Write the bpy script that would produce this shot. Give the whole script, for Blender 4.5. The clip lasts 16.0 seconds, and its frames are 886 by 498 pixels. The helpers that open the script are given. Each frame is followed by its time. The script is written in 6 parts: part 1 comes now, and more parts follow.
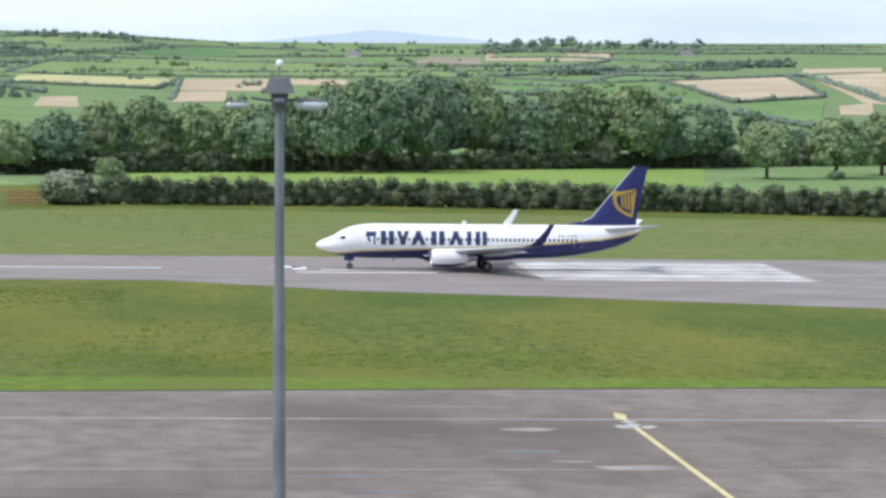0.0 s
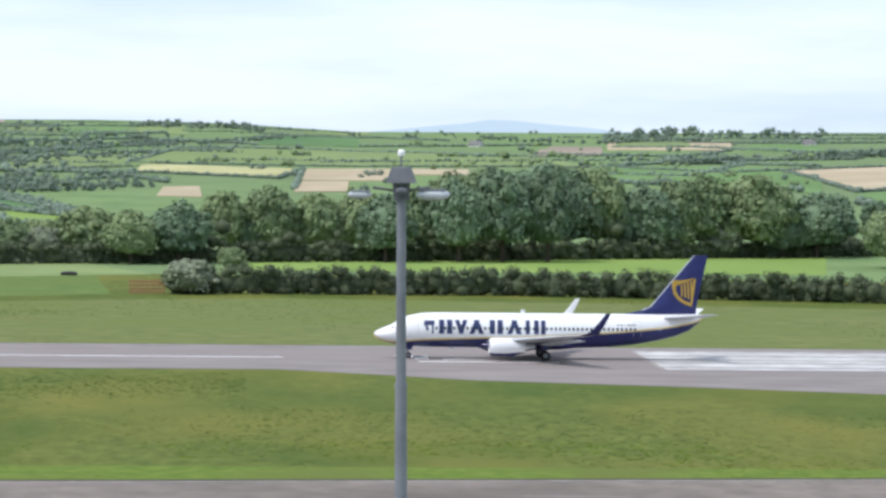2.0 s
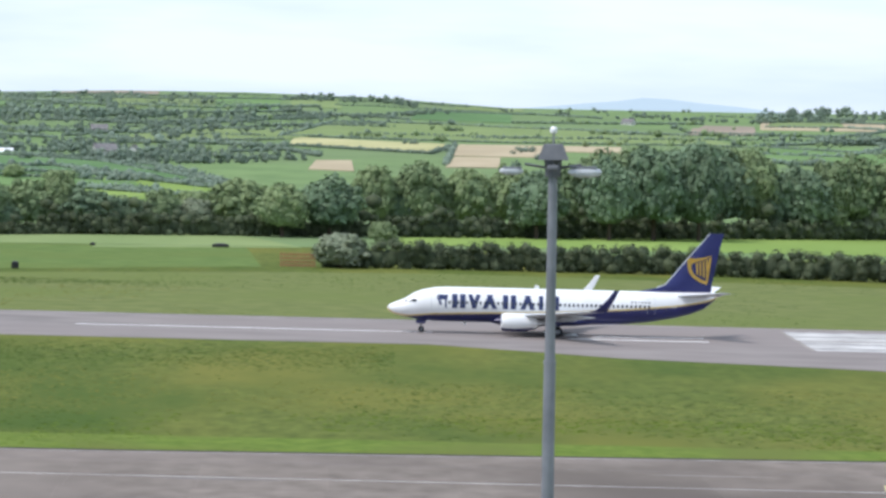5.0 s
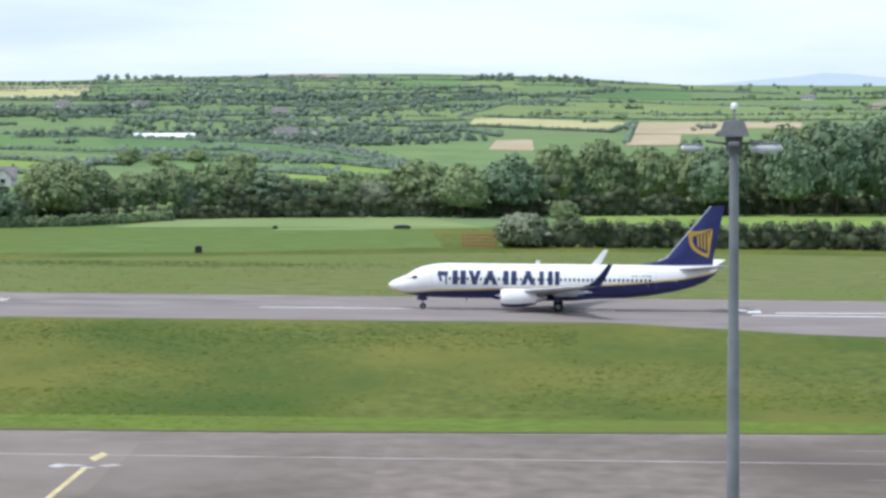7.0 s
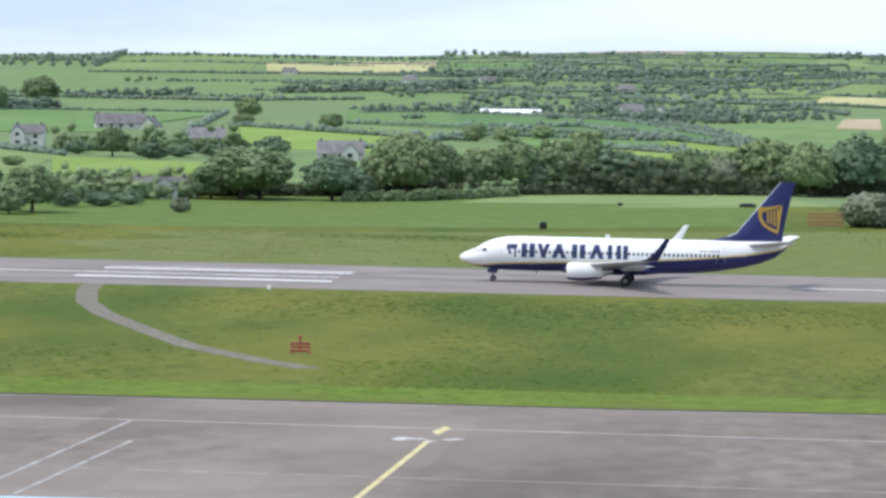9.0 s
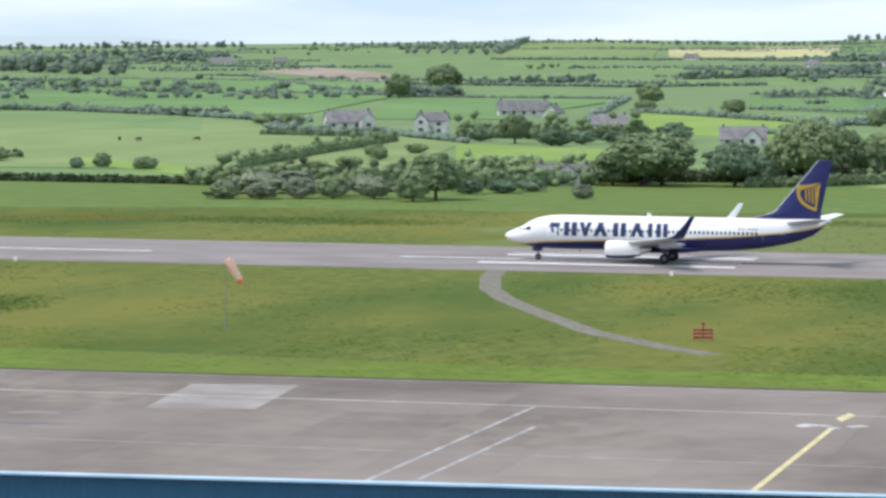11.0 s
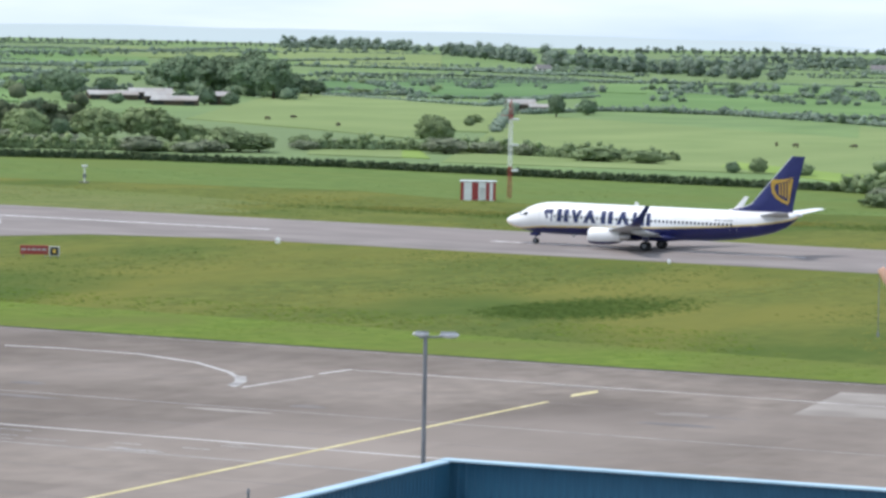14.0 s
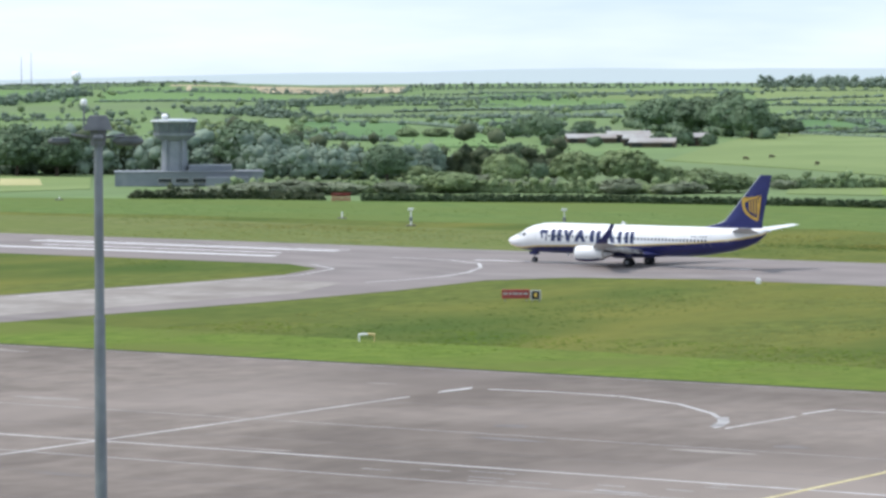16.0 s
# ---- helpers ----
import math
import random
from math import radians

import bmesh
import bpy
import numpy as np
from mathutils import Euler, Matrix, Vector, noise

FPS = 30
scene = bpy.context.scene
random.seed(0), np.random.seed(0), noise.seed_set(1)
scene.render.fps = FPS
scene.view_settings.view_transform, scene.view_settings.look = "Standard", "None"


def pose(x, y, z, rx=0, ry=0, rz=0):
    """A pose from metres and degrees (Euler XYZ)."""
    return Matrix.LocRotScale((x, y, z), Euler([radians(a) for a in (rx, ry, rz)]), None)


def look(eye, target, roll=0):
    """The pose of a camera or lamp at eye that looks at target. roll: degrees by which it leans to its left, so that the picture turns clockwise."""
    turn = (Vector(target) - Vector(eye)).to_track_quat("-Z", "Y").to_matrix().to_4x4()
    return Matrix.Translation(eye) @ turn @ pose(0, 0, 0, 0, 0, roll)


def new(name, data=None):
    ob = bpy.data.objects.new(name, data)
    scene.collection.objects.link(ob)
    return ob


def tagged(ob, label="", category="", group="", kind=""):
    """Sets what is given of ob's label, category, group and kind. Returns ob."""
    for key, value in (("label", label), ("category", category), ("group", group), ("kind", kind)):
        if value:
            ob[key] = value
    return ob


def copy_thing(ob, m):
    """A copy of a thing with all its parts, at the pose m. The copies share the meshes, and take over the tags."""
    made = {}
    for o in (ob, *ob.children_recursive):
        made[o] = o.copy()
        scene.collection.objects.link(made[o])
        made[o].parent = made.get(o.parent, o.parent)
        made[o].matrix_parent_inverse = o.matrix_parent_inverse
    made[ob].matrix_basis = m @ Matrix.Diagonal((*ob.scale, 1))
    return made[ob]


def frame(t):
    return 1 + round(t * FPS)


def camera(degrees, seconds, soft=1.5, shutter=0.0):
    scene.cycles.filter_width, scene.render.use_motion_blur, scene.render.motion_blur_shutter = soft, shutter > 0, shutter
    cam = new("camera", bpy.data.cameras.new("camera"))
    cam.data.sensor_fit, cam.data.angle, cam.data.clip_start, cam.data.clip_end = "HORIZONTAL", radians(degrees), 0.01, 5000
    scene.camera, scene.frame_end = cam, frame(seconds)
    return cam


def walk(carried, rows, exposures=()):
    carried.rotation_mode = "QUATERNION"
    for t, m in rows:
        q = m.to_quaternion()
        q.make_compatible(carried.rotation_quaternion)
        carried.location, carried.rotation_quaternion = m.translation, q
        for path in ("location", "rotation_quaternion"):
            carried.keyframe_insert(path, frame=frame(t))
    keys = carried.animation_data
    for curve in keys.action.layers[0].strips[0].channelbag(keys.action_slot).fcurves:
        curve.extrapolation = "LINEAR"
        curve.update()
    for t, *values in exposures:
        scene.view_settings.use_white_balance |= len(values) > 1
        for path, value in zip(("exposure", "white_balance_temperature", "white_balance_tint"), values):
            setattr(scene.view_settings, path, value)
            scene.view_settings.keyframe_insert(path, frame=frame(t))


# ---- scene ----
import itertools
from functools import partial

# ---------------------------------------------------------------- camera
EYE = (0.0, 0.0, 26.6)
SLOPE = -0.0094          # the airfield falls this much per metre towards +x
RUNWAY_Y = 424.4


def aim(yaw, pitch, roll):
    """Camera pose at the gallery: degrees to the left of +y, up, and lean."""
    a, p = radians(yaw), radians(pitch)
    ahead = Vector((-math.sin(a) * math.cos(p), math.cos(a) * math.cos(p), math.sin(p)))
    return look(EYE, Vector(EYE) + ahead * 100, roll)


cam = camera(13.70, 16.0, soft=2.9)
walk(cam, [
    (0.0, aim(-5.275, -3.295, 0.199)),
    (0.5, aim(-4.784, -2.449, -0.125)),
    (1.0, aim(-4.166, -1.950, 0.006)),
    (1.5, aim(-3.766, -1.846, 0.091)),
    (2.0, aim(-3.379, -1.910, 0.125)),
    (2.5, aim(-2.987, -2.051, 0.064)),
    (3.0, aim(-2.480, -2.008, -0.023)),
    (3.5, aim(-2.464, -2.566, 0.145)),
    (4.0, aim(-1.957, -2.247, 0.320)),
    (4.2, aim(-1.755, -2.067, 0.423)),
    (6.3, aim(0.445, -2.785, 0.495)),
    (6.5, aim(0.825, -2.714, 0.056)),
    (7.0, aim(1.783, -2.634, -0.039)),
    (7.5, aim(2.746, -2.792, -0.207)),
    (8.0, aim(4.957, -2.714, -0.385)),
    (8.2, aim(5.545, -2.712, -0.141)),
    (10.3, aim(10.312, -3.445, -0.187)),
    (10.5, aim(11.128, -3.342, -0.302)),
    (11.0, aim(13.392, -3.235, -0.113)),
    (11.5, aim(15.381, -2.949, 0.004)),
    (12.0, aim(16.216, -3.182, 0.487)),
    (12.5, aim(17.265, -3.355, 0.380)),
    (13.0, aim(19.562, -3.330, -0.284)),
    (13.5, aim(21.699, -3.313, 0.337)),
    (14.0, aim(23.534, -3.234, 1.108)),
    (14.5, aim(23.577, -2.847, -0.005)),
    (15.0, aim(26.975, -3.009, 1.468)),
    (15.5, aim(28.799, -3.260, 1.620)),
    (16.0, aim(30.997, -2.646, -0.235)),
], exposures=[(0.0, 0.31, 6200, 18), (8.0, 0.32, 6150, 17), (11.0, 0.36, 6250, 17.5), (16.0, 0.37, 6250, 17)])

# ---------------------------------------------------------------- daylight
SUN_UP, SUN_TURN = 57.0, 112.0     # elevation; degrees to the left of +y
world = bpy.data.worlds.new("sky")
scene.world = world
world.use_nodes = True
wn, wl = world.node_tree.nodes, world.node_tree.links
wn.clear()
sky = wn.new("ShaderNodeTexSky")
sky.sky_type, sky.sun_disc = "NISHITA", False
sky.sun_elevation, sky.sun_rotation = radians(SUN_UP), radians(-SUN_TURN)
sky.air_density, sky.dust_density, sky.ozone_density = 1.0, 0.6, 1.5
w_sky = wn.new("ShaderNodeBackground")
w_sky.inputs["Strength"].default_value = 0.10
w_cloud = wn.new("ShaderNodeBackground")
w_cloud.inputs["Strength"].default_value = 1.12
w_mix, w_out = wn.new("ShaderNodeMixShader"), wn.new("ShaderNodeOutputWorld")
w_tc, w_map = wn.new("ShaderNodeTexCoord"), wn.new("ShaderNodeMapping")
w_map.inputs["Scale"].default_value = (5.0, 5.0, 34.0)
w_noise, w_ramp = wn.new("ShaderNodeTexNoise"), wn.new("ShaderNodeValToRGB")
w_noise.inputs["Scale"].default_value, w_noise.inputs["Detail"].default_value = 1.0, 5.0
w_noise.inputs["Roughness"].default_value = 0.55
w_ramp.color_ramp.elements[0].position, w_ramp.color_ramp.elements[0].color = 0.32, (0.48, 0.635, 0.755, 1)
w_ramp.color_ramp.elements[1].position, w_ramp.color_ramp.elements[1].color = 0.62, (0.725, 0.845, 0.945, 1)
wl.new(w_tc.outputs["Generated"], w_map.inputs["Vector"])
wl.new(w_map.outputs["Vector"], w_noise.inputs["Vector"])
wl.new(w_noise.outputs["Fac"], w_ramp.inputs["Fac"])
wl.new(w_ramp.outputs["Color"], w_cloud.inputs["Color"])
wl.new(sky.outputs["Color"], w_sky.inputs["Color"])
w_mix.inputs[0].default_value = 0.80
wl.new(w_sky.outputs[0], w_mix.inputs[1])
wl.new(w_cloud.outputs[0], w_mix.inputs[2])
wl.new(w_mix.outputs[0], w_out.inputs["Surface"])

sun = new("sun", bpy.data.lights.new("sun", "SUN"))
sun.data.energy, sun.data.angle, sun.data.color = 2.55, radians(14), (1.0, 0.96, 0.88)
su, st = radians(SUN_UP), radians(SUN_TURN)
sun.matrix_world = look((-math.sin(st) * math.cos(su) * 500, math.cos(st) * math.cos(su) * 500, math.sin(su) * 500), (0, 0, 0))

# ---------------------------------------------------------------- materials
def material(name, c1, c2, scale=1.0, c3=None, scale2=0.1, rough=0.8, metal=0.0, bump=0.0, stretch=(1, 1, 1), spread=(0.35, 0.65), vary=0.0, spec=0.3, leaf=0.0, c4=None, scale3=0.03):
    """Two noises at two sizes blend up to three colours; vary tints each object a little."""
    m = bpy.data.materials.new(name)
    m.use_nodes = True
    n, l = m.node_tree.nodes, m.node_tree.links
    b = n["Principled BSDF"]
    b.inputs["Roughness"].default_value, b.inputs["Metallic"].default_value = rough, metal
    b.inputs["Specular IOR Level"].default_value = spec
    tc, mp = n.new("ShaderNodeTexCoord"), n.new("ShaderNodeMapping")
    mp.inputs["Scale"].default_value = stretch
    l.new(tc.outputs["Object"], mp.inputs["Vector"])
    fine, ramp = n.new("ShaderNodeTexNoise"), n.new("ShaderNodeValToRGB")
    fine.inputs["Scale"].default_value, fine.inputs["Detail"].default_value = scale, 4.0
    ramp.color_ramp.elements[0].position, ramp.color_ramp.elements[1].position = spread
    ramp.color_ramp.elements[0].color, ramp.color_ramp.elements[1].color = (*c1, 1), (*c2, 1)
    l.new(mp.outputs["Vector"], fine.inputs["Vector"])
    l.new(fine.outputs["Fac"], ramp.inputs["Fac"])
    out = ramp.outputs["Color"]
    if c3:
        wide, mix, wr = n.new("ShaderNodeTexNoise"), n.new("ShaderNodeMix"), n.new("ShaderNodeValToRGB")
        mix.data_type = "RGBA"
        wide.inputs["Scale"].default_value, wide.inputs["Detail"].default_value = scale2, 3.0
        wr.color_ramp.elements[0].position, wr.color_ramp.elements[1].position = 0.42, 0.66
        l.new(mp.outputs["Vector"], wide.inputs["Vector"])
        l.new(wide.outputs["Fac"], wr.inputs["Fac"])
        l.new(wr.outputs["Color"], mix.inputs["Factor"])
        l.new(out, mix.inputs["A"])
        mix.inputs["B"].default_value = (*c3, 1)
        out = mix.outputs["Result"]
    if c4:
        third, mix3, tr, sh = n.new("ShaderNodeTexNoise"), n.new("ShaderNodeMix"), n.new("ShaderNodeValToRGB"), n.new("ShaderNodeMapping")
        mix3.data_type = "RGBA"
        sh.inputs["Location"].default_value = (130, 40, 7)
        third.inputs["Scale"].default_value, third.inputs["Detail"].default_value = scale3, 5.0
        tr.color_ramp.elements[0].position, tr.color_ramp.elements[1].position = 0.47, 0.70
        l.new(mp.outputs["Vector"], sh.inputs["Vector"])
        l.new(sh.outputs["Vector"], third.inputs["Vector"])
        l.new(third.outputs["Fac"], tr.inputs["Fac"])
        l.new(tr.outputs["Color"], mix3.inputs["Factor"])
        l.new(out, mix3.inputs["A"])
        mix3.inputs["B"].default_value = (*c4, 1)
        out = mix3.outputs["Result"]
    if leaf:
        isl, tint, span = n.new("ShaderNodeNewGeometry"), n.new("ShaderNodeHueSaturation"), n.new("ShaderNodeMapRange")
        span.inputs["To Min"].default_value, span.inputs["To Max"].default_value = 0.78, 1.22
        l.new(isl.outputs["Random Per Island"], span.inputs["Value"])
        l.new(span.outputs["Result"], tint.inputs["Value"])
        l.new(out, tint.inputs["Color"])
        out = tint.outputs["Color"]
    if vary:
        oi, hsv, mr = n.new("ShaderNodeObjectInfo"), n.new("ShaderNodeHueSaturation"), n.new("ShaderNodeMapRange")
        mr.inputs["To Min"].default_value, mr.inputs["To Max"].default_value = 1 - vary, 1 + vary
        l.new(oi.outputs["Random"], mr.inputs["Value"])
        l.new(mr.outputs["Result"], hsv.inputs["Value"])
        l.new(out, hsv.inputs["Color"])
        out = hsv.outputs["Color"]
    l.new(out, b.inputs["Base Color"])
    if leaf:
        thin, both = n.new("ShaderNodeBsdfTranslucent"), n.new("ShaderNodeMixShader")
        both.inputs[0].default_value = leaf
        l.new(out, thin.inputs["Color"])
        l.new(b.outputs[0], both.inputs[1])
        l.new(thin.outputs[0], both.inputs[2])
        l.new(both.outputs[0], n["Material Output"].inputs["Surface"])
    if bump:
        bp = n.new("ShaderNodeBump")
        bp.inputs["Strength"].default_value, bp.inputs["Distance"].default_value = bump, 0.05
        l.new(fine.outputs["Fac"], bp.inputs["Height"])
        l.new(bp.outputs["Normal"], b.inputs["Normal"])
    return m


M = {}
M["grass"] = material("airfield_grass", (0.074, 0.096, 0.020), (0.136, 0.160, 0.036), 0.9, (0.148, 0.150, 0.032), 0.060, 0.95, bump=0.3, stretch=(0.8, 0.32, 1.0), spread=(0.30, 0.70), c4=(0.060, 0.098, 0.018), scale3=0.050, spec=0.06)
M["tuft_dark"] = material("rank_grass_blades", (0.058, 0.098, 0.022), (0.088, 0.130, 0.030), 1.2, rough=0.9, spec=0.06, leaf=0.3)
M["tuft_pale"] = material("seeding_grass_blades", (0.140, 0.148, 0.036), (0.195, 0.190, 0.052), 1.2, rough=0.9, spec=0.06, leaf=0.3)
M["tuft_green"] = material("fresh_grass_blades", (0.090, 0.140, 0.018), (0.130, 0.185, 0.027), 1.2, rough=0.9, spec=0.06, leaf=0.3)
M["grass_mown"] = material("pale_mown_grass", (0.112, 0.138, 0.042), (0.160, 0.180, 0.060), 0.6, (0.128, 0.160, 0.044), 0.05, 0.95, bump=0.2, stretch=(0.5, 0.5, 1), spec=0.06)
M["dark_strip"] = material("dark_edge_strip", (0.040, 0.036, 0.028), (0.070, 0.064, 0.048), 1.0, rough=0.95, spec=0.06)
M["clipped"] = material("leaf_clipped", (0.055, 0.085, 0.045), (0.095, 0.130, 0.062), 0.8, rough=0.8, spec=0.12, leaf=0.15)
M["grass_lush"] = material("lush_verge_grass", (0.090, 0.140, 0.020), (0.140, 0.196, 0.034), 0.8, (0.118, 0.146, 0.032), 0.10, 0.95, bump=0.3, stretch=(0.8, 0.5, 1), spec=0.06)
M["grass_band"] = material("mown_green_grass", (0.088, 0.140, 0.036), (0.132, 0.188, 0.052), 0.5, (0.116, 0.158, 0.040), 0.05, 0.95, bump=0.2, stretch=(0.5, 0.8, 1), spec=0.06)
M["farmland"] = material("farmland_green", (0.128, 0.198, 0.076), (0.172, 0.252, 0.098), 0.05, (0.150, 0.205, 0.096), 0.006, 0.95, stretch=(1, 0.4, 1), spec=0.06)
M["asphalt"] = material("runway_asphalt", (0.185, 0.164, 0.152), (0.262, 0.235, 0.218), 0.30, (0.235, 0.205, 0.190), 0.03, 0.85, bump=0.1, stretch=(0.3, 0.6, 1), spec=0.06)
M["concrete"] = material("apron_concrete", (0.158, 0.132, 0.110), (0.234, 0.198, 0.166), 0.9, (0.118, 0.099, 0.083), 0.07, 0.8, bump=0.1, stretch=(0.5, 0.32, 1), spread=(0.3, 0.7), c4=(0.272, 0.230, 0.202), scale3=0.05, spec=0.06)
M["slab"] = material("apron_slab_concrete", (0.156, 0.131, 0.109), (0.232, 0.197, 0.165), 0.9, (0.126, 0.105, 0.088), 0.07, 0.8, bump=0.1, stretch=(0.5, 0.32, 1), spread=(0.3, 0.7), c4=(0.258, 0.220, 0.188), scale3=0.05, spec=0.06, vary=0.09)
M["patch"] = material("pale_concrete", (0.27, 0.245, 0.215), (0.35, 0.32, 0.285), 0.4, (0.225, 0.2, 0.175), 0.12, 0.8, spec=0.06)
M["stain"] = material("dark_tar", (0.12, 0.106, 0.096), (0.165, 0.146, 0.133), 0.5, rough=0.7)
M["gravel"] = material("gravel_track", (0.135, 0.125, 0.096), (0.22, 0.205, 0.165), 1.2, rough=0.95, spec=0.06)
M["white_line"] = material("white_road_paint", (0.42, 0.41, 0.385), (0.62, 0.60, 0.57), 0.35, (0.36, 0.34, 0.32), 0.12, 0.7)
M["white_bold"] = material("bright_runway_paint", (0.62, 0.61, 0.58), (0.78, 0.77, 0.75), 0.5, rough=0.7)
M["worn_line"] = material("worn_white_paint", (0.22, 0.21, 0.20), (0.40, 0.385, 0.36), 0.5, rough=0.8)
M["yellow_line"] = material("yellow_road_paint", (0.46, 0.39, 0.18), (0.60, 0.53, 0.28), 0.5, rough=0.7)
M["white_paint"] = material("white_gloss_paint", (0.78, 0.78, 0.76), (0.84, 0.84, 0.82), 0.6, (0.74, 0.74, 0.72), 0.2, 0.28, spec=0.5)
M["navy"] = material("navy_gloss_paint", (0.012, 0.016, 0.090), (0.020, 0.024, 0.125), 0.5, rough=0.3, spec=0.5)
M["navy_print"] = material("navy_lettering_paint", (0.022, 0.032, 0.095), (0.032, 0.045, 0.120), 1.0, rough=0.35)
M["gold"] = material("golden_yellow_paint", (0.78, 0.50, 0.09), (0.84, 0.57, 0.13), 1.0, rough=0.4)
M["gold_line"] = material("yellow_cheatline_paint", (0.66, 0.50, 0.20), (0.72, 0.56, 0.26), 1.0, rough=0.4)
M["glass_dark"] = material("dark_cabin_glass", (0.02, 0.025, 0.03), (0.05, 0.055, 0.06), 3.0, rough=0.12, spec=0.6)
M["rubber"] = material("black_rubber", (0.012, 0.012, 0.013), (0.03, 0.03, 0.03), 4.0, rough=0.85)
M["alu"] = material("bare_aluminium", (0.55, 0.56, 0.57), (0.68, 0.69, 0.70), 1.5, rough=0.35, metal=0.9)
M["wing_grey"] = material("wing_grey_paint", (0.42, 0.43, 0.44), (0.52, 0.53, 0.54), 0.8, rough=0.4)
M["steel"] = material("galvanised_steel", (0.21, 0.22, 0.235), (0.29, 0.30, 0.315), 1.2, (0.18, 0.19, 0.20), 0.4, 0.5, metal=0.35)
M["steel_dark"] = material("dark_grey_steel", (0.10, 0.105, 0.11), (0.17, 0.175, 0.18), 1.5, rough=0.55, metal=0.3)
M["cab_glass"] = material("tinted_cab_glass", (0.10, 0.12, 0.14), (0.15, 0.17, 0.19), 1.0, rough=0.1, spec=0.6)
M["lens"] = material("clear_lamp_cover", (0.52, 0.54, 0.55), (0.72, 0.73, 0.74), 2.0, rough=0.2, spec=0.6)
M["red"] = material("red_paint", (0.29, 0.042, 0.042), (0.39, 0.07, 0.065), 1.5, rough=0.5)
M["orange"] = material("faded_orange_mesh", (0.34, 0.14, 0.075), (0.42, 0.18, 0.10), 1.5, rough=0.8)
M["sock"] = material("orange_windsock_cloth", (0.84, 0.46, 0.33), (0.92, 0.60, 0.46), 1.2, rough=0.8)
M["sock_mouth"] = material("bright_orange_cloth", (0.85, 0.14, 0.03), (0.92, 0.20, 0.05), 1.2, rough=0.8)
M["black"] = material("black_panel", (0.015, 0.015, 0.015), (0.03, 0.03, 0.03), 2.0, rough=0.5)
M["blue_clad"] = material("blue_steel_cladding", (0.024, 0.105, 0.175), (0.034, 0.130, 0.205), 0.8, (0.03, 0.10, 0.16), 0.15, 0.45)
M["blue_cap"] = material("pale_blue_flashing", (0.30, 0.46, 0.55), (0.40, 0.56, 0.64), 0.8, rough=0.4)
M["roof_felt"] = material("grey_roof_felt", (0.10, 0.11, 0.12), (0.16, 0.17, 0.18), 0.5, (0.13, 0.11, 0.10), 0.1, 0.9)
M["bark"] = material("grey_brown_bark", (0.06, 0.045, 0.032), (0.11, 0.085, 0.06), 2.0, rough=0.95)
M["render_white"] = material("off_white_render", (0.52, 0.51, 0.48), (0.64, 0.63, 0.59), 0.5, rough=0.9)
M["slate"] = material("grey_slate_roof", (0.12, 0.115, 0.115), (0.19, 0.18, 0.175), 0.8, rough=0.75, vary=0.2)
M["barn_roof"] = material("weathered_sheet_roof", (0.30, 0.295, 0.28), (0.42, 0.41, 0.38), 0.3, (0.26, 0.22, 0.19), 0.1, 0.6)
M["tower_grey"] = material("pale_grey_concrete", (0.20, 0.22, 0.235), (0.27, 0.29, 0.305), 0.4, (0.18, 0.195, 0.21), 0.1, 0.8)
M["polytunnel"] = material("bright_white_sheet", (0.85, 0.86, 0.86), (0.92, 0.92, 0.92), 0.5, rough=0.35)
# Tree leaf tones are raised to stand for haze; far is blued too.
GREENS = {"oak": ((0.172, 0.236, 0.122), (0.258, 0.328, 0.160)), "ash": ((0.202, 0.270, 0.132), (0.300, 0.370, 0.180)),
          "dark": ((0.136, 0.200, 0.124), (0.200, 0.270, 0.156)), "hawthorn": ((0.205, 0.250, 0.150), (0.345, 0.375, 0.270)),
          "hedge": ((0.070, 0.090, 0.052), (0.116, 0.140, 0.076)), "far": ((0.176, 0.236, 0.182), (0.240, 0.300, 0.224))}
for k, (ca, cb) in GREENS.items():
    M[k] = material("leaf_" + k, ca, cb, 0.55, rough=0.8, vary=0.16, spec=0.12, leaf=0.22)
FIELDS = {"pasture": ((0.125, 0.215, 0.076), (0.165, 0.258, 0.096)), "meadow": ((0.172, 0.232, 0.088), (0.212, 0.270, 0.108)),
          "silage": ((0.186, 0.276, 0.066), (0.222, 0.310, 0.082)), "deep": ((0.098, 0.182, 0.072), (0.132, 0.226, 0.088)),
          "barley": ((0.38, 0.37, 0.175), (0.46, 0.43, 0.222)), "tan": ((0.40, 0.33, 0.213), (0.48, 0.40, 0.269)), "brown": ((0.28, 0.23, 0.179), (0.34, 0.28, 0.213))}
for k, (ca, cb) in FIELDS.items():
    M[k] = material("field_" + k, ca, cb, 0.05, tuple(0.8 * a + 0.1 * b for a, b in zip(ca, cb)), 0.012, 0.95, stretch=(1, 0.4, 1), spec=0.06)


# ---------------------------------------------------------------- mesh tools
def part(name, bm, mat, parent=None, label=""):
    """Links a bmesh as one mesh object, under a thing or part if one is given."""
    me = bpy.data.meshes.new(name)
    bm.to_mesh(me)
    bm.free()
    for one in (mat if isinstance(mat, (list, tuple)) else [mat]):
        me.materials.append(one)
    ob = new(name, me)
    if parent:
        ob.parent = parent
    return tagged(ob, label)


def data_mesh(name, verts, faces, mats, slots=None, smooth=False):
    me = bpy.data.meshes.new(name)
    me.from_pydata([tuple(v) for v in verts], [], faces)
    for one in mats:
        me.materials.append(one)
    if slots is not None:
        me.polygons.foreach_set("material_index", np.array(slots, np.int32))
    if smooth:
        me.polygons.foreach_set("use_smooth", np.ones(len(me.polygons), bool))
    me.update()
    return me


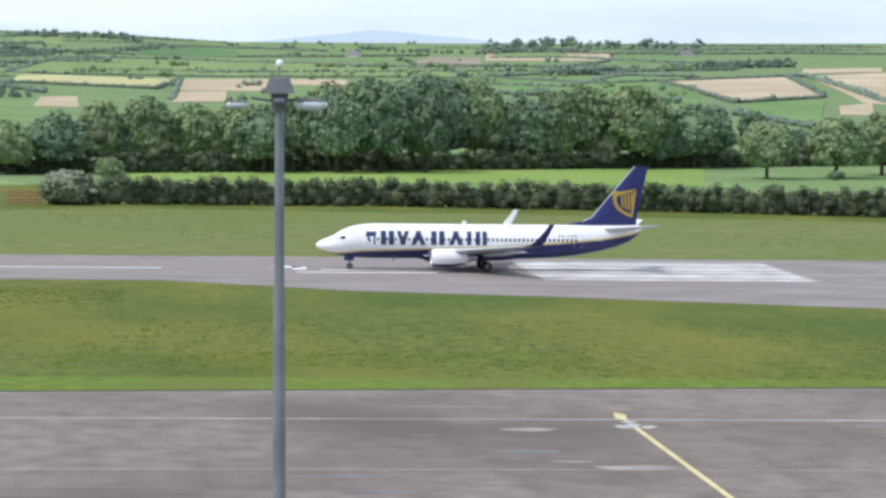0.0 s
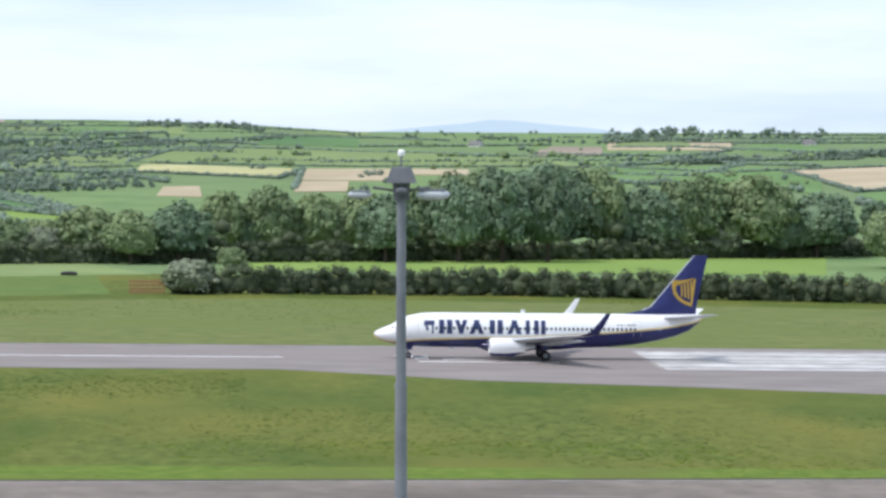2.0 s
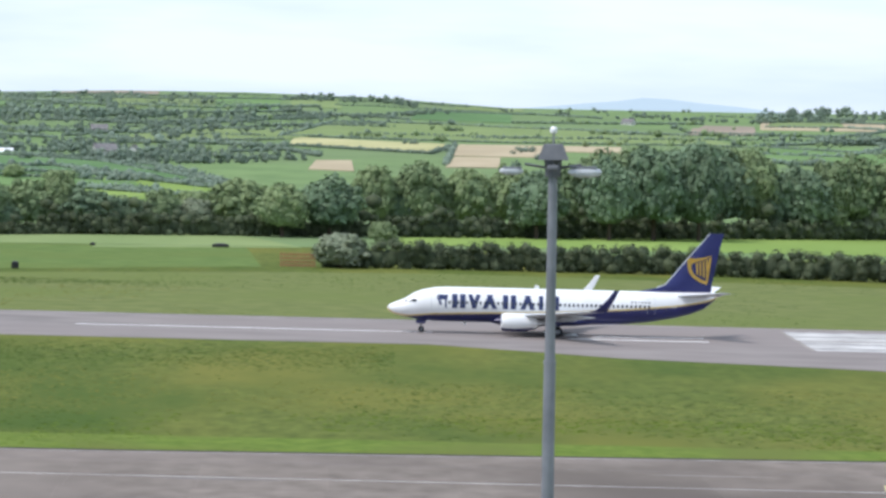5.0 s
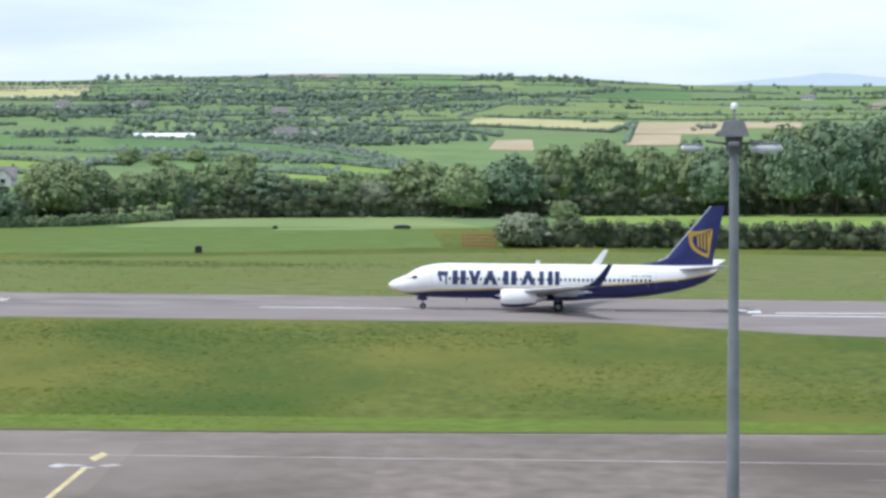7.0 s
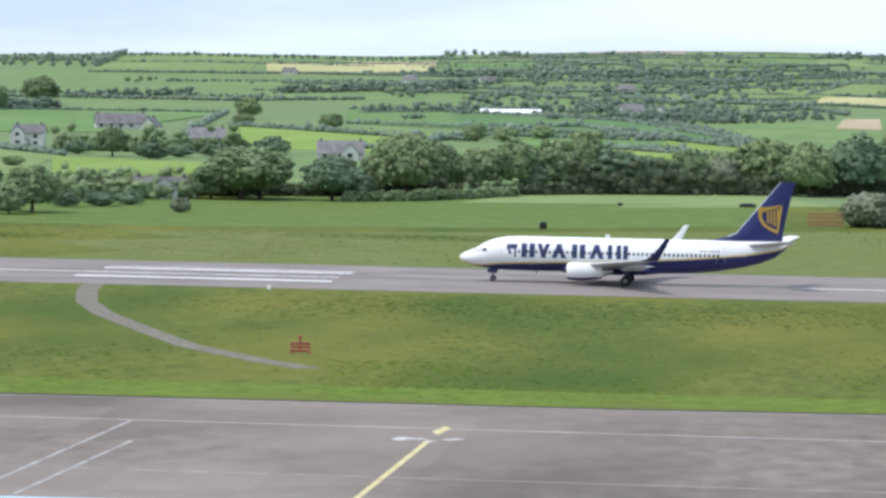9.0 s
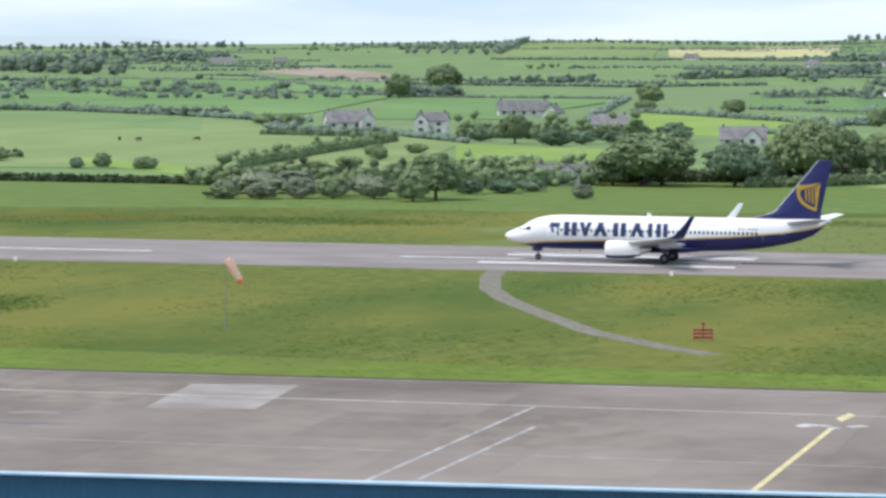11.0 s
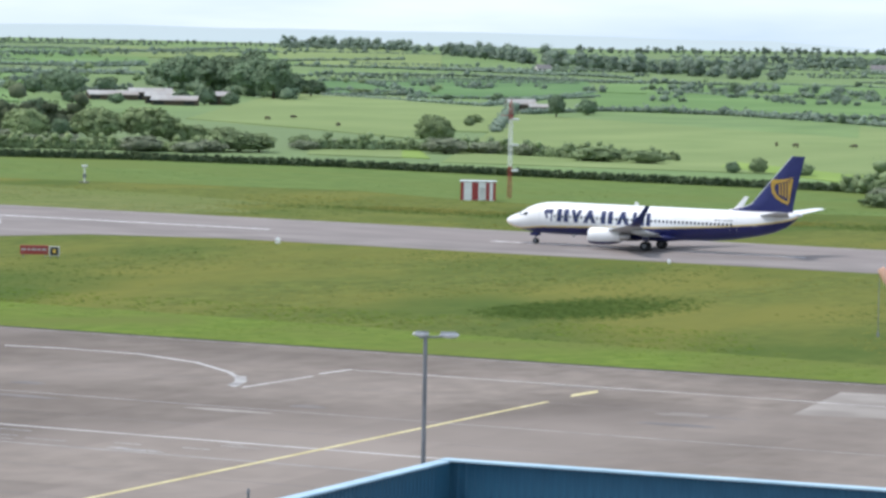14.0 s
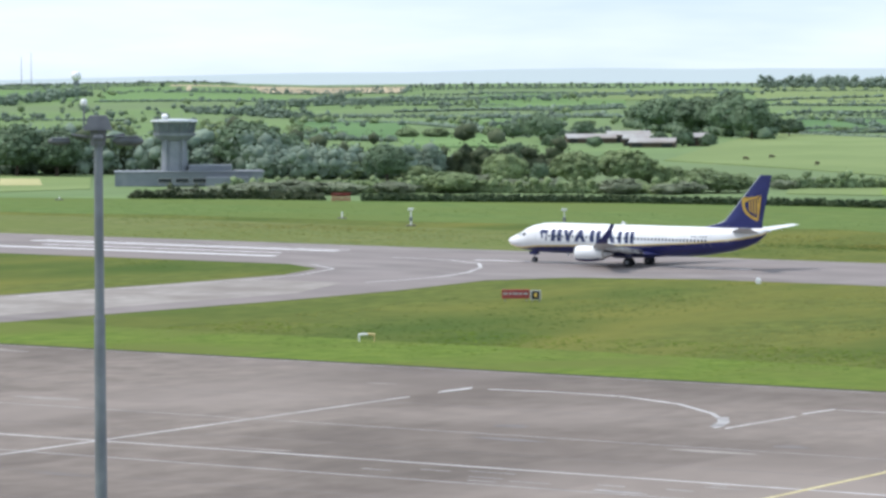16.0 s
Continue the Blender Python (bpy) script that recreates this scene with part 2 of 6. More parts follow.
def fast_mesh(name, verts, faces, mats, slots=None):
    """A mesh from arrays of points and of equal-sided faces."""
    me = bpy.data.meshes.new(name)
    n, k = faces.shape
    me.vertices.add(len(verts))
    me.vertices.foreach_set("co", np.asarray(verts, np.float32).ravel())
    me.loops.add(n * k)
    me.loops.foreach_set("vertex_index", faces.astype(np.int32).ravel())
    me.polygons.add(n)
    me.polygons.foreach_set("loop_start", np.arange(0, n * k, k, dtype=np.int32))
    for one in mats:
        me.materials.append(one)
    if slots is not None:
        me.polygons.foreach_set("material_index", slots.astype(np.int32))
    me.update(calc_edges=True)
    return me


def box(bm, size, at=(0, 0, 0), m=None, bevel=0.0):
    got = bmesh.ops.create_cube(bm, size=1.0)["verts"]
    bmesh.ops.scale(bm, vec=size, verts=got)
    if bevel:
        edges = list({e for v in got for e in v.link_edges})
        got = bmesh.ops.bevel(bm, geom=edges, offset=bevel, segments=2, affect="EDGES", profile=0.5)["verts"]
    bmesh.ops.transform(bm, matrix=Matrix.Translation(at) @ (m or Matrix()), verts=got)
    return bm


def rod(bm, a, b, r1, r2=None, seg=10):
    a, b = Vector(a), Vector(b)
    got = bmesh.ops.create_cone(bm, cap_ends=True, segments=seg, radius1=r1, radius2=r1 if r2 is None else r2, depth=(b - a).length)["verts"]
    m = Matrix.Translation((a + b) / 2) @ (b - a).to_track_quat("Z", "Y").to_matrix().to_4x4()
    bmesh.ops.transform(bm, matrix=m, verts=got)
    return bm


def loft(rings, closed=True, caps=True):
    """A bmesh skin over rings of equal point count."""
    bm = bmesh.new()
    vs = [[bm.verts.new(p) for p in ring] for ring in rings]
    n = len(rings[0])
    for a, b in zip(vs, vs[1:]):
        for i in range(n if closed else n - 1):
            j = (i + 1) % n
            bm.faces.new((a[i], a[j], b[j], b[i]))
    if caps and closed:
        bm.faces.new(list(reversed(vs[0])))
        bm.faces.new(vs[-1])
    bmesh.ops.recalc_face_normals(bm, faces=bm.faces)
    return bm


def shade(ob, angle=40):
    ob.data.shade_smooth()
    ob.data.set_sharp_from_angle(angle=radians(angle))
    return ob


def thing(name, m=None, label="", category="", group="", kind=""):
    ob = new(name)
    if m is not None:
        ob.matrix_basis = m
    return tagged(ob, label, category, group, kind)


# ---------------------------------------------------------------- lie of the land
R_KEYS = [0, 760, 1000, 1400, 1800, 2400, 3000, 3600, 4200, 4900, 9000]
Z_KEYS = [0, 0, 0.6, 2.4, 5.0, 10.5, 18.0, 25.0, 22.0, 8.0, 8.0]
SKY_B = [-14, -6, -2, 0, 2, 4, 8, 11, 15, 20, 26, 30, 33, 35, 38, 60]
SKY_E = [-3, -5, -4, 4, 7, 7, 0, 2, -1, -3, -4, -4, -5, -1, -3, -3]


def smooth(a, b, v):
    v = min(1.0, max(0.0, (v - a) / (b - a)))
    return v * v * (3 - 2 * v)


def ground_z(x, y):
    r, turn = math.hypot(x, y), math.degrees(math.atan2(-x, y))
    z = SLOPE * x * (1 - smooth(800, 1900, r)) + float(np.interp(r, R_KEYS, Z_KEYS))
    z += float(np.interp(turn, SKY_B, SKY_E)) * smooth(2000, 3500, r)
    return z + 0.8 * smooth(1000, 1600, r) * math.sin(x * 0.006) * math.cos(y * 0.004)


def polar(turn, r):
    """World x, y at a bearing (degrees left of +y) and range from the gallery."""
    return -math.sin(radians(turn)) * r, math.cos(radians(turn)) * r


def spot(x, y, lift=0.0):
    return Vector((x, y, ground_z(x, y) + lift))


# ---------------------------------------------------------------- ground, runway, apron
def make_ground():
    turns = [-180 + 6 * i for i in range(25)] + [-30 + 0.5 * i for i in range(180)] + [60 + 6 * i for i in range(20)]
    radii = [5] + [60 * i for i in range(1, 40)] + [2400 + 75 * i for i in range(35)] + [5200, 6500, 9000]
    verts = [(0, 0, 0)] + [(*polar(t, r), ground_z(*polar(t, r))) for r in radii for t in turns]
    n, faces = len(turns), []
    for j in range(n):
        faces.append((0, 1 + (j + 1) % n, 1 + j))
    for i in range(len(radii) - 1):
        for j in range(n):
            a, b = 1 + i * n + j, 1 + i * n + (j + 1) % n
            faces.append((a, b, b + n, a + n))
    cx = np.array([[verts[k] for k in f[:3]] for f in faces]).mean(1)
    slots = [0 if p[1] > 0 and math.hypot(p[0], p[1]) < 640 else 1 for p in cx]
    ob = new("ground", data_mesh("ground", verts, faces, [M["grass"], M["farmland"]], slots, True))
    return tagged(ob, "rolling green farmland and rough airfield grass", "ground", kind="structure")


def flat(name, outline, z, mat, label, category="", parent=None, thick=0.03, kind="structure"):
    """A thin slab on the sloping airfield, from its outline in plan."""
    bm = bmesh.new()
    top = [bm.verts.new((x, y, SLOPE * x + z)) for x, y in outline]
    low = [bm.verts.new((x, y, SLOPE * x + z - thick)) for x, y in outline]
    n = len(outline)
    bm.faces.new(top)
    for i in range(n):
        bm.faces.new((top[i], low[i], low[(i + 1) % n], top[(i + 1) % n]))
    bmesh.ops.recalc_face_normals(bm, faces=bm.faces)
    bmesh.ops.triangulate(bm, faces=bm.faces)
    ob = part(name, bm, mat, parent)
    return tagged(ob, label, category, kind=kind) if not parent else tagged(ob, label)


def strip(a, b, w):
    (x1, y1), (x2, y2) = a, b
    d = math.hypot(x2 - x1, y2 - y1)
    nx, ny = -(y2 - y1) / d * w / 2, (x2 - x1) / d * w / 2
    return [(x1 + nx, y1 + ny), (x1 - nx, y1 - ny), (x2 - nx, y2 - ny), (x2 + nx, y2 + ny)]


def ribbon(points, w):
    """Outline of a band of width w along a bent line."""
    left, right = [], []
    for i, p in enumerate(points):
        a, b = points[max(0, i - 1)], points[min(len(points) - 1, i + 1)]
        d = math.hypot(b[0] - a[0], b[1] - a[1])
        nx, ny = -(b[1] - a[1]) / d * w / 2, (b[0] - a[0]) / d * w / 2
        left.append((p[0] + nx, p[1] + ny))
        right.append((p[0] - nx, p[1] - ny))
    return left + right[::-1]


def patch_mesh(corners, mat, lift, name, label, n=12):
    """A field draped on the land between four corners."""
    a, b, c, d = [Vector(p) for p in corners]
    verts, faces = [], []
    for i in range(n + 1):
        for j in range(n + 1):
            u, v = i / n, j / n
            p = (a * (1 - u) + b * u) * (1 - v) + (d * (1 - u) + c * u) * v
            verts.append((p.x, p.y, ground_z(p.x, p.y) + lift + 0.3 * smooth(760, 1500, p.length)))
    for i in range(n):
        for j in range(n):
            k = i * (n + 1) + j
            faces.append((k, k + n + 1, k + n + 2, k + 1))
    up = (verts[n + 1][0] - verts[0][0]) * (verts[1][1] - verts[0][1]) - (verts[n + 1][1] - verts[0][1]) * (verts[1][0] - verts[0][0]) > 0
    rim = [i * (n + 1) for i in range(n)] + [n * (n + 1) + j for j in range(n)] + [i * (n + 1) + n for i in range(n, 0, -1)] + list(range(n, 0, -1))
    m = len(rim)
    verts += [verts[k] for k in rim]
    rim = list(range(len(verts) - m, len(verts)))
    base = len(verts)
    verts += [(verts[k][0], verts[k][1], verts[k][2] - 1.5) for k in rim]      # earth edge down into the land
    for i in range(m):
        j = (i + 1) % m
        faces.append((rim[i], base + i, base + j, rim[j]) if up else (rim[j], base + j, base + i, rim[i]))
    ob = new(name, data_mesh(name, verts, faces, [mat], None, True))
    if ob.data.polygons[0].normal.z < 0:
        ob.data.flip_normals()
    return tagged(ob, label, "field", kind="structure")


make_ground()
runway = flat("runway", [(-1500, 402), (-265, 402), (-256, 395), (-252, 381), (-253, 358), (-256, 330), (-262, 274), (-232, 274), (-228, 312), (-225, 340),
                         (-224, 362), (-225.5, 385), (-220, 396), (-205, 402.5), (6, 403), (16, 396), (26, 388), (48, 380), (80, 366), (140, 352), (260, 352), (260, 448), (-1500, 448)],
              0.03, M["asphalt"], "grey asphalt runway with a taxiway joining it", "runway")
apron = flat("apron", [(-900, 100), (320, 100), (320, 283), (60, 281), (-20, 274.5), (-100, 272.5), (-210, 273), (-900, 273)], 0.03, M["concrete"],
             "stained brown-grey concrete apron with painted lines", "apron")


def mark(outline, mat=None, lift=0.036, name="painted_line", parent=None):
    return flat(name, outline, lift, mat or M["white_line"], "", parent=parent, thick=0.003)


def make_markings():
    for k in range(-10, 1):                       # runway centreline dashes
        a = -34.4 + 71.9 * k
        mark(strip((a, RUNWAY_Y), (a + 41, RUNWAY_Y), 0.9), M["white_bold"], parent=runway, name="centreline_dash")
    mark([(48.5, 408.3), (80.5, 407.6), (79.5, 441.2), (48.5, 441.8)], M["patch"], lift=0.033, parent=runway, name="concrete_patch")
    for k in range(6):                            # threshold stripes on both sides of the centreline
        for s in (-1, 1):
            y = 424.6 + s * (2.2 + 2.72 * k)
            mark(strip((49 + 0.15 * k * 0, y), (79.5, y), 2.6), M["worn_line"] if (k + s) % 3 == 0 else M["white_line"], parent=runway, name="threshold_stripe")
    for a, b, w in (((22, 418.4), (38, 418.4), 1.2), ((25, 423.0), (38, 424.6), 1.2), ((20, 428.6), (23, 427.0), 2.6), ((22.6, 423), (22.6, 429), 1.6)):
        mark(strip(a, b, w), M["white_bold"], lift=0.040, parent=runway, name="runway_designator_bar")
    for x1, x2 in ((-95, -65), (-330, -277), (96, 126)):
        for y, w in ((432.6, 1.7), (416.9, 2.0), (435.6, 0.7)):
            mark(strip((x1, y), (x2, y), w), M["white_bold"], parent=runway, name="touchdown_bar")
    mark(strip((-900, 446.8), (260, 446.8), 0.5), M["worn_line"], parent=runway, name="edge_line")
    # taxi lead-in arc and paler patch on the taxiway
    mark(ribbon([(-262, 423), (-252, 421.6), (-245, 417), (-240, 408.9), (-236, 399), (-234, 389.7), (-234, 380), (-235.5, 374)], 0.5), M["white_line"], parent=runway, name="lead_in_arc")
    mark([(-252, 371), (-237, 371), (-231, 352), (-233, 330), (-236, 300), (-258, 300), (-254, 330)], M["patch"], lift=0.034, parent=runway, name="concrete_patch")
    mark(ribbon([(-262, 402.8), (-254, 395.6), (-249.8, 381), (-250.8, 358), (-254, 330)], 0.4), M["white_line"], parent=runway, name="edge_line")
    # apron
    for y, w, mat in ((256.6, 0.28, "white_line"), (226.3, 0.22, "worn_line"), (207.4, 0.42, "white_line"), (199.0, 0.3, "worn_line")):
        x2 = 150 if y > 220 else -60
        mark(strip((-119 if y > 250 else -420, y), (x2, y), w), M[mat], parent=apron)
    for x, y0, mat in ((36.6, 251.5, "yellow_line"), (-32.0, 248.2, "yellow_line"), (-97.9, 244.0, "yellow_line"), (-152.2, 248.0, "white_line")):
        mark(strip((x, y0), (x + (-1.5 if x < -90 else 0), 120), 0.42 if mat == "yellow_line" else 0.34), M[mat], lift=0.040, parent=apron, name="stand_line")
        mark([(x - 0.55, y0 + 6.2), (x + 0.1, y0 + 4.2), (x + 0.55, y0 + 8.6), (x - 0.1, y0 + 10.2)], M[mat], lift=0.040, parent=apron, name="stand_arrow")
        if x > -90:
            rng = random.Random(int(x * 7))
            for k in range(9):
                cx, cy = x + rng.uniform(-2.3, 2.0), y0 + rng.uniform(-0.6, 3.4)
                mark([(cx - 0.5, cy), (cx + 0.1, cy - 0.5), (cx + 0.7, cy + 0.2), (cx - 0.1, cy + 0.7)], M["white_line"], lift=0.044 + 0.0005 * k, parent=apron, name="worn_stand_number")
    arc = [(-150.3, 257.2), (-145, 258), (-138.3, 257.6), (-131.5, 254.3), (-125.8, 248.8), (-122.5, 244.2), (-120.6, 239.2)]
    mark(ribbon(arc, 0.45), parent=apron, name="turn_arc")
    mark(ribbon([(-123.8, 246.6), (-122.0, 243.2), (-120.9, 239.6)], 0.9), M["worn_line"], lift=0.041, parent=apron, name="turn_arc")
    for y1, y2 in ((239, 250), (252, 257)):
        mark(strip((-119.8, y1), (-119.4, y2), 0.34), lift=0.042, parent=apron, name="stand_line")
    mark([(-80.5, 247), (-72.8, 248.5), (-74.6, 266.5), (-82.6, 265)], M["patch"], lift=0.033, parent=apron, name="concrete_patch")
    for x in (-54.3, -51.5):   # slanting joints between slabs
        mark(strip((x, 256 if x < -53 else 243), (x - 0.6, 209), 0.32), M["worn_line"], lift=0.035, parent=apron, name="slab_joint")
    for y in (268, 243.5, 215, 190, 178):
        mark(strip((-420, y), (150, y), 0.14), M["stain"], lift=0.034, parent=apron, name="slab_joint")
    for i in range(32):                             # large cast slabs of slightly different tone
        for j in range(6):
            x, y = -228 + 9.0 * i, 166 + 16.6 * j
            mark([(x + 0.05, y + 0.05), (x + 8.95, y + 0.05), (x + 8.65, y + 16.55), (x - 0.25, y + 16.55)], M["slab"], lift=0.0315, parent=apron, name="slab")
    rng = random.Random(4)
    for k in range(46):                             # tar stains and scuffs
        x, y, w, d = rng.uniform(-230, 70), rng.uniform(170, 270), rng.uniform(1, 6), rng.uniform(0.3, 1.6)
        pts = [(x + w * math.cos(a) * rng.uniform(0.5, 1.1), y + d * math.sin(a) * rng.uniform(0.5, 1.1)) for a in [i * math.tau / 9 for i in range(9)]]
        mark(pts, M["stain"] if k % 3 else M["patch"], lift=0.0345 + 0.0001 * k, parent=apron, name="stain")
    for k in range(14):
        x, y = rng.uniform(-128, -104), rng.uniform(199.5, 207)
        mark(strip((x, y), (x + rng.uniform(1, 3.5), y), 0.25), M["worn_line"], lift=0.041 + 0.0002 * k, parent=apron, name="worn_stand_number")


make_markings()
track = flat("service_track", ribbon([(-90.5, 408), (-88, 392), (-84, 374), (-79, 359), (-71, 340), (-63, 322), (-54, 308.5), (-49, 302.5)], 2.3), 0.02, M["gravel"],
             "pale gravel service track curving through the grass", "track")
flat("grass_verge", [(-900, 273.2), (-210, 273.2), (-100, 272.8), (-20, 274.8), (60, 281.2), (320, 283.2), (320, 291), (-60, 287), (-160, 296), (-330, 300), (-900, 300)], 0.02, M["grass_lush"],
     "lush bright green grass along the apron edge", "verge")
flat("grass_verge", [(-900, 470), (-500, 490), (-397, 511), (-380, 512), (-366, 518), (-345, 516), (-320, 519), (-285, 526), (-248, 535), (-228, 524), (-212, 520), (-187, 522), (-168, 531),
                     (-150, 536), (-112, 536), (-80, 546), (-50, 556), (-18, 579), (-22, 640), (-30, 728), (-44, 720), (-83, 678), (-111, 657), (-124, 634), (-186, 612), (-230, 613), (-291, 620),
                     (-330, 612), (-372, 591), (-412, 575), (-440, 562), (-520, 545), (-900, 560)], 0.018, M["grass_band"], "even mown green grass between runway and hedge", "verge")
flat("grass_verge", [(-900, 449), (-236, 449), (-229, 462), (-243, 474), (-236, 486), (-262, 497), (-300, 503), (-360, 505), (-420, 496), (-500, 486), (-900, 466)], 0.012, M["grass_mown"],
     "pale dry mown grass beside the runway", "verge")
flat("grass_verge", [(-108, 449), (300, 449), (300, 530), (180, 525), (120, 545), (60, 562), (10, 570), (-16, 562), (-50, 545), (-80, 530), (-112, 520), (-98, 505), (-116, 488), (-100, 470)], 0.012, M["grass_mown"],
     "pale dry mown grass beside the runway", "verge")
EDGE = [(-900, 273.2), (-210, 273.2), (-100, 272.7), (-20, 274.7), (60, 281.2), (320, 283.2)]
# Narrow dark strip laid along the apron edge.
flat("apron_kerb_strip", ribbon(EDGE, 0.8), 0.042, M["dark_strip"], "narrow dark strip along the apron edge", "edge strip", thick=0.01)
flat("apron_edge_line", ribbon([(x, y - 1.1) for x, y in EDGE], 0.3), 0.040, M["worn_line"], "worn pale line along the apron edge", "edge line", thick=0.006)


def open_grass(x, y):
    """True where grass grows: off the runway, the taxiway and the track."""
    if -270 < x < -212 and y < 408 or 400 < y < 450 or x > 2 and 348 < y < 452:
        return False
    return not (-95 < x < -44 and abs(x - float(np.interp(y, [302, 322, 340, 359, 374, 392, 408], [-49, -63, -71, -79, -84, -88, -90.5]))) < 2.2)


def grass_tufts(seed, count, region, mat, label, tall, scale, thresh, spots=()):
    """Upright tufts of longer grass, thick where a slow noise is high or round the given spots."""
    rng = np.random.default_rng(seed)
    x1, x2, y1, y2 = region
    got = []
    for k in range(count):
        if spots and k % 3 == 1:
            sx, sy, rx, ry = spots[k // 3 % len(spots)]
            q, f = rng.uniform(0, 6.28), math.sqrt(rng.random()) * rng.uniform(0.5, 1.15)
            x, y = sx + rx * f * math.cos(q), sy + ry * f * math.sin(q)
        else:
            x, y = rng.uniform(x1, x2), rng.uniform(y1, y2)
            if noise.noise((x * scale, y * scale * 0.45, seed)) + 0.25 * noise.noise((x * 0.4, y * 0.15, seed)) < thresh + rng.uniform(-0.12, 0.12):
                continue
        if open_grass(x, y):
            got.append((x, y, SLOPE * x))
    c = np.array(got)
    turn = rng.uniform(-0.8, 0.8, len(c))
    w, h = rng.uniform(0.1, 0.45, len(c)), rng.uniform(*tall, len(c))
    side = np.stack([np.cos(turn) * w, np.sin(turn) * w, 0 * w], 1)
    tip = np.stack([rng.uniform(-0.2, 0.2, len(c)), rng.uniform(0.0, 0.25, len(c)), h], 1)
    low = np.array([0, 0, -0.02])
    pts = np.stack([c - side + low, c + side + low, c + side * 0.5 + tip, c - side * 0.6 + tip * 0.85], 1).reshape(-1, 3)
    ob = new("grass_tufts", fast_mesh("grass_tufts", pts, np.arange(len(pts)).reshape(-1, 4), [mat]))
    return tagged(ob, label, "grass", kind="stuff")


grass_tufts(3, 60000, (-330, 130, 286, 400), M["tuft_dark"], "darker rank grass on the airfield", (0.012, 0.05), 0.045, 0.10,
            ((-127, 331, 8, 20), (-130, 324, 6, 12), (-20, 378, 70, 20), (60, 362, 46, 10)))
grass_tufts(4, 30000, (-330, 130, 276, 312), M["tuft_green"], "fresh bright green grass near the apron", (0.012, 0.05), 0.06, 0.02)
grass_tufts(5, 36000, (-330, 130, 300, 398), M["tuft_pale"], "pale seeding grass on the airfield", (0.01, 0.04), 0.05, 0.12)
grass_tufts(6, 22000, (-340, -20, 452, 512), M["tuft_pale"], "yellowish dry grass beyond the runway", (0.02, 0.06), 0.04, 0.14, ((-190, 494, 18, 10), (-168, 500, 10, 8), (-215, 488, 14, 7), (-320, 492, 34, 10)))
grass_tufts(7, 26000, (-400, 130, 450, 575), M["tuft_dark"], "darker rank grass beyond the runway", (0.02, 0.06), 0.035, 0.10, ((-205, 484, 40, 9), (-140, 500, 26, 12), (-60, 520, 40, 10)))


# ---------------------------------------------------------------- airliner
SEC_X = [0.0, 0.12, 0.5, 1.0, 2.0, 3.0, 4.0, 5.5, 7.0, 12, 18, 24, 27, 30, 33, 35, 36.5, 37.5, 38.0]
SEC_T = [2.76, 2.98, 3.24, 3.46, 3.86, 4.50, 4.92, 5.22, 5.30, 5.30, 5.30, 5.30, 5.30, 5.30, 5.29, 5.30, 5.32, 5.34, 5.25]
SEC_B = [2.68, 2.46, 2.16, 1.96, 1.70, 1.56, 1.42, 1.33, 1.30, 1.30, 1.30, 1.32, 1.42, 1.72, 2.25, 2.78, 3.42, 4.20, 4.75]
SEC_W = [0.04, 0.28, 0.66, 0.96, 1.32, 1.52, 1.70, 1.84, 1.88, 1.88, 1.88, 1.88, 1.84, 1.68, 1.36, 1.08, 0.80, 0.48, 0.16]
LINE_X, LINE_Z = [0, 1.2, 2.3, 5, 13, 21, 28, 33, 36, 38], [2.2, 1.95, 1.80, 2.12, 2.42, 2.70, 3.15, 3.62, 4.05, 4.6]


def hull(x):
    """Top, bottom and half width of the fuselage at x behind the nose."""
    return (float(np.interp(x, SEC_X, SEC_T)), float(np.interp(x, SEC_X, SEC_B)), float(np.interp(x, SEC_X, SEC_W)))


def hull_side(x, z):
    t, b, w = hull(x)
    c, h = (t + b) / 2, (t - b) / 2
    return w * math.sqrt(max(0.0, 1 - ((z - c) / h) ** 2))


def make_fuselage(parent):
    xs = sorted(set(SEC_X) | {0.03, 0.25, 0.75, 1.5, 2.5, 3.5, 4.7, 6.2, 25.5, 28.5, 31.5, 34} | set(float(v) for v in range(8, 25, 2)))
    rings, n = [], 12
    for x in xs:
        t, b, w = hull(x)
        c, h = (t + b) / 2, (t - b) / 2
        za = min(max(float(np.interp(x, LINE_X, LINE_Z)), b + 0.06 * h), t - 0.1 * h)
        zb = min(za + 0.20, t - 0.05 * h)
        a0, a1 = math.asin(max(-1, min(1, (za - c) / h))), math.asin(max(-1, min(1, (zb - c) / h)))
        right = [a1 + (math.pi / 2 - a1) * i / n for i in range(n + 1)]
        low = [-math.pi / 2 + (a0 + math.pi / 2) * i / 8 for i in range(9)]
        ang = low + right + [math.pi - a for a in right[-2::-1]] + [math.pi - a for a in low[::-1]][:-1]
        rings.append([(x, -w * math.cos(a), c + h * math.sin(a)) for a in ang])
    bm = loft(rings)
    slot = {}
    n_r = len(rings[0])
    bm.faces.ensure_lookup_table()
    k = 0
    for _ in range(len(rings) - 1):
        for i in range(n_r):
            f = bm.faces[k]
            f.smooth = True
            lower = i < 8 or i >= n_r - 8
            f.material_index = 1 if lower else (2 if i in (8, n_r - 9) else 0)
            k += 1
    return part("fuselage", bm, [M["white_paint"], M["navy"], M["gold_line"]], parent, "white fuselage with a navy belly and thin yellow line")


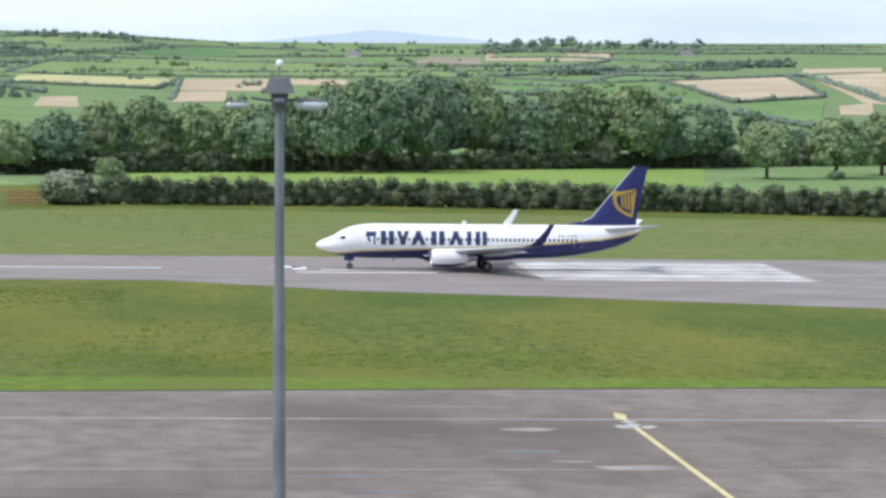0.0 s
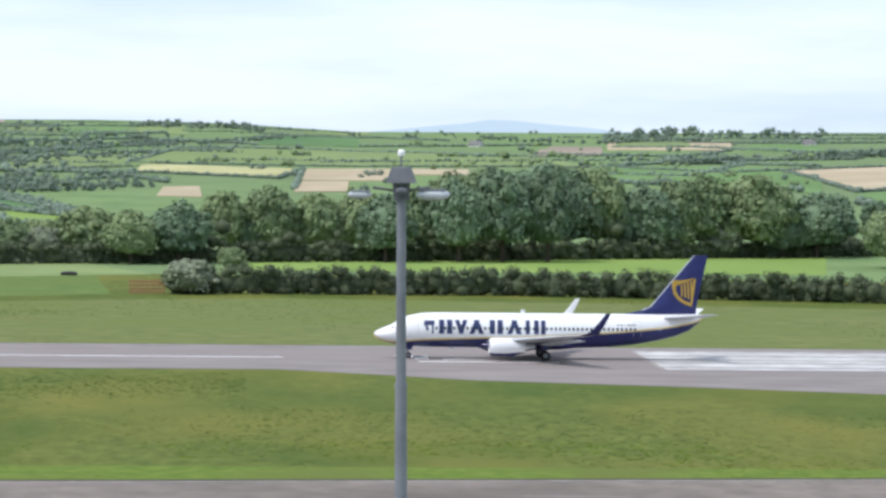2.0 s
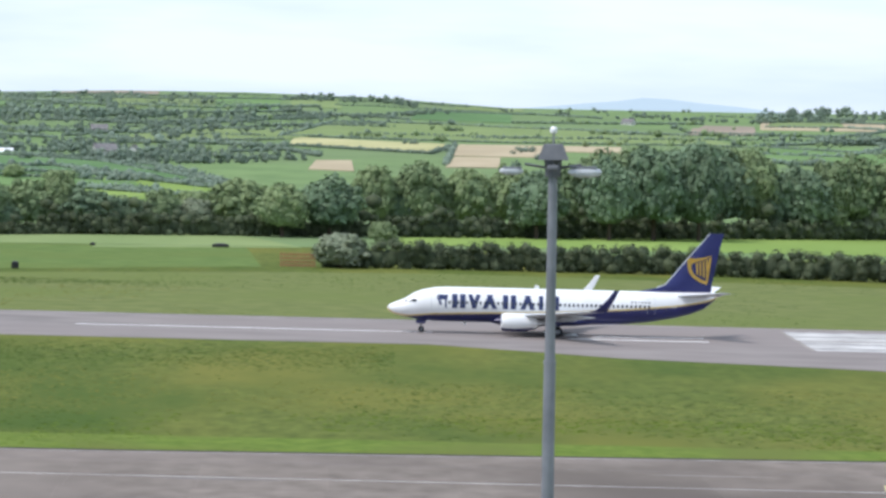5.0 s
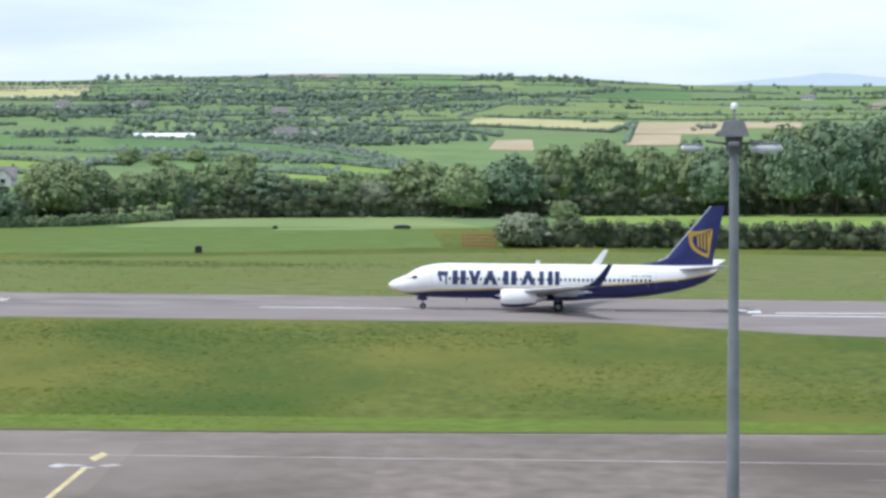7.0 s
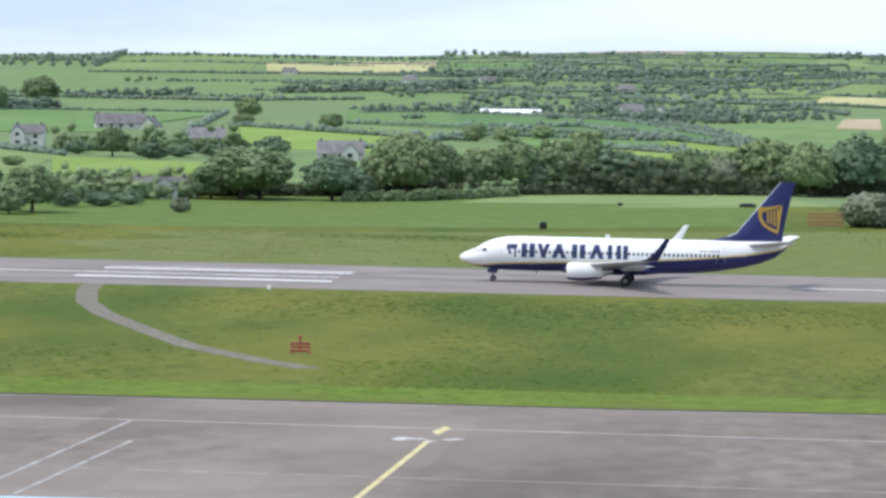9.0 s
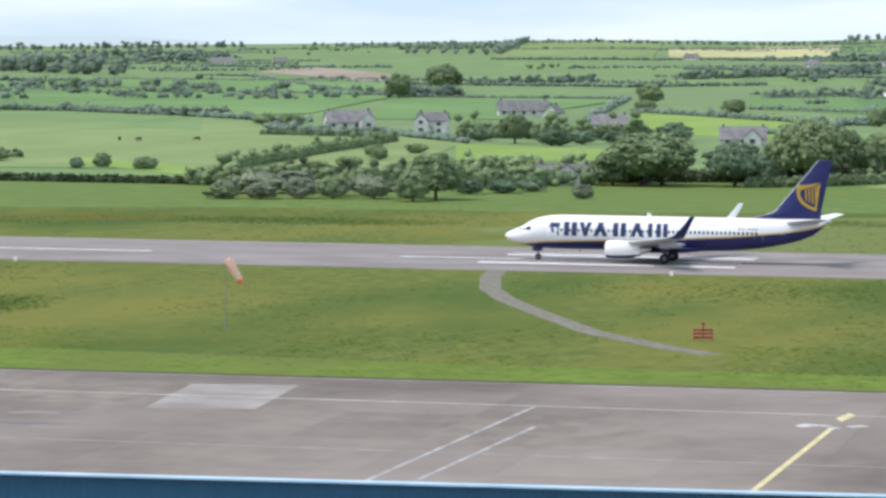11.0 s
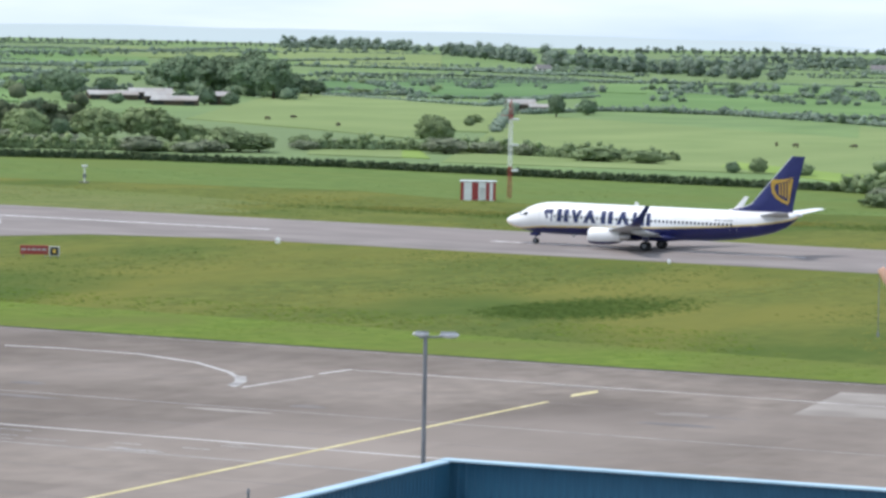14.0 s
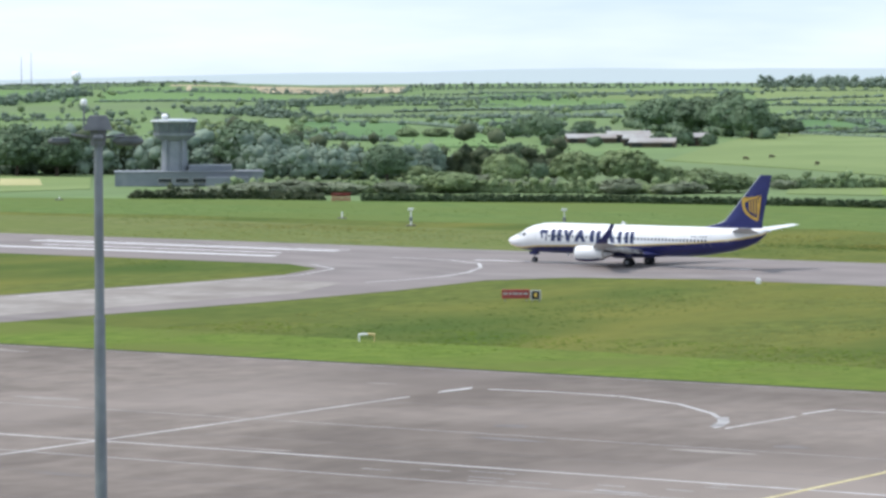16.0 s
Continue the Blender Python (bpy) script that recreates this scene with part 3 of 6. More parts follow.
def aerofoil(le, chord, thick, y, z, upright=False):
    """Section points: le is x of the leading edge; upright sections lie level, for the fin."""
    prof = [(0, 0), (0.04, 0.42), (0.15, 0.85), (0.35, 1.0), (0.65, 0.72), (1, 0.06)]
    up = [(u, v) for u, v in prof]
    pts = up + [(u, -v * 0.8) for u, v in prof[::-1][:-1]]
    if upright:
        return [(le + u * chord, v * thick / 2, z) for u, v in pts]
    return [(le + u * chord, y, z + v * thick / 2) for u, v in pts]


def make_airliner():
    plane = thing("airliner", label="white and navy twin-jet airliner rolling along the runway", category="aircraft")
    make_fuselage(plane)
    # wings, winglets, flap fairings, engines
    for s in (-1, 1):
        secs = [aerofoil(12.6, 8.3, 1.0, s * 1.2, 2.05), aerofoil(13.4, 7.4, 0.95, s * 2.0, 2.12), aerofoil(16.0, 5.0, 0.62, s * 6.0, 2.55),
                aerofoil(19.4, 3.2, 0.36, s * 12.0, 3.2), aerofoil(22.3, 1.75, 0.2, s * 16.9, 3.72)]
        shade(part("wing", loft(secs), M["wing_grey"], plane, "pale grey swept wing"), 60)
        let = [aerofoil(22.3, 1.75, 0.2, s * 16.9, 3.72), aerofoil(22.85, 1.45, 0.16, s * 17.35, 3.86), aerofoil(23.45, 1.1, 0.14, s * 17.6, 4.3),
               aerofoil(24.25, 0.8, 0.1, s * 17.75, 5.2), aerofoil(25.0, 0.55, 0.07, s * 17.9, 6.2)]
        let = [[(x, y + (z - r[0][2]) * 0.9 * s if i > 1 else y, r[0][2] if i > 1 else z) for x, y, z in r] for i, r in enumerate(let)]
        shade(part("winglet", loft(let), M["navy"] if s < 0 else M["white_paint"], plane, "upturned blended winglet"), 60)
        for yy in (4.1, 7.6, 11.0):
            x0 = float(np.interp(yy, [2, 6, 12, 17], [18.6, 19.2, 20.8, 22.6]))
            z0 = float(np.interp(yy, [2, 17], [2.0, 3.6])) - 0.25
            rings = [[(x0 + u, s * yy + 0.16 * r * math.cos(a), z0 + 0.24 * r * math.sin(a)) for a in [i * math.tau / 10 for i in range(10)]]
                     for u, r in ((0, 0.2), (0.5, 0.8), (1.3, 1), (2.2, 0.6), (2.9, 0.1))]
            shade(part("flap_fairing", loft(rings), M["wing_grey"], plane))
        flap = [aerofoil(20.2, 1.5, 0.16, s * 2.4, 1.75), aerofoil(20.6, 1.3, 0.14, s * 6.0, 2.2), aerofoil(21.4, 1.0, 0.12, s * 11.0, 2.85)]
        shade(part("flap", loft(flap), M["white_paint"], plane, "lowered white trailing-edge flap"), 60)
        prof = [(0.0, 0.86), (0.08, 0.97), (0.5, 1.07), (1.4, 1.10), (2.6, 1.04), (3.6, 0.86), (4.1, 0.74)]
        seg = 28
        rings = []
        for u, r in prof:
            rings.append([(13.0 + u, s * 4.83 + r * math.cos(a), 1.62 + r * (0.94 if math.sin(a) < 0 else 1.0) * math.sin(a)) for a in [i * math.tau / seg for i in range(seg)]])
        inner = [[(13.0 + u, s * 4.83 + r * math.cos(a), 1.62 + r * math.sin(a)) for a in [i * math.tau / seg for i in range(seg)]] for u, r in ((0.05, 0.80), (0.9, 0.77))]
        bm = loft([inner[1], inner[0]] + rings)
        bm.faces.ensure_lookup_table()
        for k, f in enumerate(bm.faces):
            c = f.calc_center_median()
            f.material_index = 2 if c.x < 13.06 else (1 if c.z < 1.06 else 0)
        eng = shade(part("engine", bm, [M["white_paint"], M["navy"], M["alu"]], plane, "white engine nacelle with navy underside"), 50)
        bm = bmesh.new()
        for k in range(18):
            a = k * math.tau / 18
            box(bm, (0.05, 0.18, 0.62), (13.55, s * 4.83 + 0.44 * math.sin(a), 1.62 + 0.44 * math.cos(a)), Matrix.Rotation(-a, 4, "X") @ Matrix.Rotation(0.6, 4, "Z"))
        part("fan_blades", bm, M["steel_dark"], eng)
        bm = rod(bmesh.new(), (13.35, s * 4.83, 1.62), (13.75, s * 4.83, 1.62), 0.05, 0.28, 14)
        part("spinner", bm, M["steel_dark"], eng)
        bm = rod(bmesh.new(), (16.9, s * 4.83, 1.62), (18.3, s * 4.83, 1.70), 0.58, 0.25, 18)
        part("exhaust_cone", bm, M["alu"], eng)
        rings = [[(x0, s * 4.83 + w, z) for x0, w, z in ((14.2, -0.14, 2.45 + 0), (14.2, 0.14, 2.45), (18.6, 0.14, 2.5 - 0.2), (18.6, -0.14, 2.3))],
                 [(x0, s * 4.83 + w, z) for x0, w, z in ((15.6, -0.12, 2.75), (15.6, 0.12, 2.75), (18.4, 0.12, 2.6), (18.4, -0.12, 2.6))]]
        part("pylon", loft(rings), M["white_paint"], plane)
        # tailplane
        secs = [aerofoil(33.2, 3.9, 0.45, s * 0.6, 4.85), aerofoil(35.3, 2.7, 0.28, s * 3.8, 5.2), aerofoil(37.6, 1.55, 0.14, s * 7.15, 5.62)]
        shade(part("tailplane", loft(secs), M["wing_grey"] if s < 0 else M["white_paint"], plane, "pale horizontal tailplane"), 60)
        # main gear
        yy = s * 2.86
        bm = rod(bmesh.new(), (19.5, yy * 0.98, 2.1), (19.6, yy, 0.62), 0.13, 0.11)
        rod(bm, (19.6, yy - 0.45, 0.57), (19.6, yy + 0.45, 0.57), 0.09)
        rod(bm, (19.55, yy * 0.5, 1.7), (19.6, yy, 1.1), 0.06)
        part("main_leg", bm, M["steel"], plane)
        bm = box(bmesh.new(), (0.9, 0.05, 1.0), (19.6, yy + s * 0.2, 1.7), bevel=0.02)
        part("gear_door", bm, M["navy"], plane)
    bm = rod(bmesh.new(), (3.75, 0, 1.7), (4.0, 0, 0.4), 0.09, 0.07)
    rod(bm, (4.0, -0.24, 0.34), (4.0, 0.24, 0.34), 0.05)
    rod(bm, (4.7, 0, 1.5), (4.0, 0, 0.85), 0.045)
    part("nose_leg", bm, M["steel"], plane)
    for s in (-1, 1):
        part("nose_gear_door", box(bmesh.new(), (1.1, 0.03, 0.42), (3.9, s * 0.36, 1.22), bevel=0.01), M["navy"], plane)
    # belly fairing
    rings = [[(x, 1.95 * r * math.cos(a), 1.65 + 0.62 * r * math.sin(a)) for a in [i * math.tau / 20 for i in range(20)]]
             for x, r in ((11.5, 0.4), (12.6, 0.85), (14.5, 1.0), (19, 1.0), (21.5, 0.9), (24, 0.45))]
    shade(part("belly_fairing", loft(rings), M["navy"], plane))
    # fin with dorsal fillet, rudder line, harp-like emblem of plain curves
    tall = [(5.2, 28.4, 8.9, 0.30), (5.75, 31.0, 6.35, 0.42), (6.15, 32.0, 5.35, 0.44), (8.5, 33.95, 3.85, 0.36), (12.15, 37.0, 1.62, 0.20)]
    fin = shade(part("fin", loft([aerofoil(a, c, th, 0, z, True) for z, a, c, th in tall]), M["navy"], plane, "tall navy tail fin"), 60)
    bm = bmesh.new()
    for (z1, a1), (z2, a2) in zip([(t[0], t[1]) for t in tall[1:]], [(t[0], t[1]) for t in tall[2:]]):
        rod(bm, (a1 + 0.02, 0, z1), (a2 + 0.02, 0, z2), 0.07, 0.06, 8)
    part("leading_edge", bm, M["alu"], fin, "bare metal leading edge")

    def half(z):
        return float(np.interp(z, [t[0] for t in tall], [t[3] for t in tall])) / 2 + 0.02

    for s in (-1, 1):
        def decal(name, pts, mat, owner, lab=""):
            bm = bmesh.new()
            bm.faces.new([bm.verts.new((x, s * half(z), z)) for x, z in pts])
            bmesh.ops.solidify(bm, geom=bm.faces[:], thickness=0.006)
            bmesh.ops.triangulate(bm, faces=bm.faces[:])
            return part(name, bm, mat, owner, lab)
        outer = [(34.45, 9.05), (34.75, 9.3), (35.4, 9.25), (36.2, 9.35), (37.25, 9.6), (36.5, 9.15), (35.5, 8.85), (34.95, 8.6), (34.95, 8.0), (35.3, 7.4), (35.9, 6.95), (36.75, 6.6),
                 (36.8, 6.2), (35.9, 6.55), (35.1, 7.05), (34.65, 7.7), (34.5, 8.4)]
        decal("emblem_curve", outer, M["gold"], fin, "golden crescent-shaped emblem")
        for k in range(4):
            x0 = 35.45 + 0.38 * k
            decal("emblem_bar", [(x0, 8.75 + 0.12 * k), (x0 + 0.22, 8.8 + 0.12 * k), (x0 + 0.3, 7.35 - 0.16 * k), (x0 + 0.1, 7.45 - 0.16 * k)], M["gold"], fin)
        decal("emblem_edge", [(36.95, 9.3), (37.25, 9.45), (36.85, 6.4), (36.65, 6.7)], M["gold"], fin)
    # what is drawn on the fuselage follows its curve
    def wrap(name, outline, mat, s, lab="", lift=0.012, owner=None):
        (x1, z1, x2, z2, lean) = outline
        nx, nz = max(1, int((x2 - x1) / 0.5)), max(2, int((z2 - z1) / 0.25))
        verts, faces = [], []
        for i in range(nx + 1):
            for j in range(nz + 1):
                z = z1 + (z2 - z1) * j / nz
                x = x1 + (x2 - x1) * i / nx + lean * (j / nz - 0.5)
                verts.append((x, s * (hull_side(x, z) + lift), z))
        for i in range(nx):
            for j in range(nz):
                k = i * (nz + 1) + j
                faces.append((k, k + nz + 1, k + nz + 2, k + 1) if s < 0 else (k, k + 1, k + nz + 2, k + nz + 1))
        ob = new(name, data_mesh(name, verts, faces, [mat], None, True))
        ob.parent = owner or plane
        return tagged(ob, lab)

    titles = [(7.25, 2.0), (9.15, 1.75), (10.85, 1.95), (13.1, 1.95), (15.2, 1.95), (17.4, 0.62), (18.25, 1.7)]
    for s in (-1, 1):
        for k, (x0, w) in enumerate(titles):
            if w < 1:
                wrap("title_bar", (x0, 2.95, x0 + w * 0.8, 4.55, 0), M["navy_print"], s, "plain navy title bar")
                continue
            lean = (0.0, -0.3, 0.34, 0.0, 0.34, 0.0, 0.0)[k] * w
            near, wide = (0.2, 0.29) if lean else (0.08, 0.32)
            wrap("title_bar", (x0 + near * w, 2.95, x0 + (near + wide) * w, 4.55, lean), M["navy_print"], s, "plain navy title bar")
            wrap("title_bar", (x0 + (0.94 - near - wide) * w, 2.95, x0 + (0.94 - near) * w, 4.55, -lean), M["navy_print"], s, "plain navy title bar", 0.014)
        wrap("title_emblem", (5.7, 3.9, 6.9, 4.45, 0.1), M["navy_print"], s, "small navy emblem shape")
        wrap("title_emblem", (5.9, 3.3, 6.2, 3.9, -0.2), M["navy_print"], s)
        wrap("title_emblem", (6.6, 2.95, 6.8, 3.9, 0.0), M["navy_print"], s)
        for x in [7.0 + 0.51 * k for k in range(46)]:
            wrap("cabin_window", (x, 3.42, x + 0.25, 3.76, 0), M["glass_dark"], s, lift=0.016)
        for x0 in (5.05, 29.9):
            for q in ((x0, 2.75, x0 + 0.03, 4.55, 0), (x0 + 0.85, 2.75, x0 + 0.88, 4.55, 0), (x0, 4.52, x0 + 0.88, 4.55, 0)):
                wrap("door_seam", q, M["wing_grey"], s)
        wrap("cockpit_window", (2.05, 3.50, 2.75, 3.82, 0.35), M["glass_dark"], s, "dark cockpit side window", 0.02)
        wrap("cockpit_window", (2.85, 3.52, 3.35, 3.92, 0.15), M["glass_dark"], s, "", 0.02)
        for k in range(6):
            wrap("registration_bar", (28.0 + 0.40 * k, 4.0, 28.22 + 0.40 * k, 4.16, 0), M["wing_grey"] if k == 2 else M["steel_dark"], s)
        wrap("tail_vent", (32.6, 3.55, 33.3, 3.62, 0), M["wing_grey"], s)
    bm = bmesh.new()
    box(bm, (0.5, 0.04, 0.42), (17.2, 0, 5.48), Matrix.Rotation(0.35, 4, "Y"), 0.01)
    part("blade_antenna", bm, M["white_paint"], plane)
    bm = bmesh.new()
    box(bm, (0.35, 0.04, 0.35), (9.0, 0, 1.15), bevel=0.01)
    part("blade_antenna", bm, M["white_paint"], plane)
    bm = rod(bmesh.new(), (37.7, 0, 5.0), (38.5, 0, 5.08), 0.24, 0.14, 14)
    part("tail_cone", bm, M["alu"], plane)

    def wheel(x, y, r, w):
        rim_r = r * 0.52
        rings = [[(q * math.cos(a), yy, q * math.sin(a)) for a in [i * math.tau / 24 for i in range(24)]]
                 for q, yy in ((rim_r, -w * 0.42), (r * 0.86, -w / 2), (r, -w * 0.3), (r, w * 0.3), (r * 0.86, w / 2), (rim_r, w * 0.42))]
        bm = loft(rings)
        ob = part("wheel", bm, M["rubber"], plane, "black rubber tyre")
        shade(ob, 50)
        ob.location = (x, y, r)
        hub = bmesh.new()
        rod(hub, (0, -w * 0.44, 0), (0, w * 0.44, 0), rim_r * 0.95, seg=18)
        for k in range(6):
            a = k * math.tau / 6
            rod(hub, (rim_r * 0.6 * math.cos(a), -w * 0.48, rim_r * 0.6 * math.sin(a)), (rim_r * 0.6 * math.cos(a), w * 0.48, rim_r * 0.6 * math.sin(a)), rim_r * 0.14, seg=6)
        part("rim", hub, M["steel"], ob)
        return ob, x, y, r

    wheels = [wheel(4.0, s * 0.2, 0.34, 0.2) for s in (-1, 1)] + [wheel(19.6, s * 2.86 + q * 0.43, 0.57, 0.38) for s in (-1, 1) for q in (-1, 1)]
    return plane, wheels


airliner, WHEELS = make_airliner()


# ---------------------------------------------------------------- foliage tools
FIELD_LABEL = {"pasture": "green grazing pasture bounded by hedgerows", "meadow": "pale green meadow bounded by hedgerows", "silage": "bright green silage field between hedges",
               "deep": "deep green grass field beside the airfield", "barley": "yellow-green ripening barley field", "tan": "sandy tan field of cut crop", "brown": "brownish ploughed field on the hillside"}


def unit_ball(detail):
    bm = bmesh.new()
    bmesh.ops.create_icosphere(bm, subdivisions=detail, radius=1.0)
    bm.verts.ensure_lookup_table()
    v = np.array([q.co for q in bm.verts])
    f = np.array([[q.index for q in p.verts] for p in bm.faces])
    bm.free()
    return v, f


BALL = {d: unit_ball(d) for d in (1, 2)}


def clumps(blobs, detail, rng, rough=0.22):
    """Jittered balls; blobs holds rows of x, y, z and three radii."""
    v, f = BALL[detail]
    blobs = np.asarray(blobs, float)
    noise_r = 1 + rng.uniform(-rough, rough, (len(blobs), len(v), 1))
    pts = blobs[:, None, :3] + v[None] * blobs[:, None, 3:] * noise_r
    faces = f[None] + (np.arange(len(blobs)) * len(v))[:, None, None]
    return pts.reshape(-1, 3), faces.reshape(-1, 3)


def sprays(blobs, per, size, rng, low=-0.75, loose=0.55):
    """Small leafy triangles that lie loosely on the skin of the blobs, turned a little to the sky."""
    blobs = np.asarray(blobs, float)
    d = rng.normal(size=(len(blobs), per, 3))
    d /= np.linalg.norm(d, axis=2, keepdims=True)
    d[..., 2] = np.where(d[..., 2] < low, -d[..., 2], d[..., 2])
    c = (blobs[:, None, :3] + d * blobs[:, None, 3:] * rng.uniform(0.84, 1.2, (len(blobs), per, 1))).reshape(-1, 3)
    n = d.reshape(-1, 3) + loose * rng.normal(size=c.shape) + np.array([0, 0, 0.3])
    n /= np.linalg.norm(n, axis=1, keepdims=True)
    a = np.cross(n, rng.normal(size=c.shape))
    a /= np.linalg.norm(a, axis=1, keepdims=True)
    b = np.cross(n, a)
    s = size * rng.uniform(0.5, 1.5, (len(c), 1))
    pts = np.stack([c - a * s * 0.6 - b * s * 0.4, c + a * s * 0.6 - b * s * 0.2, c + b * s * 0.6], 1).reshape(-1, 3)
    return pts, np.arange(len(pts)).reshape(-1, 3)


def joined(*pieces):
    pts, faces, k = [], [], 0
    for p, f in pieces:
        pts.append(p)
        faces.append(f + k)
        k += len(p)
    return np.concatenate(pts), np.concatenate(faces)


def tree_model(kind, seed, bush=False):
    """A tree one metre high and wide; copied and scaled."""
    rng = np.random.default_rng(seed)
    n, mid, tall = (24, 0.53, 0.40) if not bush else (16, 0.42, 0.40)
    blobs = []
    for i in range(n):                                   # boughs set shallow in one broad crown
        up = 1 - 1.75 * (i + 0.5) / n
        a, out = i * 2.4 + rng.uniform(-0.3, 0.3), math.sqrt(max(0.0, 1 - up * up))
        deep, s = rng.uniform(0.66, 0.90), rng.uniform(0.12, 0.18)
        blobs.append((0.42 * out * deep * math.cos(a), 0.42 * out * deep * math.sin(a), mid + tall * up * deep, s, s, s * rng.uniform(0.7, 0.95)))
    for k in range(7):                                   # twigs that break the outline
        a, up = rng.uniform(0, 6.28), rng.uniform(-0.3, 0.95)
        out = math.sqrt(1 - up * up)
        blobs.append((0.46 * out * math.cos(a), 0.46 * out * math.sin(a), mid + 1.06 * tall * up, 0.07, 0.07, 0.055))
    core = np.array(blobs)
    core[:, 3:] *= 0.72
    crown_mass = [(0, 0, mid, 0.36, 0.36, tall * 0.86)]
    pts, faces = joined(clumps(core, 1, rng, 0.3), clumps(crown_mass, 2, rng, 0.12), sprays(blobs, 118, 0.053, rng, loose=0.4), sprays(crown_mass, 700, 0.05, rng, loose=0.4))
    pts[:, 2] = np.maximum(pts[:, 2], 0.0)
    root = new("tree" if not bush else "bush")
    crown = new("crown", fast_mesh("crown", pts, faces, [M[kind]]))
    crown.parent = root
    bm = rod(bmesh.new(), (0, 0, 0), (0.0, 0.01, 0.3), 0.036, 0.022, 7)
    for k in range(5):
        a = k * 1.3 + seed
        rod(bm, (0, 0, 0.2 + 0.03 * k), (0.22 * math.cos(a), 0.22 * math.sin(a), 0.48 + 0.05 * k), 0.014, 0.006, 5)
    part("trunk", bm, M["bark"], root)
    return root


TREE_LABEL = {"oak": "leafy broad-crowned green tree in a hedgerow", "ash": "lighter green leafy tree with a rounded crown", "dark": "dense dark green tree with a heavy crown",
              "hawthorn": "pale flowering hawthorn bush at a field edge"}
BUSH_LABEL = {"oak": "rounded green bush standing in a field hedge", "ash": "light green leafy bush in a field hedge", "dark": "dark green rounded bush in a field"}
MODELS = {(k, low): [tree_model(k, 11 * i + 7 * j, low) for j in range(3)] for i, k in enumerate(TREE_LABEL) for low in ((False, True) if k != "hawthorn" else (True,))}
used = {k: 0 for k in MODELS}
tree_rng = random.Random(5)


def plant(kind, *rows):
    """Trees of one kind: x, y, height and width of each."""
    for x, y, h, w in rows:
        low = kind == "hawthorn" or h < 6.5
        i = used[kind, low]
        used[kind, low] += 1
        m = Matrix.Translation(spot(x, y, -0.1)) @ Matrix.Rotation(tree_rng.uniform(0, 6.28), 4, "Z") @ Matrix.Diagonal((w * 1.12, w * 1.12, h * 1.04, 1))
        base = MODELS[kind, low][i % 3]
        if i < 3:
            base.matrix_basis = m
            ob = base
        else:
            ob = copy_thing(base, m)
            ob.matrix_basis = m
        tagged(ob, TREE_LABEL[kind] if not low or kind == "hawthorn" else BUSH_LABEL[kind], "bush" if low else "tree", "field bushes" if low else "hedgerow trees")


def along(points, step):
    """Places every step metres along a bent line."""
    got = []
    for a, b in zip(points, points[1:]):
        d = math.hypot(b[0] - a[0], b[1] - a[1])
        n = max(1, int(d / step))
        got += [(a[0] + (b[0] - a[0]) * i / n, a[1] + (b[1] - a[1]) * i / n) for i in range(n)]
    return got + [points[-1]]


hedge_count = [0]


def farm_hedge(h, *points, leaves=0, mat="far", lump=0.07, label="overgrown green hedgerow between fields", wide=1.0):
    hedge_count[0] += 1
    rng = np.random.default_rng(100 + hedge_count[0])
    far = math.hypot(*points[0])
    near = far < 945
    if near and not leaves:
        leaves, mat = 26, "oak"
    blobs = []
    for x, y in along(points, h * 0.24 if near else h * 0.5):
        big = rng.uniform(1.3, 1.9) if rng.random() < lump else 1.0
        for k in range(3 if near else 1):
            s = h * (rng.uniform(0.17, 0.26) if near else rng.uniform(0.26, 0.52)) * big
            px, py = x + rng.uniform(-0.3, 0.3) * h, y + rng.uniform(-0.35, 0.35) * h * wide
            up = h * (0.15 + 0.30 * k) * rng.uniform(0.8, 1.15) * big if near else s * 0.8
            blobs.append((px, py, ground_z(px, py) + up, s * 1.25 * wide, s * 1.25 * wide, s))
    if not near:
        core = np.array(blobs)
        core[:, 3:] *= 0.8
        pts, faces = joined(clumps(core, 1, rng, 0.3), sprays(blobs, 8, h * 0.29, rng))
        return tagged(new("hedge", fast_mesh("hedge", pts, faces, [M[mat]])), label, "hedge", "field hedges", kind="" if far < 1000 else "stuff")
    root = thing("hedge", label=label, category="hedge", group="field hedges")
    hearts = [(x, y, ground_z(x, y) + 0.36 * h, 0.4 * h, 0.3 * h * wide, 0.4 * h) for x, y in along(points, h * 0.45)]
    hearts = np.array_split(np.array(hearts), max(1, math.ceil(len(blobs) / max(30, 3 * int(10 / (h * 0.24))))))
    size = max(30, 3 * int(10 / (h * 0.24)))
    for k in range(0, len(blobs), size):                 # sections about ten metres long
        some = np.array(blobs[k:k + size])
        core = some.copy()
        core[:, 3:] *= 0.74
        pieces = [clumps(core, 1, rng, 0.35)] + ([clumps(hearts[k // size], 1, rng, 0.2)] if len(hearts[k // size]) else []) + ([sprays(some, leaves, max(0.2, h * 0.06), rng)] if leaves else [])
        pts, faces = joined(*pieces)
        section = new("hedge_section", fast_mesh("hedge_section", pts, faces, [M[mat]]))
        section.parent = root
        tagged(section, kind="stuff")
    return root


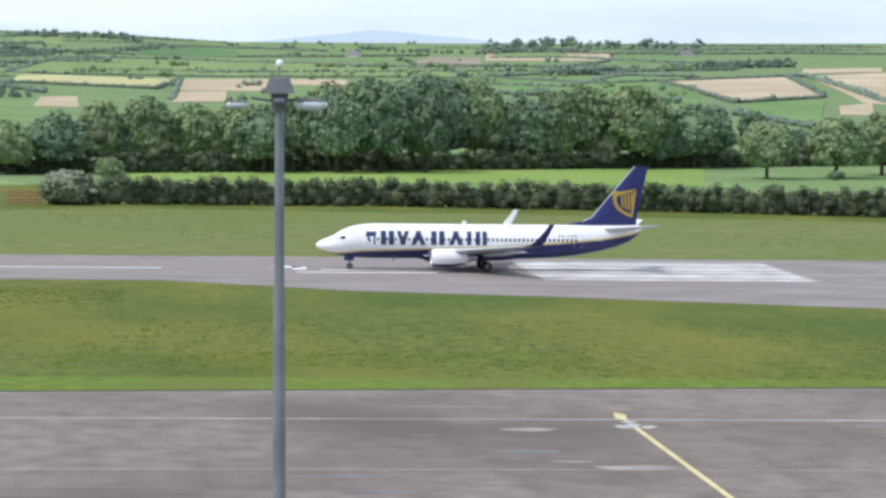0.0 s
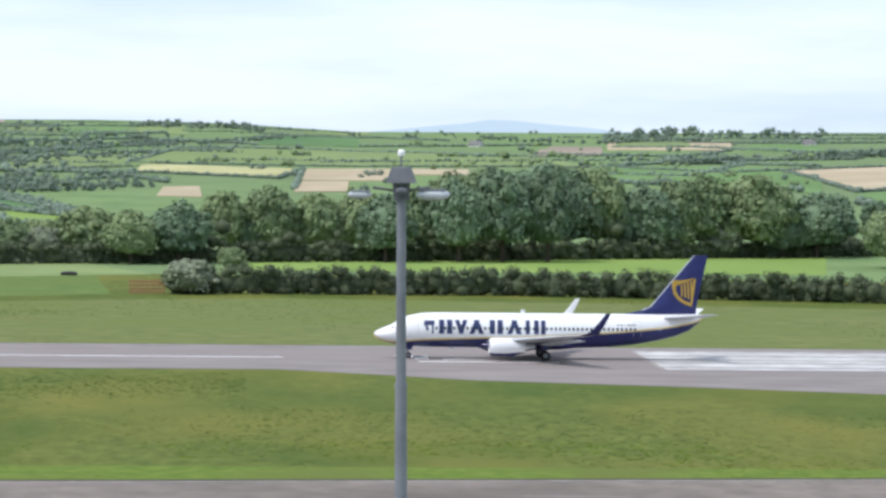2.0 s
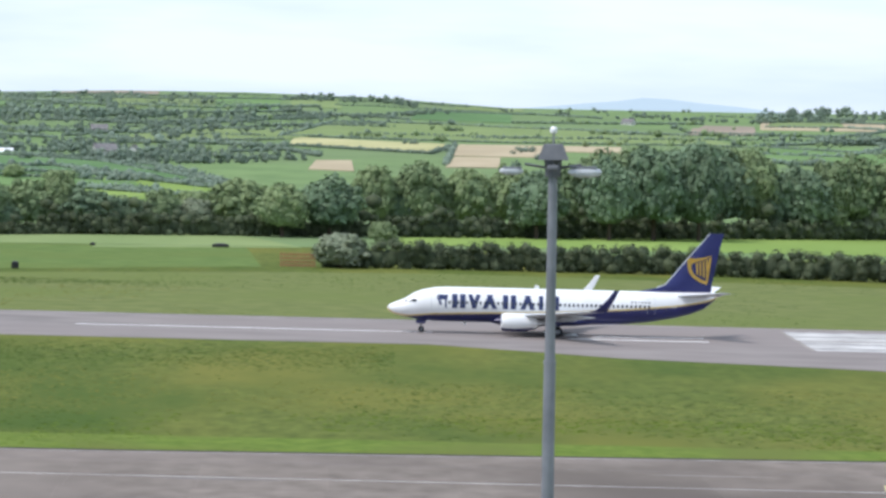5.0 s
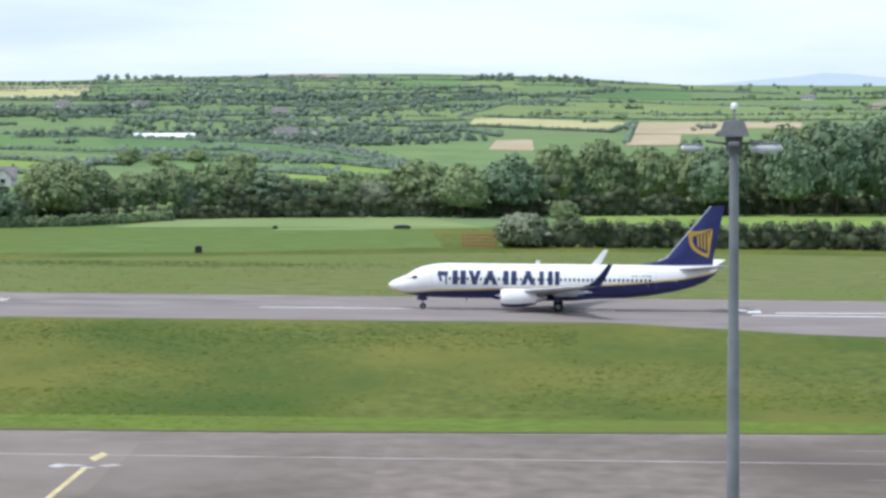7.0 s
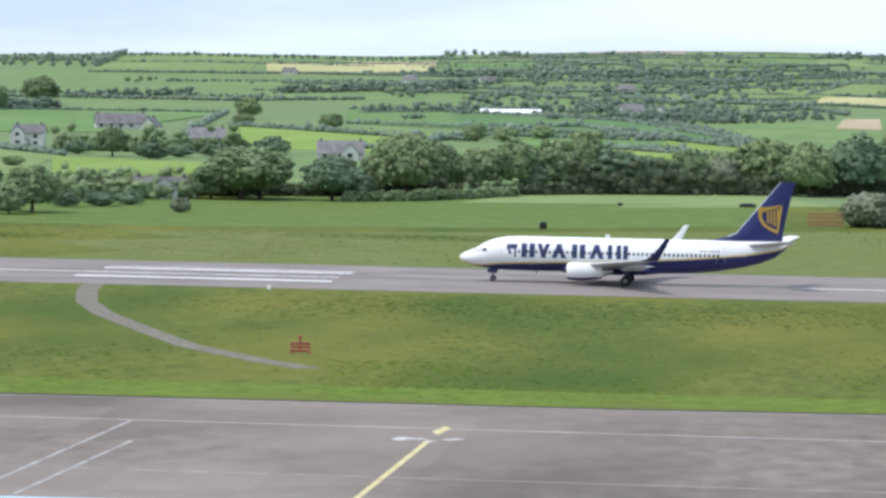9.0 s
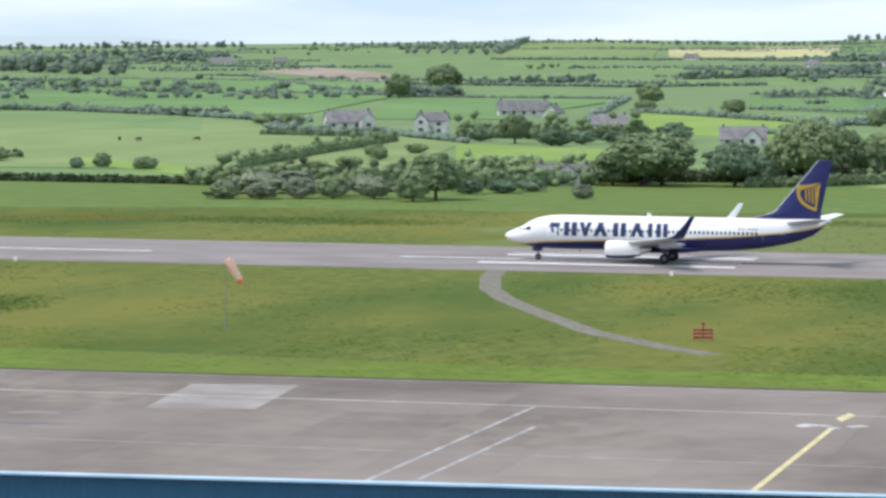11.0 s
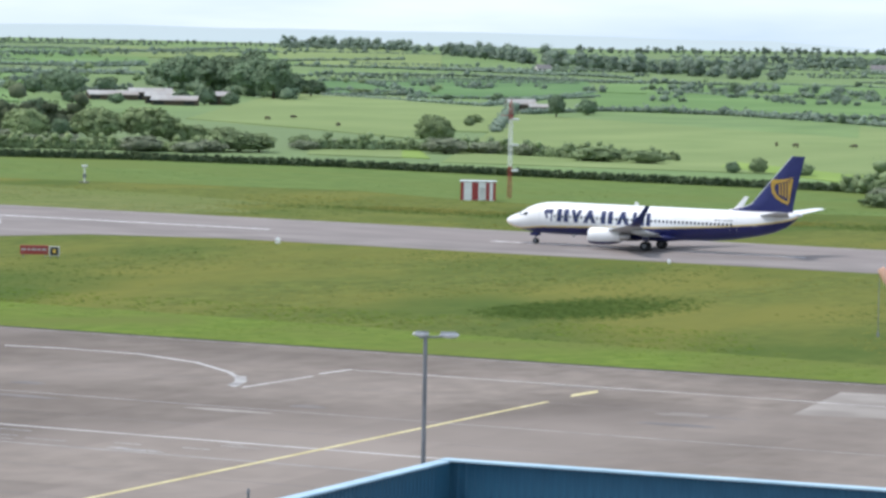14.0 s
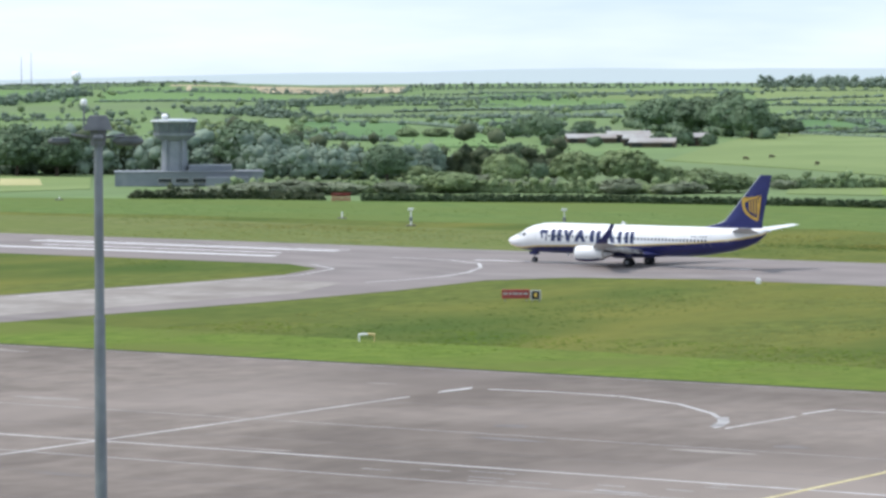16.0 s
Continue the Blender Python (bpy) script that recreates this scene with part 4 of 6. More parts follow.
def copse(h, n, *points):
    """A distant wood: n crowns along a line."""
    hedge_count[0] += 1
    rng = np.random.default_rng(500 + hedge_count[0])
    length = sum(math.hypot(b[0] - a[0], b[1] - a[1]) for a, b in zip(points, points[1:]))
    blobs = []
    for x, y in along(points, max(1.0, length / n)):
        top = h * rng.uniform(0.55, 1.05)
        x, y = x + rng.uniform(-0.4, 0.4) * h, y + rng.uniform(-0.8, 0.8) * h
        g = ground_z(x, y)
        for k in range(5):
            s = top * rng.uniform(0.20, 0.32)
            blobs.append((x + rng.uniform(-0.35, 0.35) * top, y + rng.uniform(-0.3, 0.3) * top, g + rng.uniform(0.25, 0.95) * top - s * 0.4, s * 1.2, s * 1.2, s))
        blobs.append((x, y, g + top * 0.3, top * 0.4, top * 0.4, top * 0.34))
    core = np.array(blobs)
    core[:, 3:] *= 0.75
    pts, faces = joined(clumps(core, 1, rng, 0.3), sprays(blobs, 28, h * 0.078, rng))
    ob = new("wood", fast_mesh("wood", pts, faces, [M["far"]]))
    return tagged(ob, "distant dark green wood on the hillside", "wood", kind="stuff")




# ---------------------------------------------------------------- fields
for k, (kind, corners) in enumerate([
        ("silage", ((4, 680), (112, 682), (127, 775), (5, 739))),
        ("meadow", ((-49, 636), (-13, 656), (-29, 721), (-54, 703))),
        ("pasture", ((-90, 1167), (-50, 1114), (-87, 1343), (-105, 1369))),
        ("silage", ((-77, 1006), (-37, 965), (-41, 1062), (-87, 1135))),
        ("silage", ((-59, 855), (-47, 852), (-63, 996), (-69, 991))),
        ("barley", ((-42, 1751), (24, 1598), (38, 1808), (-44, 1942))),
        ("tan", ((30, 1553), (70, 1540), (82, 1806), (40, 1808))),
        ("tan", ((81, 1667), (111, 1652), (121, 1790), (90, 1806))),
        ("tan", ((25, 1356), (45, 1361), (51, 1528), (32, 1529))),
        ("tan", ((-24, 1288), (-8, 1272), (-10, 1440), (-24, 1434))),
        ("meadow", ((-49, 1974), (74, 1873), (97, 2477), (-31, 2400))),
        ("meadow", ((74, 1873), (185, 1865), (186, 2218), (97, 2477))),
        ("brown", ((197, 2354), (237, 2332), (271, 2649), (236, 2663))),
        ("pasture", ((172, 1660), (219, 1344), (298, 1835), (194, 1864))),
        ("tan", ((262, 2525), (345, 2505), (391, 2835), (300, 2892))),
        ("meadow", ((66, 3161), (128, 3275), (140, 3561), (71, 3397))),
        ("deep", ((22, 2579), (95, 2619), (112, 3110), (34, 2907))),
        ("brown", ((-268, 3497), (-211, 3432), (-215, 3544), (-272, 3540))),
        ("pasture", ((-158, 2778), (-72, 2716), (-84, 3186), (-174, 3234))),
        ("meadow", ((-69, 2930), (-28, 2861), (-39, 3452), (-82, 3479))),
        ("tan", ((239, 1386), (290, 1464), (350, 1872), (264, 1746))),
        ("tan", ((288, 1382), (294, 1369), (433, 2017), (364, 1893))),
        ("tan", ((250, 1238), (261, 1235), (290, 1376), (269, 1335))),
        ("pasture", ((212, 1229), (212, 1082), (278, 1407), (234, 1358))),
        ("pasture", ((159, 1508), (190, 1428), (228, 1688), (193, 1834))),
        ("tan", ((378, 1978), (434, 2034), (468, 2194), (410, 2142))),
        ("brown", ((188, 2244), (231, 2258), (262, 2556), (217, 2540))),
        ("meadow", ((280, 2659), (337, 2652), (361, 2874), (307, 2868))),
        ("pasture", ((344, 2435), (399, 2426), (440, 2725), (400, 2776))),
        ("meadow", ((-78, 641), (-15, 658), (-28, 713), (-72, 679))),
        ("pasture", ((-190, 1253), (-109, 1248), (-136, 1511), (-235, 1548))),
        ("deep", ((-100, 1147), (-48, 1092), (-86, 1311), (-129, 1434))),
        ("silage", ((-144, 948), (-133, 985), (-134, 1107), (-178, 1171))),
        ("pasture", ((-108, 1024), (-61, 980), (-71, 1082), (-128, 1113))),
        ("silage", ((-74, 885), (-35, 928), (-45, 1029), (-83, 1006))),
        ("meadow", ((-143, 1677), (-48, 1866), (4, 2288), (-117, 2076))),
        ("tan", ((-400, 2633), (-346, 2695), (-406, 3200), (-480, 3164))),
        ("pasture", ((-310, 2469), (-259, 2566), (-316, 3133), (-395, 3188))),
        ("meadow", ((-198, 2764), (-123, 2802), (-143, 3261), (-230, 3217))),
        ("brown", ((-297, 3412), (-200, 3364), (-210, 3544), (-302, 3537))),
        ("silage", ((-163, 697), (-134, 700), (-158, 825), (-199, 848))),
        ("meadow", ((-208, 673), (-175, 688), (-198, 855), (-322, 1045))),
        ("pasture", ((-274, 1063), (-238, 1076), (-266, 1433), (-363, 1436))),
        ("silage", ((-175, 950), (-132, 930), (-146, 1075), (-217, 1179))),
        ("pasture", ((-330, 1070), (-311, 1128), (-365, 1435), (-594, 1924))),
        ("pasture", ((-426, 1443), (-355, 1396), (-469, 1854), (-578, 1980))),
        ("brown", ((-614, 2102), (-442, 1746), (-510, 2016), (-625, 2269))),
        ("deep", ((-140, 1186), (-67, 1105), (-78, 1291), (-186, 1493))),
        ("pasture", ((-184, 1244), (-140, 1186), (-186, 1493), (-217, 1465))),
        ("meadow", ((-577, 2578), (-453, 2529), (-568, 3228), (-742, 3414))),
        ("barley", ((-450, 2582), (-333, 2610), (-384, 3014), (-520, 2981))),
        ("meadow", ((-363, 3029), (-294, 3036), (-330, 3409), (-407, 3484))),
        ("meadow", ((-289, 662), (-203, 681), (-220, 872), (-430, 1044))),
        ("meadow", ((-380, 847), (-359, 856), (-471, 1139), (-496, 1107))),
        ("deep", ((-568, 1268), (-541, 1398), (-693, 1774), (-769, 1717))),
        ("pasture", ((-460, 1187), (-321, 1140), (-373, 1477), (-586, 1585))),
        ("pasture", ((-565, 1650), (-381, 1500), (-460, 1801), (-626, 1847))),
        ("silage", ((-245, 701), (-194, 638), (-208, 682), (-252, 730))),
        ("meadow", ((-293, 695), (-251, 692), (-267, 735), (-306, 726))),
        ("meadow", ((-454, 870), (-347, 787), (-478, 1131), (-616, 1270))),
        ("deep", ((-631, 1301), (-536, 1349), (-676, 1716), (-758, 1586))),
        ("pasture", ((-440, 1136), (-345, 1148), (-440, 1464), (-581, 1495))),
        ("meadow", ((-1025, 2129), (-928, 2122), (-1183, 2707), (-1303, 2664))),
        ("pasture", ((-1113, 1896), (-1054, 1970), (-1319, 2463), (-1472, 2507))),
        ("meadow", ((-1213, 2184), (-1134, 2248), (-1390, 2756), (-1520, 2758))),
        ("silage", ((-324, 678), (-298, 677), (-321, 723), (-338, 708))),
        ("pasture", ((-784, 1334), (-738, 1325), (-898, 1611), (-938, 1597))),
        ("pasture", ((-584, 1508), (-526, 1522), (-617, 1786), (-671, 1750))),
        ("deep", ((-717, 1088), (-646, 1044), (-895, 1457), (-993, 1511))),
        ("meadow", ((-457, 878), (-353, 788), (-566, 1263), (-618, 1263))),
        ("tan", ((-1705, 2408), (-1572, 2555), (-1787, 2916), (-1960, 2778))),
        ("pasture", ((-1499, 2036), (-1391, 2124), (-1870, 2772), (-1920, 2624))),
        ("meadow", ((-1100, 2243), (-1083, 2410), (-1360, 3025), (-1459, 2964))),
        ("meadow", ((-454, 584), (-450, 609), (-491, 665), (-511, 658))),
        ("pasture", ((-591, 962), (-569, 980), (-706, 1216), (-728, 1177))),
        ("pasture", ((-1608, 2070), (-1532, 2062), (-1916, 2579), (-1955, 2517))),
        ("meadow", ((-323, 672), (-303, 674), (-327, 728), (-346, 722))),
        ("barley", ((-476, 612), (-469, 618), (-494, 650), (-501, 645))),
]):
    patch_mesh(corners, M[kind], 0.04 + 0.002 * k, "field_" + kind, FIELD_LABEL[kind])

farm_hedge(1.6, (-49, 1974), (16, 1904), (73, 1865), (142, 1861), (191, 1835))
farm_hedge(1.9, (-42, 1737), (23, 1585), (36, 1751))
farm_hedge(1.9, (38, 1808), (26, 1395))
farm_hedge(1.9, (-31, 2400), (51, 2448), (128, 2350), (184, 2191))
farm_hedge(1.9, (-52, 1958), (-30, 2381))
farm_hedge(1.9, (-105, 1369), (-87, 1343), (-50, 1114), (-41, 1062))
farm_hedge(2.4, (-88, 1148), (-63, 1078), (-41, 1058))
farm_hedge(2.4, (-77, 1006), (-58, 992))
farm_hedge(1.9, (25, 2884), (122, 3109), (177, 2914))
farm_hedge(2.5, (-244, 3178), (-190, 3094), (-84, 3186), (-33, 3411))
farm_hedge(2.5, (-203, 2645), (-120, 2587), (-67, 2673), (22, 2559))
farm_hedge(2.5, (95, 2619), (161, 2648), (240, 2717))
farm_hedge(1.9, (195, 2326), (236, 2304), (270, 2209), (341, 2475))
farm_hedge(1.9, (300, 2892), (394, 2858), (485, 2962))
farm_hedge(1.9, (172, 1660), (205, 1617), (268, 1901))
farm_hedge(2.5, (194, 1864), (241, 1967), (272, 1932), (303, 1865))
farm_hedge(2.5, (-172, 2236), (-119, 2204), (-65, 2448), (-32, 2518))
farm_hedge(3.1, (-142, 1854), (-108, 1755), (-70, 1729), (-42, 1676))
farm_hedge(2.5, (-63, 1565), (-41, 1623), (-24, 1511))
farm_hedge(1.9, (264, 1746), (237, 1375), (287, 1453), (350, 1872))
farm_hedge(1.9, (264, 1746), (353, 1887))
farm_hedge(2.5, (350, 1872), (364, 1893), (323, 1584), (297, 1386))
farm_hedge(1.9, (193, 1834), (228, 1688), (264, 1746))
farm_hedge(2.5, (159, 1508), (190, 1422), (207, 1402))
farm_hedge(2.5, (277, 2627), (334, 2631), (378, 2410), (454, 2416))
farm_hedge(2.5, (240, 2008), (290, 2051), (362, 2099))
farm_hedge(2.5, (356, 2839), (436, 2782), (533, 2835), (593, 2765))
farm_hedge(2.4, (212, 1229), (212, 1082))
farm_hedge(1.6, (-235, 1548), (-178, 1575), (-106, 1369), (-48, 1092), (-39, 1029))
farm_hedge(2, (-190, 1253), (-144, 1204), (-109, 1248), (-68, 1096), (-45, 1029))
farm_hedge(2, (-144, 948), (-133, 985), (-134, 1107), (-116, 1100))
farm_hedge(2, (-128, 1113), (-71, 1082))
farm_hedge(2, (-84, 1006), (-35, 928))
farm_hedge(1.9, (-143, 1677), (-100, 1777), (-48, 1874))
farm_hedge(1.9, (-161, 1882), (-117, 2076), (-70, 2206), (5, 2401))
farm_hedge(2.5, (-378, 2490), (-305, 2430), (-254, 2557), (-184, 2462))
farm_hedge(2.5, (-303, 1999), (-252, 1958), (-218, 1930), (-159, 1830))
farm_hedge(3.1, (-316, 3133), (-211, 2820), (-121, 2758), (-48, 2907))
farm_hedge(2.5, (-201, 2307), (-134, 2257), (-86, 2467), (-35, 2610))
farm_hedge(2.5, (-415, 3264), (-322, 3197), (-233, 3256), (-143, 3261))
farm_hedge(2, (-97, 636), (-86, 645), (-71, 674))
farm_hedge(2, (-330, 1070), (-298, 1038), (-283, 1025))
farm_hedge(2, (-270, 940), (-244, 939), (-198, 855))
farm_hedge(1.6, (-610, 1979), (-572, 1948), (-370, 1465), (-315, 1447), (-268, 1444))
farm_hedge(1.2, (-426, 1443), (-484, 1570))
farm_hedge(2.4, (-162, 695), (-142, 671))
farm_hedge(2.4, (-217, 1179), (-145, 1071), (-123, 1052))
farm_hedge(1.9, (-266, 1433), (-208, 1056))
farm_hedge(1.9, (-217, 1465), (-186, 1493), (-119, 1384), (-78, 1291))
farm_hedge(2.4, (-140, 1186), (-99, 1152), (-67, 1105))
farm_hedge(2.5, (-445, 1760), (-380, 1746), (-320, 1722), (-263, 1782))
farm_hedge(2.5, (-719, 2331), (-625, 2269), (-572, 2263))
farm_hedge(2.5, (-568, 2537), (-446, 2489), (-326, 2559), (-273, 2692))
farm_hedge(2.5, (-520, 2981), (-392, 3074), (-310, 3059))
farm_hedge(2.5, (-368, 2168), (-277, 2094), (-173, 2006), (-120, 1978))
farm_hedge(2, (-430, 1044), (-440, 1157), (-395, 1132), (-342, 1085), (-288, 1023))
farm_hedge(2, (-278, 962), (-255, 928), (-220, 872))
farm_hedge(1.6, (-568, 1268), (-534, 1295), (-541, 1398))
farm_hedge(1.6, (-586, 1585), (-517, 1512), (-446, 1528), (-375, 1476))
farm_hedge(1.6, (-565, 1650), (-626, 1847), (-536, 1836), (-458, 1802))
farm_hedge(1.9, (-769, 1717), (-693, 1774), (-650, 1758))
farm_hedge(2.4, (-471, 1139), (-359, 856))
farm_hedge(2.5, (-910, 2031), (-841, 2041), (-719, 1907))
farm_hedge(2.4, (-203, 681), (-211, 766), (-217, 862))
farm_hedge(1.6, (-616, 1270), (-486, 1149), (-581, 1495))
farm_hedge(1.9, (-758, 1586), (-726, 1648), (-676, 1716))
farm_hedge(2.4, (-440, 1136), (-391, 1133), (-340, 1130))
farm_hedge(1.9, (-1303, 2664), (-1183, 2707))
farm_hedge(2.5, (-1035, 2051), (-902, 2064), (-771, 1940))
farm_hedge(2.5, (-1472, 2507), (-1319, 2463), (-1390, 2756))
farm_hedge(2.5, (-1091, 1858), (-1020, 1831), (-1030, 1923))
farm_hedge(2.5, (-938, 1597), (-898, 1611))
farm_hedge(2.5, (-848, 1774), (-783, 1838), (-682, 1778), (-622, 1800))
farm_hedge(1.9, (-621, 1280), (-640, 1362), (-588, 1334))
farm_hedge(2, (-342, 710), (-319, 724), (-287, 721), (-262, 723))
farm_hedge(1.9, (-993, 1511), (-895, 1457), (-720, 1240))
farm_hedge(2.4, (-709, 1075), (-646, 1044))
farm_hedge(2.5, (-1487, 2020), (-1374, 2098), (-1367, 2212))
farm_hedge(2.2, (-1700, 2402), (-1569, 2550), (-1787, 2916))
farm_hedge(2.5, (-1098, 1776), (-1072, 1860), (-1073, 2000))
farm_hedge(2.5, (-1280, 1975), (-1310, 2163), (-1305, 2346), (-1270, 2590))
farm_hedge(2.5, (-1459, 2964), (-1377, 3062))
farm_hedge(2.5, (-1087, 2216), (-1070, 2381))
farm_hedge(3.1, (-937, 1547), (-926, 1664), (-879, 1638))
farm_hedge(2.5, (-2177, 2804), (-2113, 2853), (-1994, 2937))
farm_hedge(1.9, (-619, 1262), (-587, 1309))

copse(12.9, 70, (-1168, 2688), (-1006, 2443), (-817, 2167), (-655, 1973))
copse(5.3, 30, (-745, 2970), (-668, 2989))
copse(7.1, 26, (-821, 2511), (-764, 2518))
copse(8.7, 26, (-1417, 2898), (-1355, 2927), (-1282, 2946))
copse(10.6, 30, (-1228, 2832), (-1125, 2719))
copse(3.4, 24, (-730, 1577), (-571, 1285))
copse(7.1, 30, (-70, 3212), (-2, 3252), (32, 3124))
copse(10, 30, (323, 3108), (401, 3279), (507, 3121))
copse(4.4, 30, (-105, 1369), (-79, 1317), (-43, 1383))
copse(5.3, 30, (-185, 2413), (-138, 2494))
copse(4.4, 24, (238, 1968), (278, 1970))
copse(6.4, 50, (-303, 1999), (-261, 1957), (-244, 2073))
copse(7, 50, (-259, 2566), (-207, 2470), (-159, 2424), (-86, 2467))
copse(4.4, 40, (-116, 1379), (-86, 1455), (-59, 1433), (-28, 1434))
copse(7, 30, (-438, 3537), (-379, 3445), (-283, 3037))
copse(7.8, 40, (-698, 2799), (-604, 2716), (-706, 3296))
copse(5.4, 40, (-363, 1436), (-349, 1495))
copse(5.7, 60, (-323, 1900), (-278, 1986), (-238, 2041))
copse(4.4, 60, (-221, 1495), (-180, 1543), (-90, 1496))
copse(4.5, 40, (-407, 1769), (-377, 1813), (-362, 1854))
copse(7.3, 50, (-316, 2448), (-228, 2361), (-144, 2377))
copse(7, 40, (-938, 2716), (-872, 2738), (-801, 2665))
copse(8.2, 50, (-1472, 1896), (-1520, 1995), (-1683, 2272))
copse(5.8, 50, (-1223, 1754), (-1145, 1686), (-1037, 1588))
copse(10.9, 40, (-1505, 3076), (-1480, 3088), (-1335, 2979))
copse(4.6, 60, (-1280, 1975), (-1297, 2112), (-1248, 2164), (-1255, 2289))
copse(2.7, 40, (-696, 1190), (-646, 1144), (-688, 1272))
copse(6.3, 40, (-1384, 2164), (-1280, 1975), (-1239, 1848))
copse(6.3, 30, (294, 2835), (346, 2899), (374, 2837))
copse(5.2, 40, (231, 1913), (278, 1970))
copse(6.3, 40, (329, 2121), (420, 2231))
copse(4.3, 40, (-69, 2517), (-16, 2518), (42, 2827))

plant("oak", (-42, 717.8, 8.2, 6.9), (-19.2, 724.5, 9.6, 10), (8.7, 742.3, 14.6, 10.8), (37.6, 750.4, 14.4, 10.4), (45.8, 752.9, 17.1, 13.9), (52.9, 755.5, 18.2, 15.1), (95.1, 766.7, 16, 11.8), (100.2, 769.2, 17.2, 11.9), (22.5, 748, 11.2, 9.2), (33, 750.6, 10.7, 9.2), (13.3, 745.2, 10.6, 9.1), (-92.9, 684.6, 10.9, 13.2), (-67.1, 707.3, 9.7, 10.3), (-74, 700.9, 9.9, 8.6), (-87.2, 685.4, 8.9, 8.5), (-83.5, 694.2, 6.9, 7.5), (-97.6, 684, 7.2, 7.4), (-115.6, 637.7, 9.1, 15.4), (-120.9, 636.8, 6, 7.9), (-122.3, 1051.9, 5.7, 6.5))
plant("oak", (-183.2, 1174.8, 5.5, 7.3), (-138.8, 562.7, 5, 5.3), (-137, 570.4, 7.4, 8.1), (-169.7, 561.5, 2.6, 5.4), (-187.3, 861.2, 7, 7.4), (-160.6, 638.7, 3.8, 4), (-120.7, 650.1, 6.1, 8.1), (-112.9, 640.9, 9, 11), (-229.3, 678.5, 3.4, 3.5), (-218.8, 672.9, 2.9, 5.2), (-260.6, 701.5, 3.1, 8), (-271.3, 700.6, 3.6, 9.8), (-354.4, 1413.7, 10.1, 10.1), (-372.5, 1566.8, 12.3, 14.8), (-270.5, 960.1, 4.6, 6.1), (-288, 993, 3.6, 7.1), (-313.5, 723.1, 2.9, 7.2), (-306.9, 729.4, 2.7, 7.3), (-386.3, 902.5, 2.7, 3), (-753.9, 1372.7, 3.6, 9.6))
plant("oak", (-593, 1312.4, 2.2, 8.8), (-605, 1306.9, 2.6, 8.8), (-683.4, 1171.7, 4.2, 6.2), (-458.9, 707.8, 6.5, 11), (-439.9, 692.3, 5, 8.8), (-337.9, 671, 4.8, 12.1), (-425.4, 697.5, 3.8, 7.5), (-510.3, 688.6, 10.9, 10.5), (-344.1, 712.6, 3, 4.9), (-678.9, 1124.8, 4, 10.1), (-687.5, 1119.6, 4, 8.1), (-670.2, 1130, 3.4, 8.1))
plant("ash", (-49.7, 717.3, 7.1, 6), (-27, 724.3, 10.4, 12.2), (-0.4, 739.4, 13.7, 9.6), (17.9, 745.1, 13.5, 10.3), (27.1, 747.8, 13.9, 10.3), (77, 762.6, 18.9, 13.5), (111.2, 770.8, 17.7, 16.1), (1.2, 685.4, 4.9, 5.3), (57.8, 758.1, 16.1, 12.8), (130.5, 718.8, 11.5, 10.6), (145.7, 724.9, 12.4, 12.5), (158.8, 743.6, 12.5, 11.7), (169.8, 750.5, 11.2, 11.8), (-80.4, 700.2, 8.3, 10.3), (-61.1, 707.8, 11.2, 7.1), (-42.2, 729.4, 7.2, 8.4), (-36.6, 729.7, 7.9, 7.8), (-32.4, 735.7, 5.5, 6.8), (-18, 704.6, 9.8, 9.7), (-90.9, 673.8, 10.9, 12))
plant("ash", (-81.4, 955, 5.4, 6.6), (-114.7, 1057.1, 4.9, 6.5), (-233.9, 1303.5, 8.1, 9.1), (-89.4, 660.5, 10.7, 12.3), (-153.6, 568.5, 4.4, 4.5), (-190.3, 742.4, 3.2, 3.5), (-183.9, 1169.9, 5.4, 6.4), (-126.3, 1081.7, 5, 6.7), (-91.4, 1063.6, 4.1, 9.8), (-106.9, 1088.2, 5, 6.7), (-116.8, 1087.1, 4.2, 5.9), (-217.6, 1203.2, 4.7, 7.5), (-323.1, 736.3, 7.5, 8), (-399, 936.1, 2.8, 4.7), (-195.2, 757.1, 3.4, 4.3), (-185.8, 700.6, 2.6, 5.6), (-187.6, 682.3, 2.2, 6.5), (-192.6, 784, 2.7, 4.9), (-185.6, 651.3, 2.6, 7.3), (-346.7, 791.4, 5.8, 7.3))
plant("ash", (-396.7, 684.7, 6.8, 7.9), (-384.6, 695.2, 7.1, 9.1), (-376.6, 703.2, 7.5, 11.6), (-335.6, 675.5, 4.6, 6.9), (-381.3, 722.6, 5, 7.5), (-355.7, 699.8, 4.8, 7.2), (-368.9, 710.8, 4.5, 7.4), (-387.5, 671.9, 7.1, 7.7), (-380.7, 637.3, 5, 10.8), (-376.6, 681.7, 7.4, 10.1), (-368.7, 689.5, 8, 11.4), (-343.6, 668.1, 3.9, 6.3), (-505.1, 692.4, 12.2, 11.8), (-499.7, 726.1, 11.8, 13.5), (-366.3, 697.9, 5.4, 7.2))
